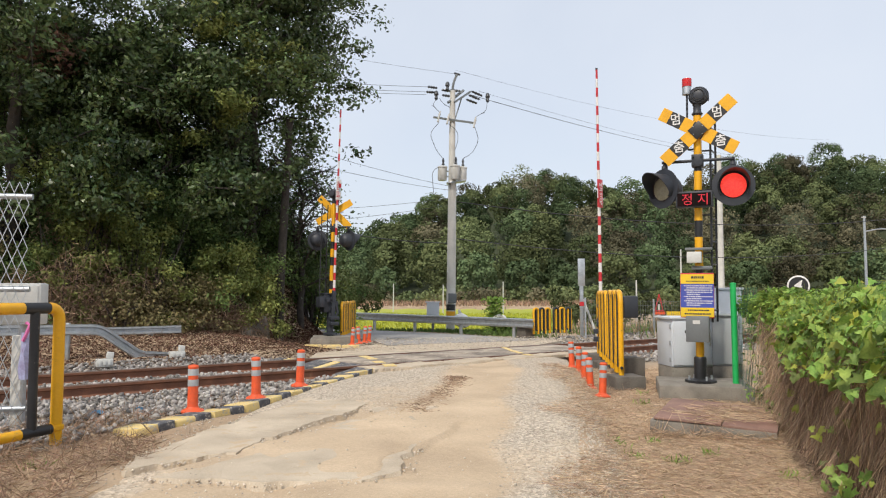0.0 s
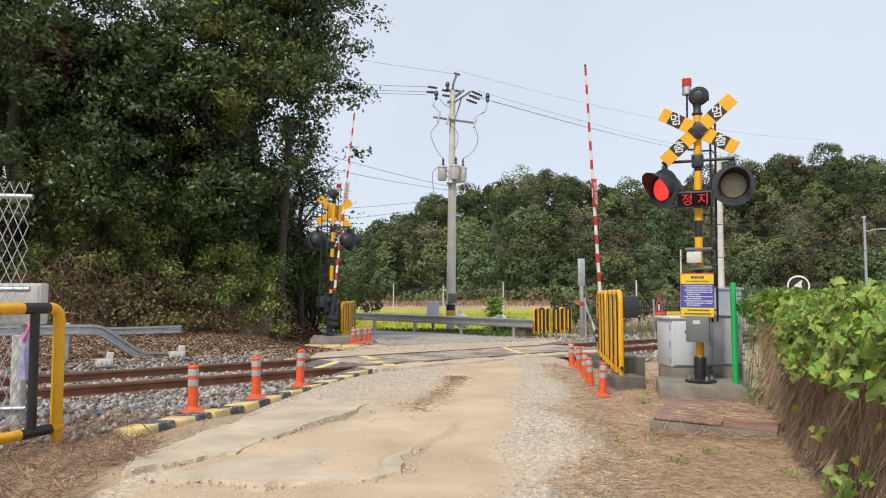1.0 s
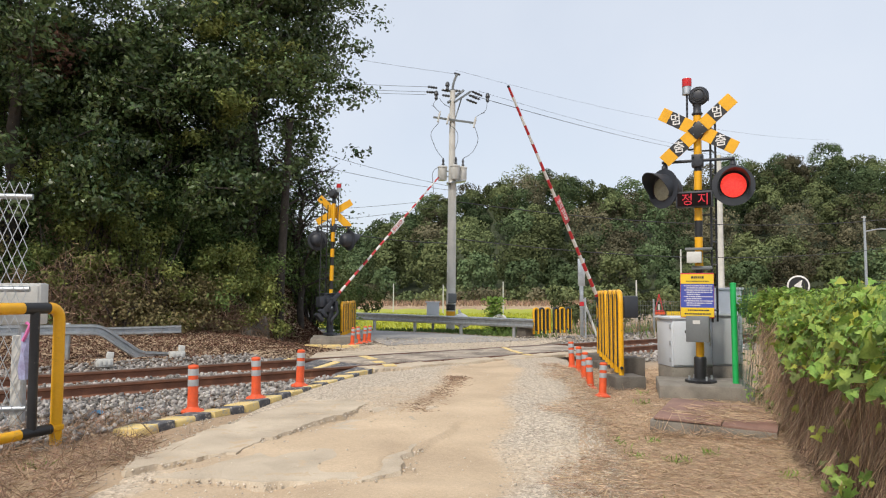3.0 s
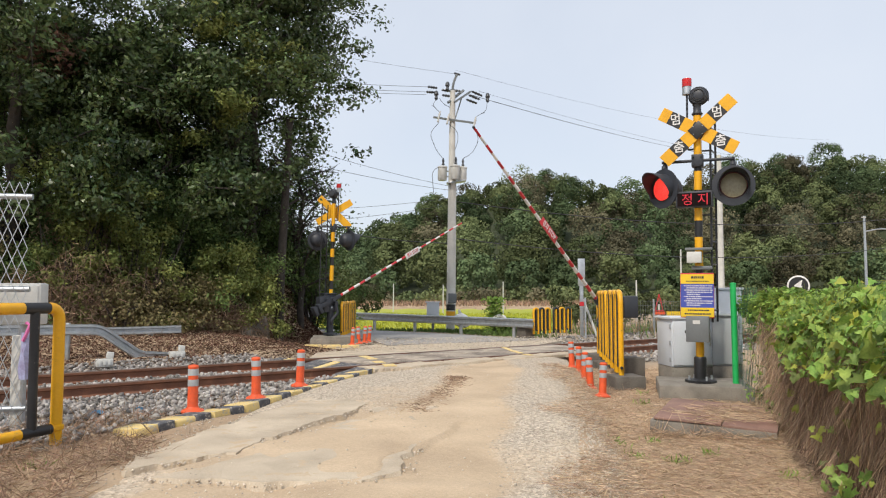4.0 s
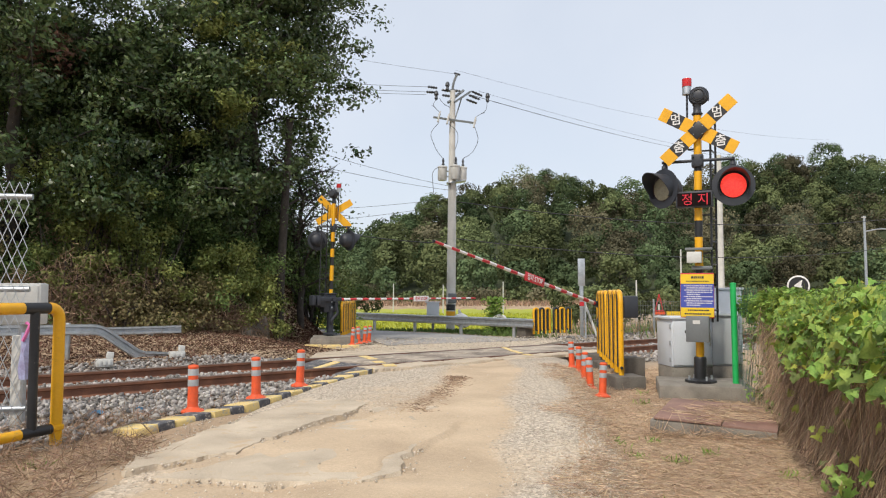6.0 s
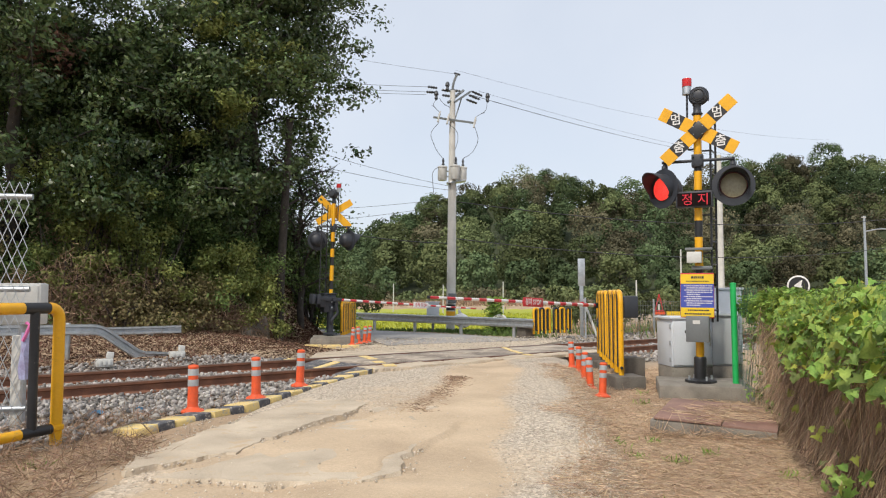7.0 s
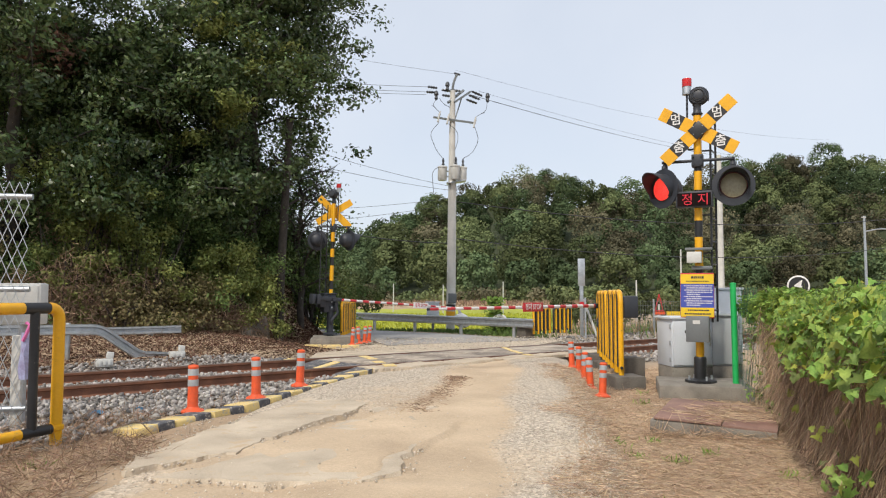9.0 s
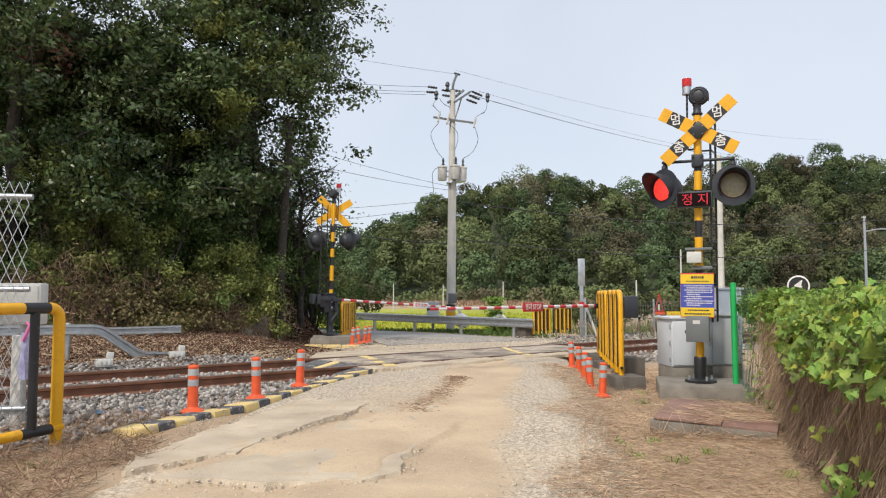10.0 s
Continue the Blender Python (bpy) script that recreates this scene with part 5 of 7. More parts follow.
for i, (s, n, h, sp, lean, lo) in enumerate(((-6.0, 9.0, 11, 3.0, (0, 0), 0.2), (-3.6, 10.5, 12, 3.2, (0.03, -0.02), 0.15), (-2.2, 8.4, 10.5, 2.5, (0.02, -0.05), 0.15), (-0.3, 10.2, 4.8, 2.6, (0, -0.03), 0.15), (0.9, 8.2, 6.0, 2.2, (0.06, -0.06), 0.2), (2.2, 10.4, 4.2, 2.4, (0.02, -0.03), 0.15), (2.8, 8.2, 11, 2.7, (0.05, -0.04), 0.25), (3.5, 9.2, 11.5, 2.9, (0.04, -0.05), 0.52), (3.4, 8.2, 9.6, 1.8, (0.04, -0.05), 0.52), (-1.8, 12.5, 12.5, 3.2, (0, 0), 0.08), (0.5, 13.5, 4.6, 2.6, (0, 0), 0.1), (-4, 13.5, 13, 3.4, (0, 0), 0.1))):
    BANK_TREES.append(grow(bank_spot(s, n), h, sp, lean, 20 + i, 20500, (0.09, 0.17), "tall dark green broadleaf tree on the wooded bank", M["leaf_dark"], lo))

# boughs that differ from the rest of their tree: withered, or with sunlight put into a yellow green leaf colour
for tree_no, centre, spread, count, mat, name in ((2, (-8.6, 15.4, 6.4), (0.45, 0.35, 0.45), 700, "litter", "withered_bough"), (6, (-5.2, 17.4, 5.7), (0.55, 0.35, 0.55), 2400, "leaf_shrub", "young_bough"), (6, (-5.9, 17.5, 7.7), (0.6, 0.35, 0.25), 1300, "leaf_shrub", "young_bough"), (8, (-4.3, 18.3, 6.9), (0.5, 0.3, 0.4), 1000, "leaf_shrub", "young_bough"), (2, (-8.2, 15.3, 4.0), (0.3, 0.3, 0.25), 500, "leaf_shrub", "young_bough")):
    r = np.random.RandomState(300 + count)
    tree_ob = BANK_TREES[tree_no]
    hub = np.array(centre) - np.array(tree_ob.matrix_world.translation)
    knots = r.normal(0, 1, (9, 3)) * spread
    o = r.normal(0, 1, (count, 3)) * [0.17, 0.17, 0.09]
    bough = new(name, leafage(name, hub + knots[r.randint(0, 9, count)] + o, (0.08, 0.15), 0.5, M[mat], 0.45, 0.7, o))
    bough.parent = tree_ob
    tagged(bough, "withered brown leaves" if mat == "litter" else "sunlit leaves, painted a lighter yellow green", kind="stuff")

# a thin, half bare tree at the edge, and a dead trunk
grow(bank_spot(4.85, 7.9), 5.4, 1.25, (-0.02, -0.02), 61, 1800, (0.07, 0.14), "thin half bare tree with fine dark twigs", M["leaf_dark"], 0.2, 8)
grow(bank_spot(5.2, 8.8), 4.9, 1.2, (0.0, 0.0), 63, 1800, (0.07, 0.14), "thin half bare tree with fine dark twigs", M["leaf_dark"], 0.2, 8)
bm = bmesh.new()
tube(bm, [(0, 0, -0.8), (0.05, 0, 1.6), (0.15, 0.03, 3.8), (0.24, 0.02, 5.75)], [0.125, 0.115, 0.10, 0.09], 12)
for z, a, ln in ((3.4, 0.5, 0.5), (4.6, 2.6, 0.35)):
    tube(bm, [(0.04, 0.02, z), (0.04 + ln * math.cos(a), ln * math.sin(a), z + 0.3)], [0.04, 0.02], 6)
ob = mesh_object("dead_trunk", bm, M["bark"])
ob.matrix_world = Matrix.Translation(bank_spot(3.58, 7.0))
tagged(ob, "tall bare dead trunk among the trees", "tree trunk")

# shrubs and creepers that cover the foot of the bank
SHRUBS = [(-4.6, 7.4, 3.2, 0), (-3.2, 7.3, 2.2, 2), (-2.3, 7.5, 1.6, 1), (-1.5, 7.0, 3.3, 0), (-0.9, 7.2, 4.0, 0), (-0.35, 6.9, 3.2, 0), (0.1, 6.75, 2.2, 0), (-0.5, 6.5, 1.0, 2), (0.35, 6.5, 1.0, 2), (0.7, 7.6, 2.8, 1), (1.15, 6.7, 1.2, 2), (1.8, 6.8, 1.9, 0), (2.35, 6.9, 2.1, 0), (2.8, 6.9, 1.5, 0), (2.6, 7.8, 3.9, 1), (3.15, 8.2, 2.7, 1), (3.7, 8.7, 2.6, 1), (2.0, 8.0, 3.0, 1), (1.0, 8.0, 4.2, 1), (4.3, 9.2, 2.0, 1), (4.6, 8.6, 2.9, 1), (5.5, 8.5, 2.4, 1), (6.1, 9.1, 2.3, 1), (5.0, 9.6, 2.6, 1), (5.8, 11.0, 2.6, 1), (-1.9, 8.9, 4.4, 1), (0.4, 9.0, 4.2, 1), (2.0, 9.0, 2.4, 1), (3.3, 9.4, 1.9, 1), (-3.6, 8.8, 4.8, 1), (-2.7, 8.2, 3.4, 2), (1.4, 8.0, 3.0, 1), (-3.0, 10.0, 5.6, 1), (-1.2, 10.0, 4.2, 1), (0.4, 10.6, 3.6, 1), (1.8, 10.6, 1.8, 1), (3.0, 10.4, 1.8, 1), (4.2, 10.6, 3.8, 1), (-0.6, 8.4, 4.8, 1), (1.2, 9.4, 5.2, 1)]
for i, (s, n, h, tone) in enumerate(SHRUBS):
    r = np.random.RandomState(70 + i)
    base = bank_spot(s, n)
    t = thing("shrub", Matrix.Translation(base), ("yellow green shrub overgrown with creepers on the bank", "deep green shrub on the wooded bank", "brownish tangle of half dead creepers on the bank")[tone], "shrub", "shrubs on the bank")
    bm = bmesh.new()
    for k in range(9):
        a = r.rand() * 6.28
        e = Vector((math.cos(a) * r.uniform(0.2, 0.9), math.sin(a) * r.uniform(0.2, 0.9), h * r.uniform(0.5, 0.95)))
        tube(bm, [(0, 0, -0.2), e * 0.5 + Vector((r.normal(0, 0.1), r.normal(0, 0.1), 0.15)), e], [0.035, 0.02, 0.006], 5, caps=False)
    part("woody_base", bm, M["bark"], t)
    nc = 26
    cen = np.stack([r.normal(0, 0.55, nc), r.normal(0, 0.55, nc), h * r.rand(nc) ** 0.85], 1)
    cen[:, :2] *= (1.15 - 0.55 * cen[:, 2:] / h) * (1.0 if h < 4.5 else 1.5)
    n_leaf = 5600 if tone < 2 else 2600
    pick = r.randint(0, nc, n_leaf)
    o = r.normal(0, 0.145 if tone else 0.115, (n_leaf, 3)) * [1.15, 1.15, 0.9]
    c = cen[pick] + o
    c[:, 2] = np.maximum(c[:, 2], 0.02)
    crown = new("crown", leafage("crown", c, (0.045, 0.10), 0.62, M[("leaf_shrub", "leaf_shrub_green", "leaf_shrub_brown")[tone]], 0.3, 0.8, o))
    crown.parent = t

# dead stems tangled through the lower creepers
n = 9500
S_, N_ = np.where(RNG.rand(n) < 0.55, RNG.uniform(-2.7, 0.3, n), RNG.uniform(0.8, 3.0, n)), RNG.uniform(6.15, 7.15, n)
X, Y = T0.x + TD.x * S_ + TN.x * N_, T0.y + TD.y * S_ + TN.y * N_
p = on_ground(X, Y)
p[:, 2] += np.where(S_ < 0.5, 1.7, 1.0) * RNG.rand(n) ** 1.2 * (0.75 + 0.35 * wobble(X, Y, 2.2, 83))
blades("dead_stems", p, RNG.uniform(0.12, 0.5, n), RNG.uniform(0.004, 0.010, n), M["straw_brown"], RNG.normal(0, 0.7, (n, 3)) + [0, -0.1, -0.5], "brown dead creeper stems tangled on the bank")

# bare rock that shows through the creepers at the foot of the bank
for i, (s, n, w, h) in enumerate(((2.75, 6.55, 0.34, 0.5), (2.45, 6.45, 0.22, 0.3))):
    r = random.Random(90 + i)
    bm = bmesh.new()
    bmesh.ops.create_icosphere(bm, subdivisions=3, radius=1.0)
    cuts = [(Vector((r.gauss(0, 1), r.gauss(0, 1), r.gauss(0, 1))).normalized(), r.uniform(0.55, 0.9)) for _ in range(14)]
    for v in bm.verts:
        for nv, d in cuts:
            over = v.co.dot(nv) - d
            if over > 0:
                v.co -= nv * over
        v.co += v.co.normalized() * r.uniform(-0.02, 0.02)
        v.co = Vector((v.co.x * w, v.co.y * w * 0.8, v.co.z * h))
    ob = mesh_object("rock", bm, M["concrete"])
    ob.matrix_world = Matrix.Translation(bank_spot(s, n) + Vector((0, 0, h * 0.35)))
    tagged(ob, "pale grey weathered rock at the foot of the bank", "rock", "rocks on the bank")

# ---- hoop, mesh fence and box at the ballast's edge ----
hoop = thing("tubular_barrier", pose(-2.815, 5.33, 0.0, 0, 0, -110), "yellow and black tubular steel barrier hoop", "barrier")
bm = bmesh.new()
tube(bm, bent([(0, 0, -0.05), (0, 0, 1.0), (0.10, 0, 1.0)], 0.095, 8), 0.041, 16)
part("end_post", bm, M["yellow"], hoop)
for a, b, mat in ((0.10, 0.31, "black"), (0.31, 0.55, "yellow"), (0.55, 0.80, "black"), (0.80, 1.1, "yellow")):
    bm = bmesh.new()
    tube(bm, [(a, 0, 1.0), (b, 0, 1.0)], 0.0405, 16)
    part("top_rail", bm, M[mat], hoop)
for a, b, mat in ((0.0, 0.05, "yellow"), (0.05, 0.30, "black"), (0.30, 0.6, "yellow"), (0.6, 1.1, "black")):
    bm = bmesh.new()
    tube(bm, [(a, 0, 0.13), (b, 0, 0.13)], 0.036 if mat == "black" else 0.037, 14)
    part("bottom_rail", bm, M[mat], hoop)
for x in (0.205, 1.1):
    bm = bmesh.new()
    tube(bm, [(x, 0, 0.12 if x < 1 else -0.05), (x, 0, 0.98)], 0.032, 12)
    part("upright", bm, M["black"], hoop)
bm = bmesh.new()
lathe(bm, [(0.044, 0.115), (0.052, 0.12), (0.052, 0.15), (0.044, 0.155)], 14)
part("collar", bm, M["yellow"], hoop)
bm = bmesh.new()
box(bm, (0, 0, -0.1), (0.30, 0.26, 0.16), (0, 0, 10), 0.02)
ob = mesh_object("concrete_footing", bm, M["concrete"])
ob.matrix_world = pose(-2.84, 5.36, 0.02, 0, 0, 20)
tagged(ob, "small crumbling concrete footing under the barrier hoop", "footing")

# mesh fence of expanded steel with a post, ending left of the track
fence = thing("mesh_fence", pose(-3.31, 5.75, 0.0, 0, 0, -168), "galvanised expanded metal mesh fence with a steel post", "fence")
bm = bmesh.new()
fw, fh, cw, ch = 1.6, 2.0, 0.074, 0.178
z0 = 0.04
for d in (-1, 1):
    k = -40
    while k < 40:
        # one slanted strand from the bottom to the top, as a zigzag-free line clipped to the panel
        xa = k * cw
        steps = int(fh / ch * 2)
        pts = []
        for j in range(steps + 1):
            x = xa + d * j * cw * 0.5
            pts.append((x, z0 + j * ch * 0.5))
        seg = [p for p in pts if -0.001 <= p[0] <= fw + 0.001]
        if len(seg) > 1:
            (x1, y1), (x2, y2) = seg[0], seg[-1]
            tube(bm, [(x1, 0.003 * d, y1), (x2, 0.003 * d, y2)], 0.0034, 4, caps=False)
        k += 1
part("mesh", bm, M["steel"], fence, "diamond mesh of steel wire")
for z in (1.88, 1.14, 0.20):
    bm = bmesh.new()
    tube(bm, [(-0.02, -0.02, z), (fw, -0.02, z)], 0.024, 10)
    part("rail", bm, M["steel"], fence)
bm = bmesh.new()
box(bm, (0.06, -0.05, 0.30), (0.075, 0.06, 0.95), None, 0.006)
part("post", bm, M["pole"], fence)
ebox = thing("junction_cabinet", pose(-3.47, 6.0, 0.88, 0, 0, 12), "off-white steel junction box on the fence post", "junction box")
bm = bmesh.new()
box(bm, (0, 0, 0.14), (0.32, 0.2, 0.34), None, 0.015)
body = part("body", bm, M["light_grey"], ebox)
bm = bmesh.new()
box(bm, (0.0, -0.105, 0.14), (0.28, 0.012, 0.30), None, 0.006)
part("door", bm, M["light_grey"], ebox)
bm = bmesh.new()
tube(bm, [(0.0, 0.02, -0.92), (0.0, 0.02, 0.0)], 0.035, 10)
part("leg", bm, M["steel"], ebox)
bm = bmesh.new()
lathe(bm, [(0.045, 0.0), (0.05, 0.08), (0.042, 0.20), (0.05, 0.30), (0.03, 0.36)], 10)
for v in bm.verts:
    v.co += Vector((random.uniform(-0.012, 0.012), random.uniform(-0.012, 0.012), 0))
ob = mesh_object("plastic_wrap", bm, M["bundle"])
ob.matrix_world = pose(-3.25, 5.68, 0.44)
tagged(ob, "pale blue and violet plastic wrapping tied to the post", "plastic wrapping")
bm = bmesh.new()
tube(bm, [(0, 0, 0), (0.03, -0.01, 0.05), (0.05, 0, 0.12), (0.02, 0.0, 0.14)], 0.014, 6)
ob = mesh_object("pink_ribbon", bm, M["pink"])
ob.matrix_world = pose(-3.25, 5.63, 0.74)
tagged(ob, "small pink plastic ribbon tied on the fence", "ribbon")


# ---- guardrails ----
def beam(bm, path, h, mi=0):
    """A W-shaped rail swept along the path of (x, y, z); the profile stands upright."""
    prof = [(0.0, -0.5), (0.045, -0.42), (0.045, -0.26), (0.0, -0.14), (0.0, 0.14), (0.045, 0.26), (0.045, 0.42), (0.0, 0.5)]
    prof = prof + [(a - 0.008, b) for a, b in prof[::-1]]
    path = [Vector(p) for p in path]
    rings = []
    for i, p in enumerate(path):
        d = (path[min(i + 1, len(path) - 1)] - path[max(i - 1, 0)]).normalized()
        side = Vector((d.y, -d.x, 0)).normalized()
        up = side.cross(d).normalized()
        rings.append([bm.verts.new(p + side * a + up * (b * h)) for a, b in prof])
    k = len(prof)
    for a, b in zip(rings, rings[1:]):
        for j in range(k):
            bm.faces.new((a[j], a[(j + 1) % k], b[(j + 1) % k], b[j]))
    bm.faces.new(rings[0])
    bm.faces.new(rings[-1][::-1])
    bmesh.ops.recalc_face_normals(bm, faces=bm.faces)


gr = thing("guardrail", Matrix(), "galvanised steel guardrail along the far road", "guardrail", "guardrails")
bm = bmesh.new()
A, B = Vector((-6.2, 31.5, 0.26)), Vector((2.75, 22.0, 0.21))
beam(bm, [A.lerp(B, k / 8) for k in range(9)], 0.28)
part("beam", bm, M["steel"], gr)
for k in range(6):
    p = A.lerp(B, 0.04 + k * 0.18)
    bm = bmesh.new()
    tube(bm, [(p.x, p.y + 0.09, -0.75), (p.x, p.y + 0.09, 0.28)], 0.06, 10)
    part("post", bm, M["steel"], gr)

# low guardrail beyond the track with a ramped end
lg = thing("guardrail", Matrix(), "blue grey steel guardrail with a bent down end", "guardrail", "guardrails")
bm = bmesh.new()
beam(bm, bent([(-9.6, 10.6, 0.51), (-5.72, 12.1, 0.52), (-5.2, 12.5, 0.04), (-4.75, 12.8, 0.0)], 0.14, 6), 0.17)
part("beam", bm, M["steel"], lg)
for p in ((-6.22, 11.95), (-7.6, 11.2)):
    bm = bmesh.new()
    box(bm, (p[0], p[1] + 0.07, 0.25), (0.10, 0.07, 0.75), None, 0.008)
    part("post", bm, M["steel"], lg)
lg2 = thing("guardrail", Matrix(), "straight steel guardrail below the bank", "guardrail", "guardrails")
bm = bmesh.new()
beam(bm, [(-9.6, 13.2, 0.30), (-7.4, 14.2, 0.35), (-5.4, 15.0, 0.38)], 0.16)
part("beam", bm, M["steel"], lg2)
for p in ((-8.6, 13.75), (-6.0, 14.85)):
    bm = bmesh.new()
    box(bm, (p[0], p[1] + 0.06, 0.15), (0.09, 0.06, 0.5), None, 0.008)
    part("post", bm, M["steel"], lg2)
# concrete cable blocks by the rail
for x, y, w in ((-5.25, 11.3, 0.24), (-4.66, 12.75, 0.26)):
    blk = thing("cable_block", pose(x, y, -0.02, 0, 0, 30), "small pale concrete cable block beside the rail", "concrete block", "cable blocks")
    bm = bmesh.new()
    box(bm, (0, 0, 0.06), (w, 0.16, 0.12), None, 0.012)
    for e in (-0.28, 0.0, 0.28):
        box(bm, (w * e, -0.085, 0.06), (w * 0.18, 0.02, 0.07), None, 0.004)
    part("block", bm, M["light_grey"], blk)
    bm = bmesh.new()
    box(bm, (0.08, 0.02, 0.17), (0.10, 0.12, 0.10), (0, 8, 0), 0.01)
    part("cap", bm, M["light_grey"], blk)

# ---- power pole with its gear ----
PX, PY = 0.27, 27.0
pole = thing("power_pole", pose(PX, PY, -0.5, 0, 0.6, 0), "tall pale concrete power pole with transformers", "power pole")
bm = bmesh.new()
tube(bm, [(0, 0, 0), (0, 0, 4.5), (0, 0, 9.3)], [0.165, 0.14, 0.105], 20)
part("shaft", bm, M["pole"], pole)
bm = bmesh.new()
tube(bm, bent([(0, 0, 8.9), (0.0, 0, 9.55), (0.16, 0, 9.95)], 0.22), 0.045, 8)
part("peak_bracket", bm, M["dark_grey"], pole)
bm = bmesh.new()
tube(bm, [(0.05, 0, 9.98), (0.28, 0, 9.92)], 0.04, 8)
part("peak_clamp", bm, M["insulator"], pole)
# two slanting arms, the level arm with its fuse cutouts, and the brace
for a, b, w in (((-0.18, -0.14, 8.80), (0.42, 0.35, 9.42), 0.085), ((0.08, -0.16, 8.82), (0.68, 0.4, 9.38), 0.085), ((-0.72, -0.15, 8.24), (0.86, -0.15, 8.03), 0.075), ((0.10, -0.05, 8.2), (0.34, 0.12, 9.05), 0.05)):
    bm = bmesh.new()
    a, b = Vector(a), Vector(b)
    tube(bm, [a, b], w * 0.62, 4)
    part("crossarm", bm, M["dark_grey"], pole, "grey steel crossarm")
for x, z in ((-0.50, 8.26), (-0.16, 8.18), (0.84, 8.06)):
    bm = bmesh.new()
    lathe(bm, [(0.02, -0.24), (0.045, -0.2), (0.03, -0.12), (0.05, -0.06), (0.03, 0.0), (0.05, 0.06), (0.03, 0.12), (0.02, 0.2)], 10, Matrix.Translation((x, -0.24, z)) @ Matrix.Rotation(radians(12), 4, "Y"))
    part("fuse_cutout", bm, M["light_grey"], pole, "pale porcelain fuse cutout")
# strain insulators lying along the wires
for a, b in (((0.72, 0.2, 9.35), (1.15, 0.4, 9.22)), ((0.62, 0.2, 9.2), (1.05, 0.4, 9.08)), ((0.52, 0.2, 9.03), (0.95, 0.4, 8.93)), ((-0.42, -0.1, 9.30), (-0.05, 0, 9.28)), ((-0.95, -0.1, 9.42), (-0.58, -0.1, 9.37)), ((-1.0, -0.1, 9.22), (-0.66, -0.1, 9.2)), ((-0.40, 0, 9.13), (-0.02, 0, 9.08)), ((-0.1, 0.1, 9.35), (0.3, 0.1, 9.32))):
    a, b = Vector(a), Vector(b)
    bm = bmesh.new()
    tube(bm, [a.lerp(b, f) for f in (0, 0.15, 0.25, 0.4, 0.5, 0.65, 0.75, 0.9, 1)], [0.02, 0.055, 0.03, 0.06, 0.035, 0.06, 0.03, 0.05, 0.015], 8)
    part("insulator", bm, M["insulator"], pole)
for x, z in ((-0.62, 9.1), (1.32, 9.03), (-0.2, 9.45)):
    bm = bmesh.new()
    lathe(bm, [(0.03, -0.2), (0.07, -0.14), (0.05, -0.05), (0.09, 0.02), (0.07, 0.12), (0.03, 0.16)], 10, Matrix.Translation((x, -0.12, z)))
    part("arrester", bm, M["insulator"], pole)
for x, y, z in ((-0.36, -0.1, 5.85), (0.11, -0.36, 5.85), (0.38, -0.12, 5.83)):
    bm = bmesh.new()
    lathe(bm, [(0.15, 0), (0.17, 0.03), (0.17, 0.46), (0.19, 0.48), (0.19, 0.52), (0.08, 0.56)], 20, Matrix.Translation((x, y, z)))
    tr = part("transformer", bm, M["light_grey"], pole, "light grey transformer drum")
    bm = bmesh.new()
    lathe(bm, [(0.035, 0.0), (0.06, 0.06), (0.03, 0.12), (0.05, 0.18), (0.02, 0.30)], 8, Matrix.Translation((x + 0.03, y, z + 0.55)))
    part("bushing", bm, M["insulator"], tr)
    for e in (0.16, 0.36):
        bm = bmesh.new()
        tube(bm, [(x, y, z + e), (0, 0, z + e)], 0.025, 6)
        part("bracket", bm, M["steel"], tr)
bm = bmesh.new()
box(bm, (0.16, -0.1, 5.79), (0.72, 0.4, 0.05), (0, -9, 0), 0.01)
part("platform", bm, M["steel"], pole)
for pts in (((-0.50, -0.25, 8.02), (-0.85, -0.3, 7.6), (-0.6, -0.3, 6.95), (-0.34, -0.12, 6.68)), ((0.84, -0.25, 7.85), (1.0, -0.3, 7.35), (0.75, -0.3, 6.85), (0.40, -0.12, 6.68)), ((-0.62, -0.12, 8.9), (-0.8, -0.2, 8.7), (-0.6, -0.2, 8.55), (-0.5, -0.24, 8.42)), ((1.3, -0.12, 8.85), (1.27, -0.2, 8.45), (1.0, -0.2, 8.35), (0.85, -0.24, 8.22)), ((-0.16, -0.2, 8.0), (0.2, -0.25, 7.7), (0.22, -0.25, 7.3), (0.1, -0.2, 7.0)), ((-0.5, 0, 9.0), (-0.35, -0.1, 8.75), (-0.1, -0.1, 8.65), (0.0, 0, 8.6)), ((-0.36, -0.2, 6.4), (-0.75, -0.25, 6.2), (-0.7, -0.2, 5.6), (-0.66, -0.1, 5.3))):
    bm = bmesh.new()
    tube(bm, bent(pts, 0.22, 5), 0.010, 5)
    part("lead", bm, M["wire"], pole)
bm = bmesh.new()
tube(bm, [(0.16, 0, 0.6), (0.14, 0, 6.0)], 0.03, 6)
part("conduit", bm, M["light_grey"], pole)
for k, z in enumerate((0.75, 1.0)):
    bm = bmesh.new()
    tube(bm, [(0, 0, z), (0, 0, z + 0.22)], 0.168 - 0.002 * k, 20)
    part("warning_band", bm, M["black" if k else "yellow"], pole)
bm = bmesh.new()
box(bm, (0.06, -0.22, 1.45), (0.30, 0.16, 0.36), None, 0.01)
part("pole_box", bm, M["dark_grey"], pole)


def cable(a, b, sag, r=0.0075, name="overhead_cable"):
    a, b = Vector(a), Vector(b)
    bm = bmesh.new()
    n = 16
    tube(bm, [a.lerp(b, k / n) - Vector((0, 0, sag * 4 * (k / n) * (1 - k / n))) for k in range(n + 1)], r, 5)
    tagged(mesh_object(name, bm, M["wire"]), "thin black overhead cable", "cable", "overhead cables")


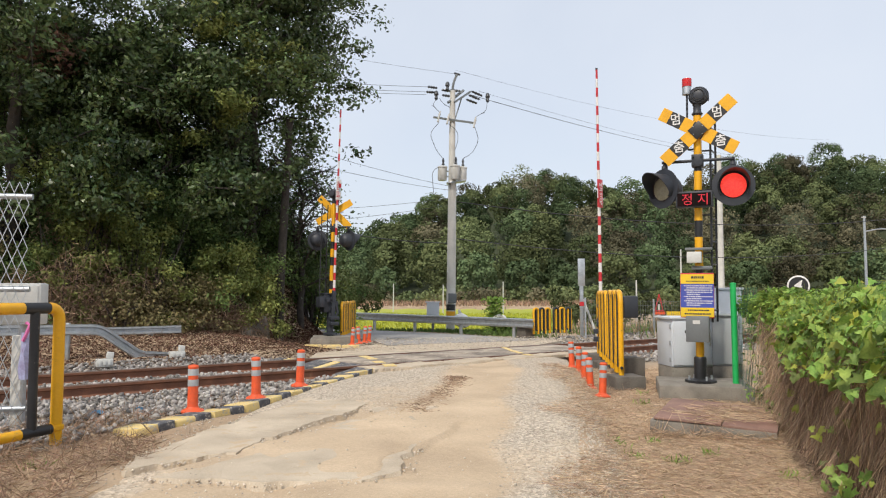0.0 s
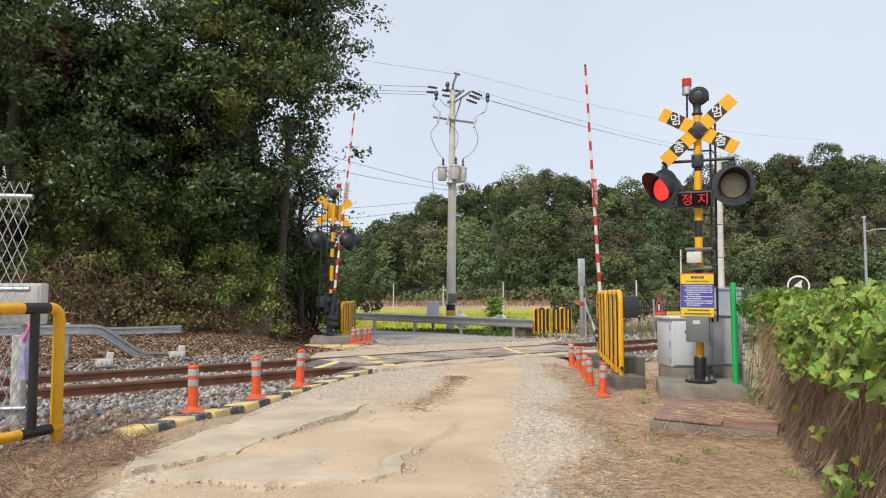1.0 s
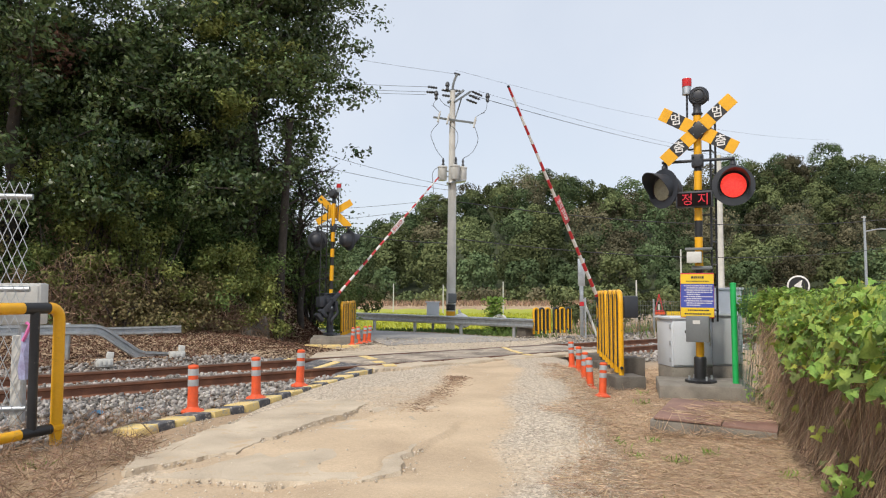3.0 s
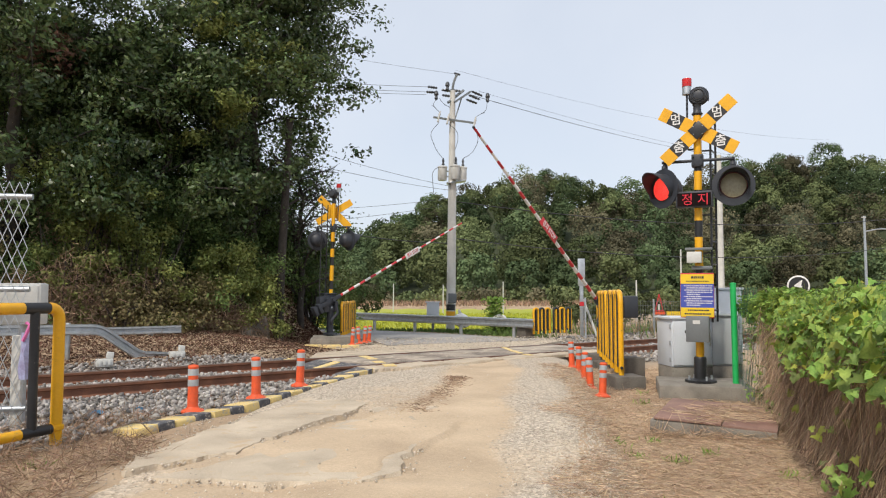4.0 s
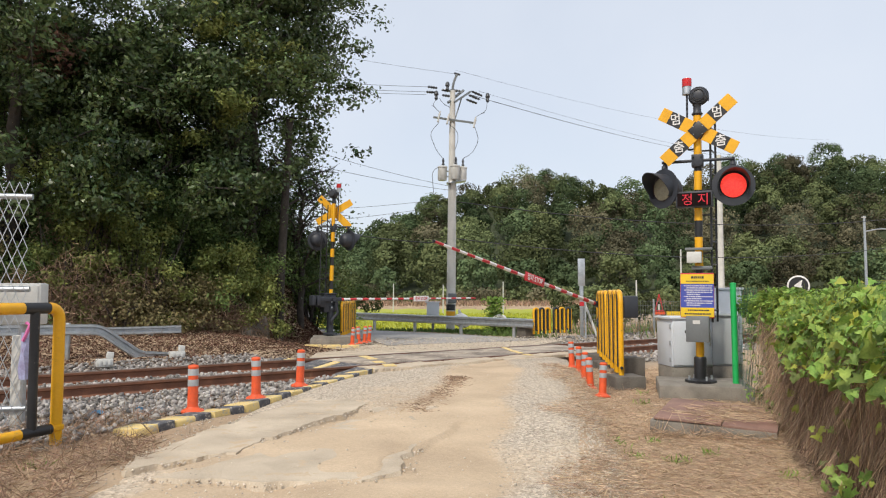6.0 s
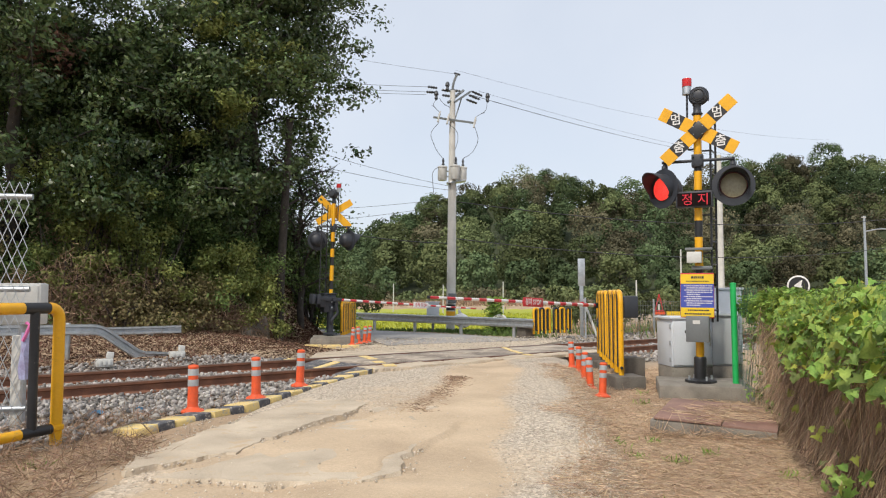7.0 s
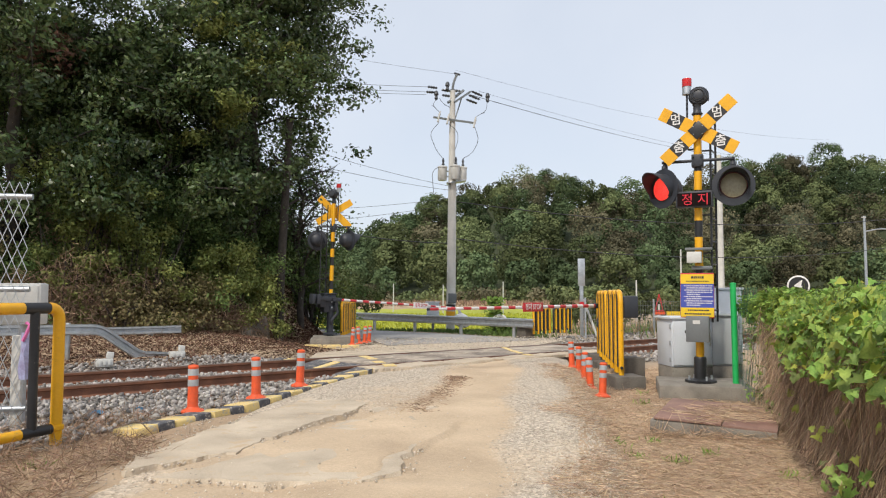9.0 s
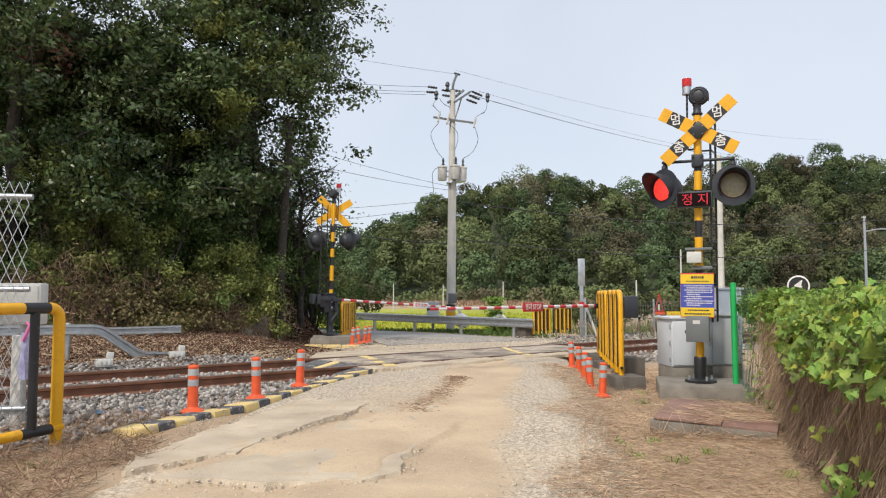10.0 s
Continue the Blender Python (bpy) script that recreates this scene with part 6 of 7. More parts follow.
for dy, z, dx in ((0.0, 8.85, 0.95), (0.25, 8.75, 0.75), (-0.25, 8.65, 0.55)):
    cable((PX + dx + 0.1, PY + dy, z - 0.05), (18.8 + dx, 49 + dy, 10.55 + z - 8.8), 0.22, 0.006)
for z, x in ((8.95, -0.75), (8.75, -0.6), (8.65, -0.9)):
    cable((PX + x, PY, z), (-16, 24.0, z + 0.9), 0.35)
cable((PX + 0.2, PY, 9.45), (-12.5, 13.4, 7.6), 0.15, 0.005)
cable((PX + 0.2, PY, 9.6), (28, 52, 12.3), 0.6, 0.0045)
cable((PX, PY, 5.15), (-9, 22, 7.3), 0.25, 0.007)
cable((PX, PY, 5.0), (-9, 22, 6.5), 0.25, 0.007)
for z1, z2 in ((4.7, 5.6), (4.45, 4.7)):
    cable((PX, PY, z1), (-15, 34, z2), 0.5, 0.007)
cable((PX, PY, 3.0), (-8, 30, 4.6), 0.3, 0.02)
cable((PX, PY, 4.6), (30, 42, 6.0), 0.9, 0.018)
cable((PX, PY, 3.2), (30, 44, 4.4), 0.9, 0.018)


# ---- other poles and signs ----
def plain_pole(x, y, z0, h, r, mat, label, r2=None):
    bm = bmesh.new()
    tube(bm, [(0, 0, 0), (0, 0, h)], [r, r2 or r * 0.7], 12)
    ob = mesh_object("utility_pole", bm, mat)
    ob.matrix_world = pose(x, y, z0, 0, 0.4, 0)
    return tagged(ob, label, "pole", "distant poles")


plain_pole(-4.8, 70, -1.0, 3.1, 0.065, M["light_grey"], "slim pale concrete pole by the field")
plain_pole(0.0, 62, -1.0, 2.9, 0.065, M["light_grey"], "slim pale concrete pole by the field")
plain_pole(5.3, 64, -1.0, 3.2, 0.065, M["light_grey"], "slim pale concrete pole by the field")
plain_pole(18.8, 49, -0.6, 11.2, 0.26, M["pole"], "pale concrete power pole behind the signal", 0.15)
plain_pole(13.8, 42, -0.6, 4.3, 0.06, M["light_grey"], "thin pale pole beyond the track")
plain_pole(9.6, 36, -0.4, 2.2, 0.05, M["pole"], "thin leaning post beyond the track")
lampm = thing("street_lamp", pose(35.1, 60, -0.6), "grey steel street lamp with a short arm", "street lamp")
bm = bmesh.new()
tube(bm, [(0, 0, 0), (0, 0, 8.2)], [0.13, 0.09], 12)
part("mast", bm, M["steel"], lampm)
bm = bmesh.new()
tube(bm, bent([(0, 0, 6.9), (1.0, 0, 7.1), (2.6, 0, 7.15)], 0.3), 0.05, 8)
part("arm", bm, M["steel"], lampm)
bm = bmesh.new()
box(bm, (-0.05, 0, 8.1), (0.35, 0.2, 0.10), None, 0.03)
part("head", bm, M["light_grey"], lampm)

# steel post with a brace beyond the track
sp = thing("steel_post", pose(4.05, 21.2, -0.2), "grey square steel post with a slanting brace", "post")
bm = bmesh.new()
box(bm, (0, 0, 1.15), (0.10, 0.10, 2.3), None, 0.006)
part("post", bm, M["steel"], sp)
bm = bmesh.new()
box(bm, (0, -0.03, 1.94), (0.20, 0.06, 0.80), None, 0.006)
part("panel", bm, M["steel"], sp)
bm = bmesh.new()
tube(bm, [(0.05, 0, 1.15), (0.45, -0.1, 0.0)], 0.035, 8)
part("brace", bm, M["light_grey"], sp)
bm = bmesh.new()
box(bm, (0, -0.05, 1.02), (0.13, 0.02, 0.12))
part("red_mark", bm, M["red"], sp)
# box on a leg by the field
fb = thing("field_box", pose(-0.36, 26.0, -0.4), "grey steel control box on a leg by the field", "control box")
bm = bmesh.new()
box(bm, (0, 0, 0.95), (0.45, 0.3, 0.50), None, 0.02)
part("body", bm, M["grey"], fb)
bm = bmesh.new()
box(bm, (0, 0, 1.215), (0.53, 0.38, 0.04), None, 0.01)
part("lid", bm, M["grey"], fb)
bm = bmesh.new()
tube(bm, [(0, 0, 0), (0, 0, 0.75)], 0.05, 8)
part("leg", bm, M["dark_grey"], fb)
# pale round stone and a bundle by the guardrail
bm = bmesh.new()
lathe(bm, [(0.05, 0), (0.24, 0.08), (0.28, 0.25), (0.20, 0.42), (0.06, 0.48)], 14)
ob = mesh_object("feed_sack", bm, M["white"])
ob.matrix_world = pose(0.60, 25.6, -0.05, 8, 10, 0)
tagged(ob, "white filled sack behind the guardrail", "sack")
bm = bmesh.new()
tube(bm, [(0.24 * math.cos(a), 0, 0.24 * math.sin(a)) for a in np.linspace(-0.5, 3.6, 14)], 0.06, 8)
ob = mesh_object("hose_ring", bm, M["white"])
ob.matrix_world = pose(1.95, 25.0, 0.12)
tagged(ob, "white plastic hose bent over in a hook", "hose")
# slanting guard of the pole's stay, and a dark block where the guardrail ends
bm = bmesh.new()
tube(bm, [(0, 0, 0), (-0.28, 0.1, 0.62)], [0.16, 0.06], 4)
ob = mesh_object("stay_guard", bm, M["white"])
ob.matrix_world = pose(0.86, 26.7, -0.10)
tagged(ob, "white plastic guard on the pole's slanting stay", "stay guard")
bm = bmesh.new()
box(bm, (0, 0, 0.14), (0.42, 0.4, 0.36), (0, 0, 40), 0.03)
ob = mesh_object("concrete_block", bm, M["dark_concrete"])
ob.matrix_world = pose(2.56, 22.6, -0.24)
tagged(ob, "dark stained concrete block at the guardrail's end", "concrete block")
bm = bmesh.new()
for k in range(3):
    box(bm, (-2.95 + 0.42 * k, 16.45 + 0.10 * k, -0.01 * k), (0.41, 0.13, 0.16), (0, 0, 14), 0.03)
ob = mesh_object("low_kerb", bm, M["kerb_yellow"])
ob.matrix_world = pose(0, 0, -0.115)
tagged(ob, "low kerb with worn yellow paint before the far plinth", "kerb")
# dark machine box of the near barrier
bm = bmesh.new()
box(bm, (0, 0, 0), (0.26, 0.3, 0.40), None, 0.03)
ob = part("drive_box", bm, M["navy"], near_gate, "dark drive box")
ob.matrix_local = Matrix.Rotation(-NEAR_HEAD, 4, "Z") @ Matrix.Translation((0.52, 0.02, -0.02))

# distance marker with a number
mk = thing("speed_marker", pose(8.05, 16.4, -0.48, 0, 0, -24), "round white railway marker with a black numeral disc", "sign")
bm = bmesh.new()
tube(bm, [(0, 0.03, 0), (0, 0.03, 1.8)], 0.03, 8)
part("post", bm, M["steel"], mk)
face = Matrix.Translation((0, -0.0, 1.77)) @ Matrix.Rotation(radians(90), 4, "X")
bm = bmesh.new()
lathe(bm, [(0.235, -0.012), (0.235, 0.012), (0.23, 0.014)], 36, face)
disc = part("disc", bm, M["white"], mk)
bm = bmesh.new()
lathe(bm, [(0.2, 0.013), (0.2, 0.018)], 36, face)
part("black_disc", bm, M["black"], disc)
lettering("numeral", "4", 0.34, M["white"], disc, Matrix.Translation((0, -0.022, 1.77)) @ Matrix.Rotation(radians(12), 4, "Y"), thick=0.003)
# warning triangle on a post beyond the track
wt = thing("warning_sign", pose(7.45, 25.0, -0.45, 0, 0, -10), "red framed warning triangle with a yellow plate", "sign")
bm = bmesh.new()
tube(bm, [(0, 0.04, 0), (0, 0.04, 1.2)], 0.035, 8)
part("post", bm, M["light_grey"], wt)
for a, b in (((-0.13, 0, 0.98), (0, 0, 1.55)), ((0.13, 0, 0.98), (0, 0, 1.55)), ((-0.14, 0, 0.98), (0.14, 0, 0.98))):
    bm = bmesh.new()
    tube(bm, [a, b], 0.018, 6)
    part("red_frame", bm, M["red"], wt)
bm = bmesh.new()
box(bm, (0.0, 0.0, 0.90), (0.40, 0.02, 0.10))
part("red_plate", bm, M["orange"], wt)
bm = bmesh.new()
box(bm, (0.50, 0.0, 0.86), (0.52, 0.02, 0.20))
part("yellow_plate", bm, M["sign_yellow"], wt)

# fine wire fence beyond the track
wf = thing("wire_fence", Matrix(), "grey wire mesh fence on steel posts beyond the track", "fence")
FA, FB = Vector((4.1, 20.9, -0.25)), Vector((13.5, 29.5, -0.45))
for k in range(8):
    p = FA.lerp(FB, k / 7)
    bm = bmesh.new()
    tube(bm, [p, p + Vector((0, 0, 1.25))], 0.028, 8)
    part("post", bm, M["steel"], wf)
bm = bmesh.new()
for k in range(9):
    z = 0.06 + k * 0.14
    tube(bm, [FA + Vector((0, 0, z)), FB + Vector((0, 0, z))], 0.0045, 4, caps=False)
for k in range(90):
    p = FA.lerp(FB, k / 89)
    tube(bm, [p + Vector((0, 0, 0.05)), p + Vector((0, 0, 1.2))], 0.004, 4, caps=False)
part("wire_mesh", bm, M["dark_grey"], wf)

# ---- the overgrown green fence ----
G0 = Vector((3.62, 9.02, 0))
bm = bmesh.new()
tube(bm, [(0, 0, 0), (0, 0, 1.26)], 0.037, 16)
lathe(bm, [(0.04, 1.255), (0.038, 1.27), (0.01, 1.275)], 16)
ob = mesh_object("fence_post", bm, M["green"])
ob.matrix_world = pose(G0.x, G0.y, -0.03, 0, -0.4, 0)
tagged(ob, "bright green steel fence post", "fence post")
gf = thing("green_fence", Matrix(), "green wire mesh fence overgrown with creepers", "fence")
HEDGE = [Vector((3.64, 9.0, 0)), Vector((3.35, 7.4, 0)), Vector((3.18, 6.3, 0)), Vector((2.82, 4.9, 0)), Vector((2.55, 3.7, 0)), Vector((2.2, 2.2, 0))]


def hedge_point(u):
    q = np.clip(u, 0, 0.9999) * (len(HEDGE) - 1)
    i = q.astype(int)
    f = q - i
    P = np.array([tuple(p) for p in HEDGE])
    return P[i] * (1 - f)[:, None] + P[i + 1] * f[:, None]


bm = bmesh.new()
us = np.linspace(0, 1, 110)
ps = hedge_point(us)
for p in ps:
    tube(bm, [(p[0], p[1], -0.1), (p[0], p[1], 1.18 if p[1] > 7.9 else 0.9)], 0.0022, 4, caps=False)
for z in np.arange(-0.05, 1.2, 0.075):
    run = [(p[0], p[1], z) for p in ps[::9] if z < 0.9 or p[1] > 7.9]
    tube(bm, run, 0.0022, 4, caps=False)
part("wire_mesh", bm, M["green_wire"], gf)
for u in (0.34, 0.62, 0.9):
    p = hedge_point(np.array([u]))[0]
    bm = bmesh.new()
    tube(bm, [(p[0] + 0.03, p[1], -0.2), (p[0] + 0.03, p[1], 0.95)], 0.03, 10)
    part("post", bm, M["green"], gf)


def hedge_side(u, z):
    """How far the growth hangs out from the fence towards the road."""
    swell = np.interp(u, [0, 0.26, 0.40, 0.52, 1.0], [0.05, 0.08, 0.20, 0.34, 0.40])
    return swell * np.interp(z, [-0.2, 0.0, 0.35, 0.8, 1.05, 1.3], [1.0, 0.95, 0.75, 0.95, 0.9, 0.2])


# hanging dead stems
n = 64000
u = 0.19 + 0.81 * RNG.rand(n) ** 0.7
p = hedge_point(u)
z = RNG.uniform(0.05, 0.98, n)
depth = hedge_side(u, z) * RNG.uniform(-0.6, 1.0, n) + 0.05 * wobble(p[:, 1] * 3, z * 2, 3, 21)
root = np.stack([p[:, 0] - depth * 0.95, p[:, 1] + depth * 0.25, z], 1)
lean = np.stack([RNG.normal(-0.05, 0.25, n) - 0.35 * smoothstep(0.35, 0.0, z), RNG.normal(0, 0.36, n), -np.ones(n)], 1)
keep = RNG.rand(n) < np.interp(u, [0.1, 0.4, 0.5], [0.4, 0.5, 0.64])
blades("dead_stems", root[keep], np.minimum(RNG.uniform(0.08, 0.42, n), z + 0.15)[keep], RNG.uniform(0.0014, 0.004, n)[keep], M["straw_brown"], lean[keep], "dead brown creeper stems hanging down the fence")
blades("straw", root[~keep], np.minimum(RNG.uniform(0.06, 0.32, n), z + 0.15)[~keep], RNG.uniform(0.0014, 0.0036, n)[~keep], M["straw"], lean[~keep], "pale dry grass hanging down the fence")
n = 2200
u = RNG.uniform(0.13, 0.40, n)
p = hedge_point(u)
z = RNG.uniform(-0.1, 0.85, n)
blades("straw", np.stack([p[:, 0] - RNG.uniform(-0.08, 0.06, n), p[:, 1] + RNG.uniform(-0.05, 0.05, n), z], 1), RNG.uniform(0.12, 0.4, n), RNG.uniform(0.002, 0.005, n), M["straw"], RNG.normal(0, 0.3, (n, 3)) + [0, 0, -0.8], "pale dry grass grown through the fence")
# dense brown thatch inside the growth
bm = bmesh.new()
rows = []
for k in range(61):
    uu = 0.40 + 0.60 * k / 60
    q = hedge_point(np.array([uu]))[0]
    row = []
    for j in range(14):
        zz = -0.25 + 1.22 * j / 13
        off = float(hedge_side(uu, zz)) * 0.62 + 0.03 * math.sin(k * 1.7 + j * 2.3) + 0.02 * math.sin(k * 3.1 - j)
        row.append(bm.verts.new((q[0] - off * 0.95, q[1] + off * 0.25, zz)))
    row.append(bm.verts.new((q[0] + 0.22, q[1], 0.93)))
    row.append(bm.verts.new((q[0] + 0.28, q[1], -0.25)))
    rows.append(row)
for a, b in zip(rows, rows[1:]):
    for j in range(len(a) - 1):
        bm.faces.new((a[j], b[j], b[j + 1], a[j + 1]))
bm.faces.new(rows[0])
bm.faces.new(rows[-1][::-1])
bmesh.ops.recalc_face_normals(bm, faces=bm.faces)
tagged(mesh_object("creeper_thatch", bm, M["soil"]), "dense brown thatch of dead creepers on the fence", kind="stuff")


def lobed_leaves(name, c, size, nrm, d, mat, label):
    """Broad five-lobed creeper leaves, slightly cupped."""
    n = len(c)
    ang = np.radians([-90, -55, -28, 0, 22, 48, 90, 132, 158, 180, 208, 235])
    rad = np.array([0.10, 0.62, 0.44, 0.84, 0.48, 0.66, 1.02, 0.66, 0.48, 0.84, 0.44, 0.62])
    nrm = nrm / np.linalg.norm(nrm, axis=1, keepdims=True)
    d = d - nrm * (d * nrm).sum(1, keepdims=True)
    d = d / np.linalg.norm(d, axis=1, keepdims=True)
    w = np.cross(d, nrm)
    k = len(ang)
    x, y = np.cos(ang) * rad, np.sin(ang) * rad
    jit = 1 + RNG.uniform(-0.12, 0.12, (n, k))
    S = size[:, None, None]
    rim = c[:, None] + S * ((x * jit)[..., None] * w[:, None] + (y * jit)[..., None] * d[:, None] - (0.22 * rad ** 2 * RNG.uniform(0.2, 1.4, (n, 1)))[..., None] * nrm[:, None])
    rim = rim + S * (0.16 * np.abs(x)[None, :, None] + RNG.normal(0, 0.05, (n, k, 1))) * nrm[:, None] - S * (0.28 * np.maximum(y, 0) ** 2)[None, :, None] * nrm[:, None]
    v = np.concatenate([c[:, None], rim], 1)
    tri = np.array([[0, 1 + j, 1 + (j + 1) % k] for j in range(k)])
    f = (tri[None] + (k + 1) * np.arange(n)[:, None, None]).reshape(-1, 3)
    return tagged(new(name, raw_mesh(name, v.reshape(-1, 3), f, mat, True)), label, kind="stuff")


n = 5000
u = 0.42 + 0.58 * RNG.rand(n) ** 0.85
p = hedge_point(u)
z = np.where(RNG.rand(n) < 0.5, RNG.uniform(0.92, 1.08, n), 1.07 - 0.52 * RNG.rand(n) ** 1.5) + 0.09 * wobble(p[:, 0] * 2.5, p[:, 1] * 2.5, 3, 31)
across = np.where(z > 0.98, RNG.uniform(-0.7, 1.05, n), RNG.uniform(0.5, 1.3, n))
off = np.interp(u, [0, 0.26, 0.40, 0.52, 1.0], [0.05, 0.08, 0.20, 0.34, 0.40]) * across
c = np.stack([p[:, 0] - off * 0.95, p[:, 1] + off * 0.25, z], 1)
nrm = np.stack([-0.25 - 0.4 * (across > 0.7) + RNG.normal(0, 0.8, n), -0.25 + RNG.normal(0, 0.8, n), 0.9 + RNG.normal(0, 0.5, n)], 1)
dd = np.stack([RNG.normal(-0.3, 0.6, n), RNG.normal(-0.3, 0.6, n), -0.6 + RNG.normal(0, 0.4, n)], 1)
size = (0.018 + 0.058 * RNG.rand(n) ** 2.2) * np.interp(u, [0.37, 0.7, 1.0], [0.8, 1.0, 1.0])
pale = RNG.rand(n) < 0.10
lobed_leaves("creeper_leaves", c[~pale], size[~pale], nrm[~pale], dd[~pale], M["leaf_vine"], "broad bright green creeper leaves over the fence")
lobed_leaves("creeper_leaves", c[pale] - np.array([0.02, 0.01, 0.0]), size[pale], nrm[pale], dd[pale], M["leaf_yellow"], "young yellow green creeper leaves over the fence")
n = 46
u = np.concatenate([RNG.uniform(0.40, 0.85, 28), RNG.uniform(0.66, 0.80, 18)])
p = hedge_point(u)
z = np.concatenate([RNG.uniform(0.0, 0.7, 28), RNG.uniform(-0.1, 0.3, 18)])
off = hedge_side(u, z) * 1.12
c = np.stack([p[:, 0] - off * 0.95, p[:, 1] + off * 0.25, z], 1)
lobed_leaves("creeper_leaves", c[:20], RNG.uniform(0.025, 0.06, 20), RNG.normal(0, 0.4, (20, 3)) + [-0.8, -0.5, 0.5], RNG.normal(0, 0.5, (20, 3)) + [0, 0, -0.6], M["leaf_yellow"], "single yellow green leaves on the dead creepers")
lobed_leaves("creeper_leaves", c[30:], RNG.uniform(0.025, 0.065, n - 30), RNG.normal(0, 0.45, (n - 30, 3)) + [-0.6, -0.5, 0.7], RNG.normal(0, 0.6, (n - 30, 3)) + [0, 0, -0.4], M["leaf_vine"], "single green leaves low on the dead creepers")
# finer leaves on the far part of the fence
n = 9000
u = RNG.uniform(0.0, 0.42, n)
p = hedge_point(u)
c = np.stack([p[:, 0] + 0.03 + 0.9 * RNG.rand(n) ** 1.4 - 0.14 * smoothstep(0.05, 0.25, u), p[:, 1] + RNG.uniform(-0.3, 0.12, n), 0.84 + 0.24 * RNG.rand(n) + 0.05 * wobble(p[:, 0] * 3, p[:, 1] * 3, 3, 41)], 1)
tagged(new("creeper_leaves", leafage("creeper_leaves", c, (0.05, 0.12), 0.5, M["leaf_vine"], 0.2, 0.6)), "narrow green leaves along the fence's top", kind="stuff")
# a few green leaves in the thin grass by the post
n = 260
u = RNG.uniform(0.10, 0.36, n)
p = hedge_point(u)
c = np.stack([p[:, 0] - RNG.uniform(0.0, 0.14, n), p[:, 1] + RNG.uniform(-0.05, 0.05, n), 0.9 * RNG.rand(n) ** 1.3 - 0.1], 1)
tagged(new("creeper_leaves", leafage("creeper_leaves", c, (0.03, 0.075), 0.5, M["leaf_vine"], 0.3, 0.8)), "small green leaves among the dry grass", kind="stuff")
# thicket behind the fence
n = 9000
c = np.stack([RNG.uniform(3.3, 7.5, n), RNG.uniform(3.0, 9.5, n), RNG.uniform(0.5, 0.98, n)], 1)
ok = c[:, 0] > np.interp(c[:, 1], [2.2, 3.7, 4.9, 6.3, 7.4, 9.0], [2.2, 2.55, 2.82, 3.18, 3.35, 3.64]) + 0.25
lobed_leaves("creeper_leaves", c[ok][:3500], RNG.uniform(0.05, 0.11, len(c[ok][:3500])), RNG.normal(0, 0.4, (len(c[ok][:3500]), 3)) + [-0.2, -0.4, 0.9], RNG.normal(0, 1, (len(c[ok][:3500]), 3)), M["leaf_vine"], "green creeper thicket behind the fence")
# stems that carry the thicket
n = 1500
X, Y = RNG.uniform(3.3, 7.5, n), RNG.uniform(3.0, 9.5, n)
keep = X > np.interp(Y, [2.2, 3.7, 4.9, 6.3, 7.4, 9.0], [2.2, 2.55, 2.82, 3.18, 3.35, 3.64]) + 0.25
blades("dead_stems", on_ground(X[keep], Y[keep]), RNG.uniform(0.6, 1.2, keep.sum()), RNG.uniform(0.006, 0.014, keep.sum()), M["straw_brown"], RNG.normal(0, 0.25, (keep.sum(), 3)) + [0, 0, 1], "brown creeper stems of the thicket behind the fence")
# leaves down the back of the growth
n = 2600
u = RNG.uniform(0.36, 1.0, n)
p = hedge_point(u)
c = np.stack([p[:, 0] + RNG.uniform(0.2, 0.42, n), p[:, 1] + RNG.uniform(-0.05, 0.05, n), RNG.uniform(-0.1, 1.0, n)], 1)
lobed_leaves("creeper_leaves", c, RNG.uniform(0.03, 0.08, n), RNG.normal(0, 0.5, (n, 3)) + [0.8, 0, 0.5], RNG.normal(0, 0.5, (n, 3)) + [0, 0, -0.6], M["leaf_vine"], "green creeper leaves on the back of the fence")
# tendrils standing up
n = 260
u = RNG.uniform(0.35, 0.95, n)
p = hedge_point(u)
blades("tendrils", np.stack([p[:, 0] + RNG.uniform(-0.2, 0.3, n), p[:, 1], RNG.uniform(0.75, 1.03, n)], 1), RNG.uniform(0.06, 0.19, n), RNG.uniform(0.002, 0.004, n), M["leaf_yellow"], RNG.normal(0, 0.5, (n, 3)) + [0, 0, 0.9], "thin pale green tendrils above the hedge")

# pale runners winding over the leaves
n = 700
u = RNG.uniform(0.36, 0.95, n)
p = hedge_point(u)
z = 1.08 - 0.45 * RNG.rand(n) ** 1.4 + 0.07 * wobble(p[:, 0] * 2.5, p[:, 1] * 2.5, 3, 31)
off = np.interp(u, [0.34, 0.45, 1.0], [0.24, 0.37, 0.43]) * RNG.uniform(0.4, 1.15, n)
blades("tendrils", np.stack([p[:, 0] - off * 0.95, p[:, 1] + off * 0.25, z], 1), RNG.uniform(0.05, 0.20, n), RNG.uniform(0.0016, 0.0034, n), M["leaf_yellow"], RNG.normal(0, 0.7, (n, 3)) + [-0.1, 0, -0.1], "pale green runners over the creeper leaves", 0.15)

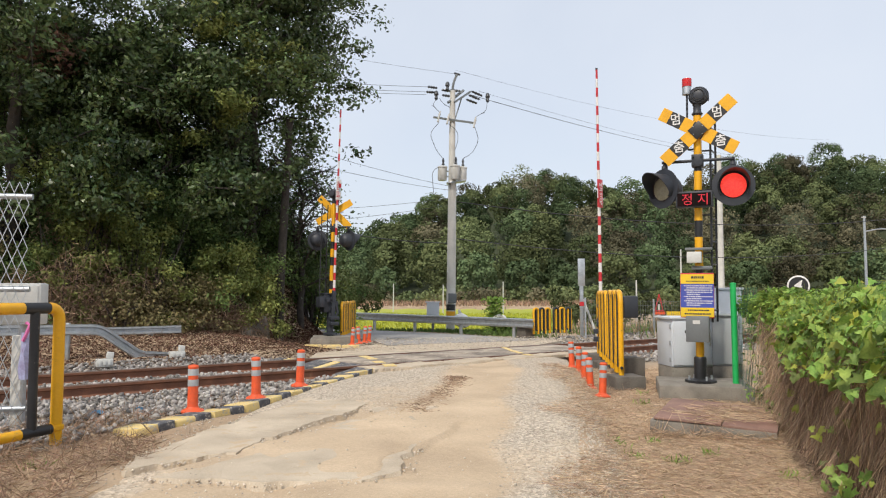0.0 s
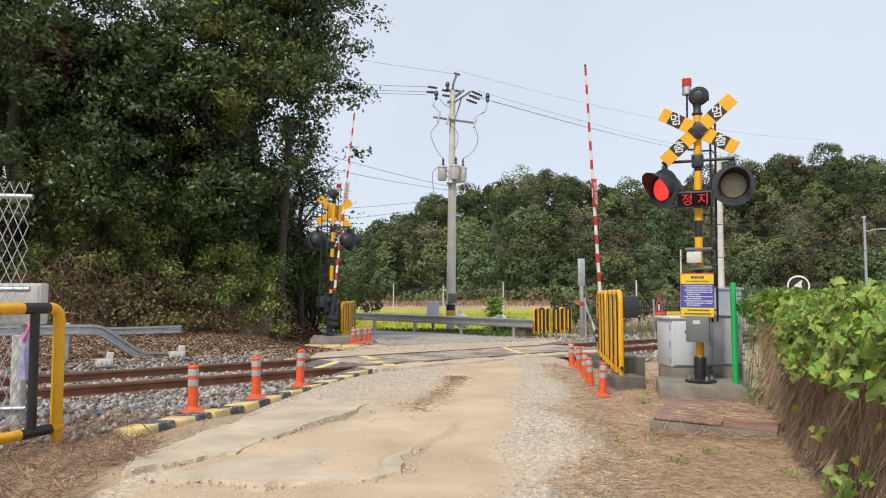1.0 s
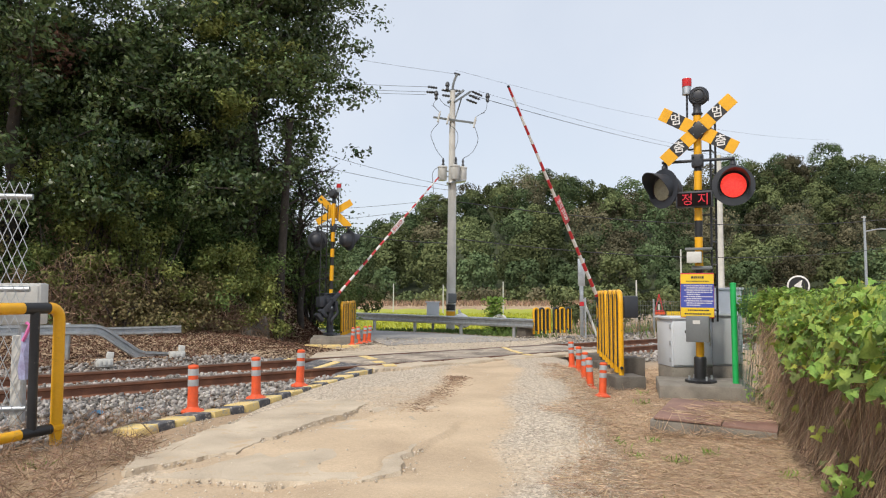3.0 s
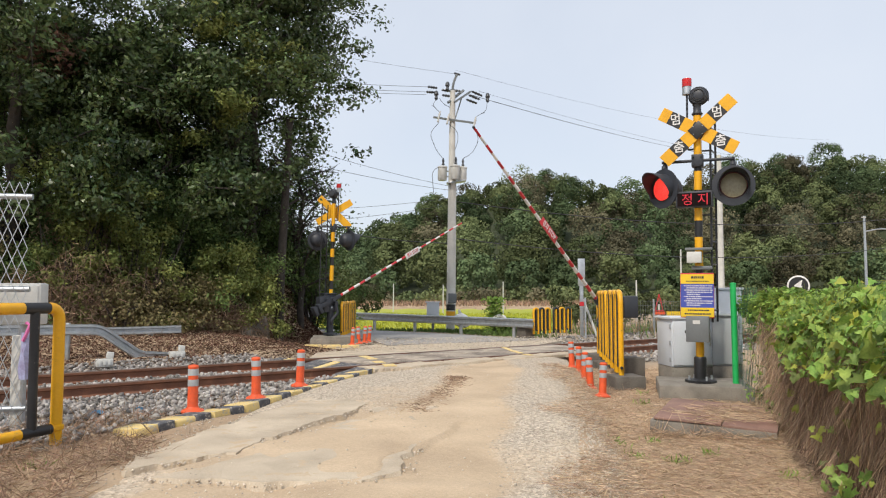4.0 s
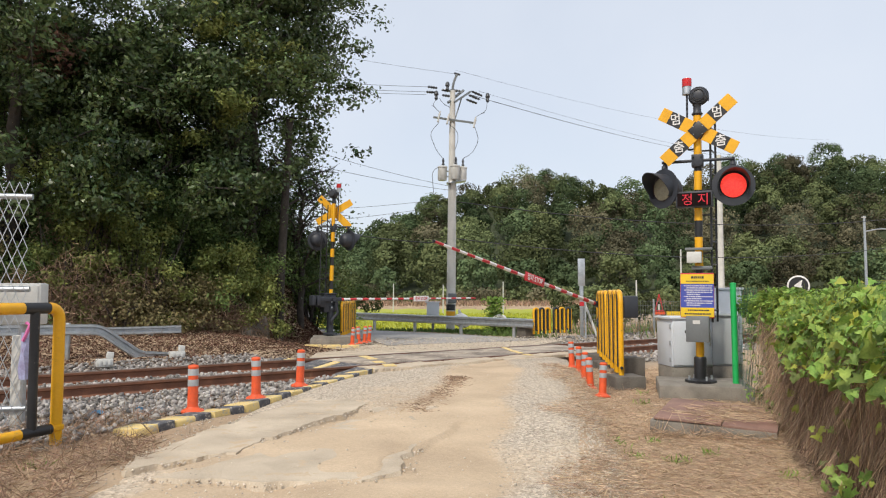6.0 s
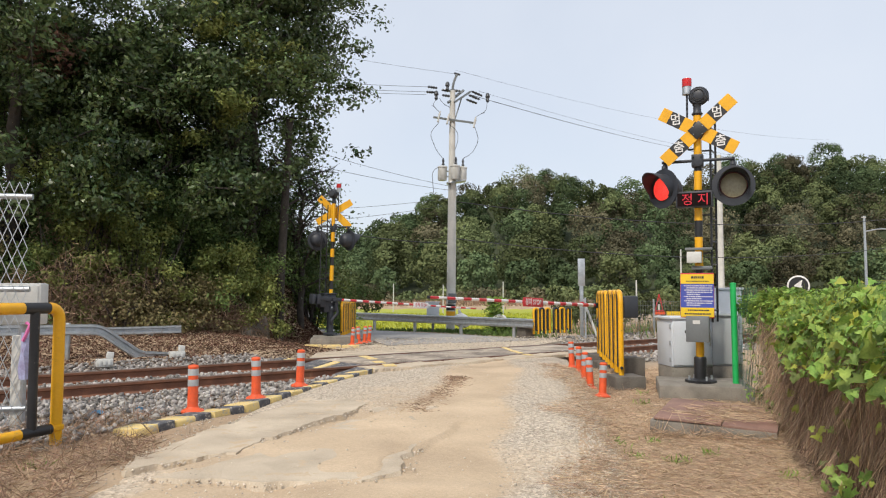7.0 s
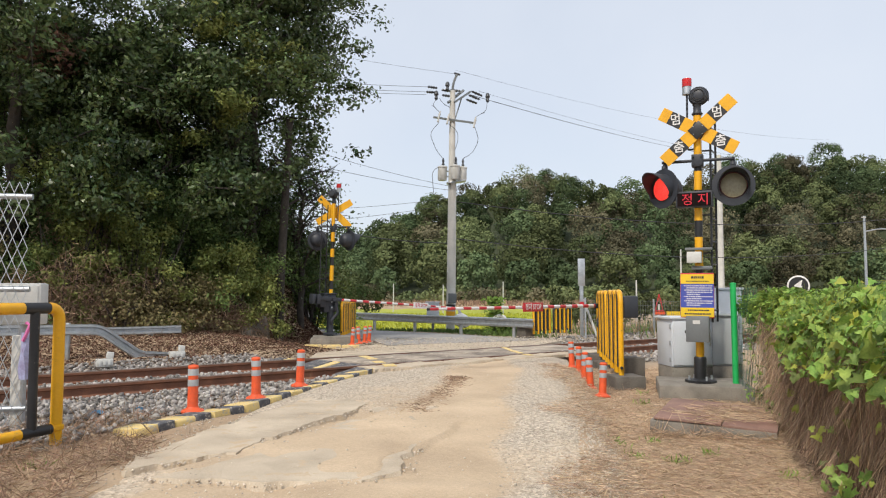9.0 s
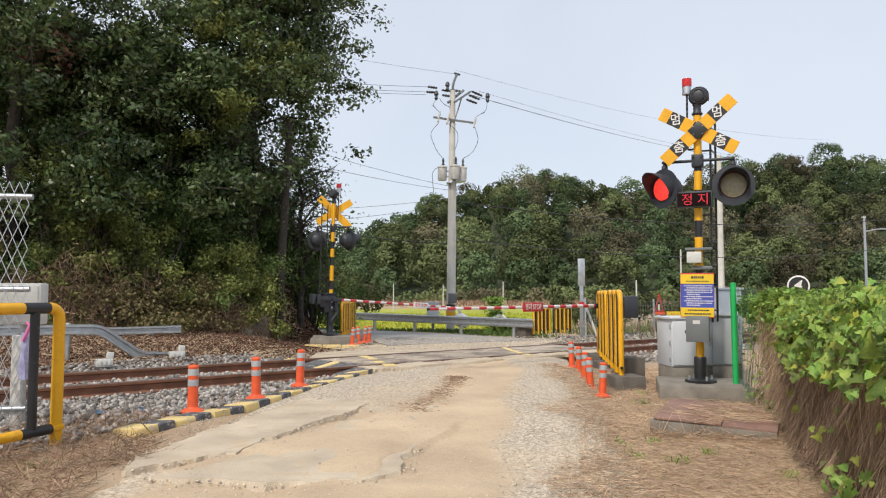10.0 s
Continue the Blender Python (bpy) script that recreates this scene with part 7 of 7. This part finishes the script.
# ---- field, far slope and woods ----
fx, fy = np.linspace(-45, 60, 90), np.concatenate([np.arange(33, 60, 0.9), np.arange(60, 86, 3.0)])
rice_ob = grid_mesh("rice_field", fx, fy, lambda X, Y: -0.62 + 0.05 * wobble(X, Y, 1.4, 51) + 0.03 * RNG.normal(0, 1, X.shape) - 0.4 * smoothstep(34.5, 33, Y + 0.15 * X), M["rice"])
for v in rice_ob.data.vertices:
    f = (v.co.x + 45) / 105
    v.co.x = -45 + f * (45 + 0.178 * v.co.y)
tagged(rice_ob, "ripe yellow green rice field", "field", kind="structure")
n = 16000
Y = RNG.uniform(33, 62, n)
X = -14 + (14 + 0.178 * Y) * RNG.rand(n)
blades("rice_plants", np.stack([X, Y, np.full(n, -0.66)], 1), RNG.uniform(0.15, 0.32, n), RNG.uniform(0.03, 0.06, n), M["rice"], RNG.normal(0, 0.5, (n, 3)) + [0, 0, 1], "ripe yellow rice plants in the field")
# dry brown bank between the field and the hill
bank_ob = grid_mesh("field_bank", np.linspace(-70, 75, 60), np.linspace(82, 118, 14), lambda X, Y: -0.75 + 0.55 * smoothstep(82, 88, Y) + 0.12 * wobble(X, Y, 0.5, 52), M["ground"])
tagged(bank_ob, "dry brown grass bank between field and hill", "bank", kind="structure")
n = 9000
X, Y = RNG.uniform(-40, 45, n), RNG.uniform(84, 104, n)
blades("dry_weeds", np.stack([X, Y, np.full(n, -0.3)], 1), RNG.uniform(0.3, 0.9, n), RNG.uniform(0.06, 0.12, n), M["straw_brown"], RNG.normal(0, 0.4, (n, 3)) + [0, 0, 1], "dry brown reeds on the bank behind the field")
# green weeds along the guardrail and the far road
n = 9000
k = RNG.rand(n)
X = -6.4 + 9.6 * k + RNG.normal(0, 0.35, n)
Y = 31.9 - 9.5 * k + RNG.uniform(0.2, 2.6, n)
blades("roadside_weeds", on_ground(X, Y), RNG.uniform(0.05, 0.20, n), RNG.uniform(0.015, 0.035, n), M["grass"], RNG.normal(0, 0.5, (n, 3)) + [0, 0, 0.9], "green weeds behind the guardrail")
# dry and green weeds behind the wire fence
n = 9000
k = RNG.rand(n)
X = 4.3 + 10.5 * k + RNG.uniform(-0.6, 3.5, n)
Y = 21.3 + 9.5 * k + RNG.uniform(0.2, 9.0, n)
half = n // 2
p = on_ground(X, Y)
blades("dry_weeds", p[:half], RNG.uniform(0.25, 0.75, half), RNG.uniform(0.012, 0.03, half), M["straw_brown"], RNG.normal(0, 0.4, (half, 3)) + [0, 0, 1], "dry brown weeds behind the wire fence")
blades("roadside_weeds", p[half:], RNG.uniform(0.2, 0.7, n - half), RNG.uniform(0.015, 0.035, n - half), M["grass"], RNG.normal(0, 0.45, (n - half, 3)) + [0, 0, 1], "green weeds behind the wire fence")
for i, (x, y, h, w) in enumerate(((1.79, 25.2, 1.45, 0.30), (-3.4, 24.0, 1.0, 0.5), (2.3, 26.0, 0.7, 0.5))):
    r = np.random.RandomState(130 + i)
    t = thing("shrub", pose(x, y, -0.45), "small bright green roadside bush", "shrub", "roadside bushes")
    bm = bmesh.new()
    for q in range(6):
        tube(bm, [(0, 0, 0), (r.normal(0, w * 0.5), r.normal(0, w * 0.5), h * r.uniform(0.6, 1))], [0.015, 0.005], 5, caps=False)
    part("woody_base", bm, M["bark"], t)
    c = np.stack([r.normal(0, w * 0.55, 900), r.normal(0, w * 0.55, 900), h * r.rand(900) ** 0.7], 1)
    cr = new("crown", leafage("crown", c, (0.08, 0.18), 0.5, M["leaf_vine"], 0.1, 0.8))
    cr.parent = t


def hill_top(X):
    """Height of the wooded ridge's ground, without its trees."""
    return np.interp(X, [-60, -30, -22, -11, -6, 10, 24, 31, 40, 55, 70, 90, 97, 110, 140], [1, 2, 4, 10.5, 15.5, 21.5, 23.5, 20.5, 21, 21, 24, 28.5, 28, 24, 22])


def hill_z(X, Y):
    return -1.0 + (hill_top(X) - 1.6) * smoothstep(112, 172, Y) + 0.8 * wobble(X, Y, 0.12, 61)


tagged(grid_mesh("hill", np.linspace(-130, 190, 80), np.linspace(104, 230, 40), lambda X, Y: hill_z(X, Y) - 1.2 * smoothstep(116, 104, Y) + 3.0 * smoothstep(165, 176, Y), M["hill_floor"]), "wooded hill beyond the field", "hill", kind="structure")


def woods(name, spots, label, leaf, per, mat, tone=(0.5, 1.35), lobes=30):
    """Many far trees as one mass: each crown a dome of leafy lobes, their leaves lying on the outside."""
    allc, outs, tones = [], [], []
    for x, y, z, h, w in spots:
        d = RNG.normal(0, 1, (lobes, 3))
        d[:, 2] = d[:, 2] + 0.35
        d = d / np.linalg.norm(d, axis=1, keepdims=True)
        axes = np.array([w * 0.5, w * 0.5, h * 0.44])
        lc = d * axes * RNG.uniform(0.60, 0.78, (lobes, 1)) + [0, 0, h * 0.5]
        lr = w * RNG.uniform(0.12, 0.21, lobes)
        lt = RNG.uniform(*tone) * RNG.uniform(0.85, 1.15, lobes)
        pick = RNG.randint(0, lobes, per)
        q = RNG.normal(0, 1, (per, 3))
        q = q / np.linalg.norm(q, axis=1, keepdims=True) + 0.7 * d[pick]
        q = q / np.linalg.norm(q, axis=1, keepdims=True)
        allc.append(lc[pick] + q * lr[pick][:, None] * RNG.uniform(0.72, 1.12, (per, 1)) + [x, y, z])
        outs.append(q)
        tones.append(np.repeat(lt[pick], 4))
    c = np.concatenate(allc)
    me = leafage(name, c, leaf, 0.8, mat, 0.1, 0.48, np.concatenate(outs), 0.0)
    me.attributes.new("tone", "FLOAT", "POINT").data.foreach_set("value", np.concatenate(tones).astype(np.float32))
    return tagged(new(name, me), label, kind="stuff")


spots = []
yy = 113.0
while yy < 178:
    xx = -70.0
    while xx < 150:
        x, y = xx + RNG.uniform(-2.2, 2.2), yy + RNG.uniform(-2, 2)
        if -0.36 < x / y < 0.72:
            h = RNG.uniform(7.5, 13.5) * (0.75 if yy < 120 else 1)
            spots.append((x, y, float(hill_z(np.array([x]), np.array([y]))[0]), h, h * RNG.uniform(0.62, 0.86)))
        xx += 6.9
    yy += 8.6
for x in np.arange(-62, 128, 4.6):
    y = 170 + RNG.uniform(-4, 4)
    if -0.36 < x / y < 0.72:
        h = RNG.uniform(6.0, 10.5)
        spots.append((x, y, float(hill_z(np.array([x]), np.array([y]))[0]) + 0.3, h, h * RNG.uniform(0.6, 0.8)))
RNG.shuffle(spots)
dark, olive = len(spots) * 2 // 5, len(spots) * 4 // 5
woods("woods", spots[:dark], "dark green mixed woods on the hill", (0.28, 0.56), 2150, M["leaf_far"])
woods("woods", spots[dark:olive], "olive green mixed woods on the hill", (0.28, 0.56), 2150, M["leaf_far_olive"])
woods("woods", spots[olive:], "brownish autumn woods on the hill", (0.26, 0.52), 2150, M["leaf_far_brown"])
# low scrub between field and hill
spots = [(RNG.uniform(-40, 75), RNG.uniform(96, 116), -0.9, RNG.uniform(1.2, 3.6), RNG.uniform(2.5, 4.5)) for _ in range(150)]
woods("scrub", spots[:90], "grey green scrub at the foot of the hill", (0.25, 0.55), 300, M["leaf_far_olive"], (0.8, 1.5))
woods("scrub", spots[90:], "brown reeds and scrub at the foot of the hill", (0.25, 0.55), 300, M["leaf_far_brown"], (0.8, 1.4))
# hedgerow beyond the track to the right, and trees beyond the far road on the left
spots = [(RNG.uniform(8, 40), RNG.uniform(44, 60), -0.7, RNG.uniform(0.8, 2.2), RNG.uniform(1.5, 2.6)) for _ in range(46)]
woods("scrub", spots, "tall green weeds and scrub beyond the track", (0.12, 0.26), 420, M["leaf_far_olive"], (0.5, 0.9))
spots = [(-13 + 0.30 * i + RNG.uniform(-1, 1), 44 + RNG.uniform(0, 22), -0.6, RNG.uniform(2.5, 5.0), RNG.uniform(2.2, 3.2)) for i in range(22)]
woods("scrub", spots, "green trees and scrub beside the far road", (0.12, 0.26), 1100, M["leaf_far_olive"], (0.45, 0.8))
# straw strewn over the pit cover and the plinth's foot
n = 900
X, Y = np.clip(RNG.normal(2.85, 0.25, n), 2.3, 3.15), np.clip(RNG.normal(7.1, 0.25, n), 6.75, 7.65)
blades("straw", np.stack([X, Y, np.full(n, -0.055) + 0.02 * (Y - 7.2)], 1), RNG.uniform(0.08, 0.28, n), RNG.uniform(0.002, 0.005, n), M["straw"], RNG.normal(0, 1, (n, 3)) * [1, 1, 0.05] + [0, 0, 0.03], "dry straw strewn over the pit cover")

n = 420
along, out = RNG.uniform(-0.6, 0.6, n), RNG.uniform(0.0, 0.12, n)
X, Y = 2.455 + 0.899 * along - 0.438 * out, 6.71 - 0.438 * along - 0.899 * out
p = on_ground(X, Y)
p[:, 2] += RNG.uniform(0.0, 0.05, n)
blades("straw", p, RNG.uniform(0.08, 0.26, n), RNG.uniform(0.002, 0.005, n), M["straw"], RNG.normal(0, 1, (n, 3)) * [1, 0.5, 0.25] + [0, 0, 0.25], "dry straw heaped against the pit cover")

# scraps of blue plastic in the ballast
for i, (x, y) in enumerate(((-3.02, 6.45), (-2.75, 6.62), (-3.2, 6.75))):
    r = random.Random(i)
    bm = bmesh.new()
    vs = [bm.verts.new((0.055 * math.cos(a) * r.uniform(0.5, 1.2), 0.045 * math.sin(a) * r.uniform(0.5, 1.2), 0.02 * r.uniform(-1, 1))) for a in np.linspace(0, 6.0, 8)]
    c = bm.verts.new((0, 0, 0.025))
    for k in range(8):
        bm.faces.new((c, vs[k], vs[(k + 1) % 8]))
    bmesh.ops.solidify(bm, geom=bm.faces, thickness=0.003)
    ob = mesh_object("plastic_scrap", bm, M["blue_scrap"])
    ob.matrix_world = pose(x, y, float(ground_z(np.array([x]), np.array([y]))[0]) + 0.055, 10 * i, 5, 40 * i)
    tagged(ob, "crumpled blue plastic scrap on the ballast", "plastic scrap", "plastic scraps")


# ---- keyed movement ----
def motions():
    for boom, lifts in ((near_boom, NEAR_LIFT), (far_boom, FAR_LIFT)):
        walk(boom, [(t, pose(0, 0, 0, 0, -a, 0)) for t, a in lifts])
    for lens, rows in LENSES:
        walk(lens, rows)


motions()
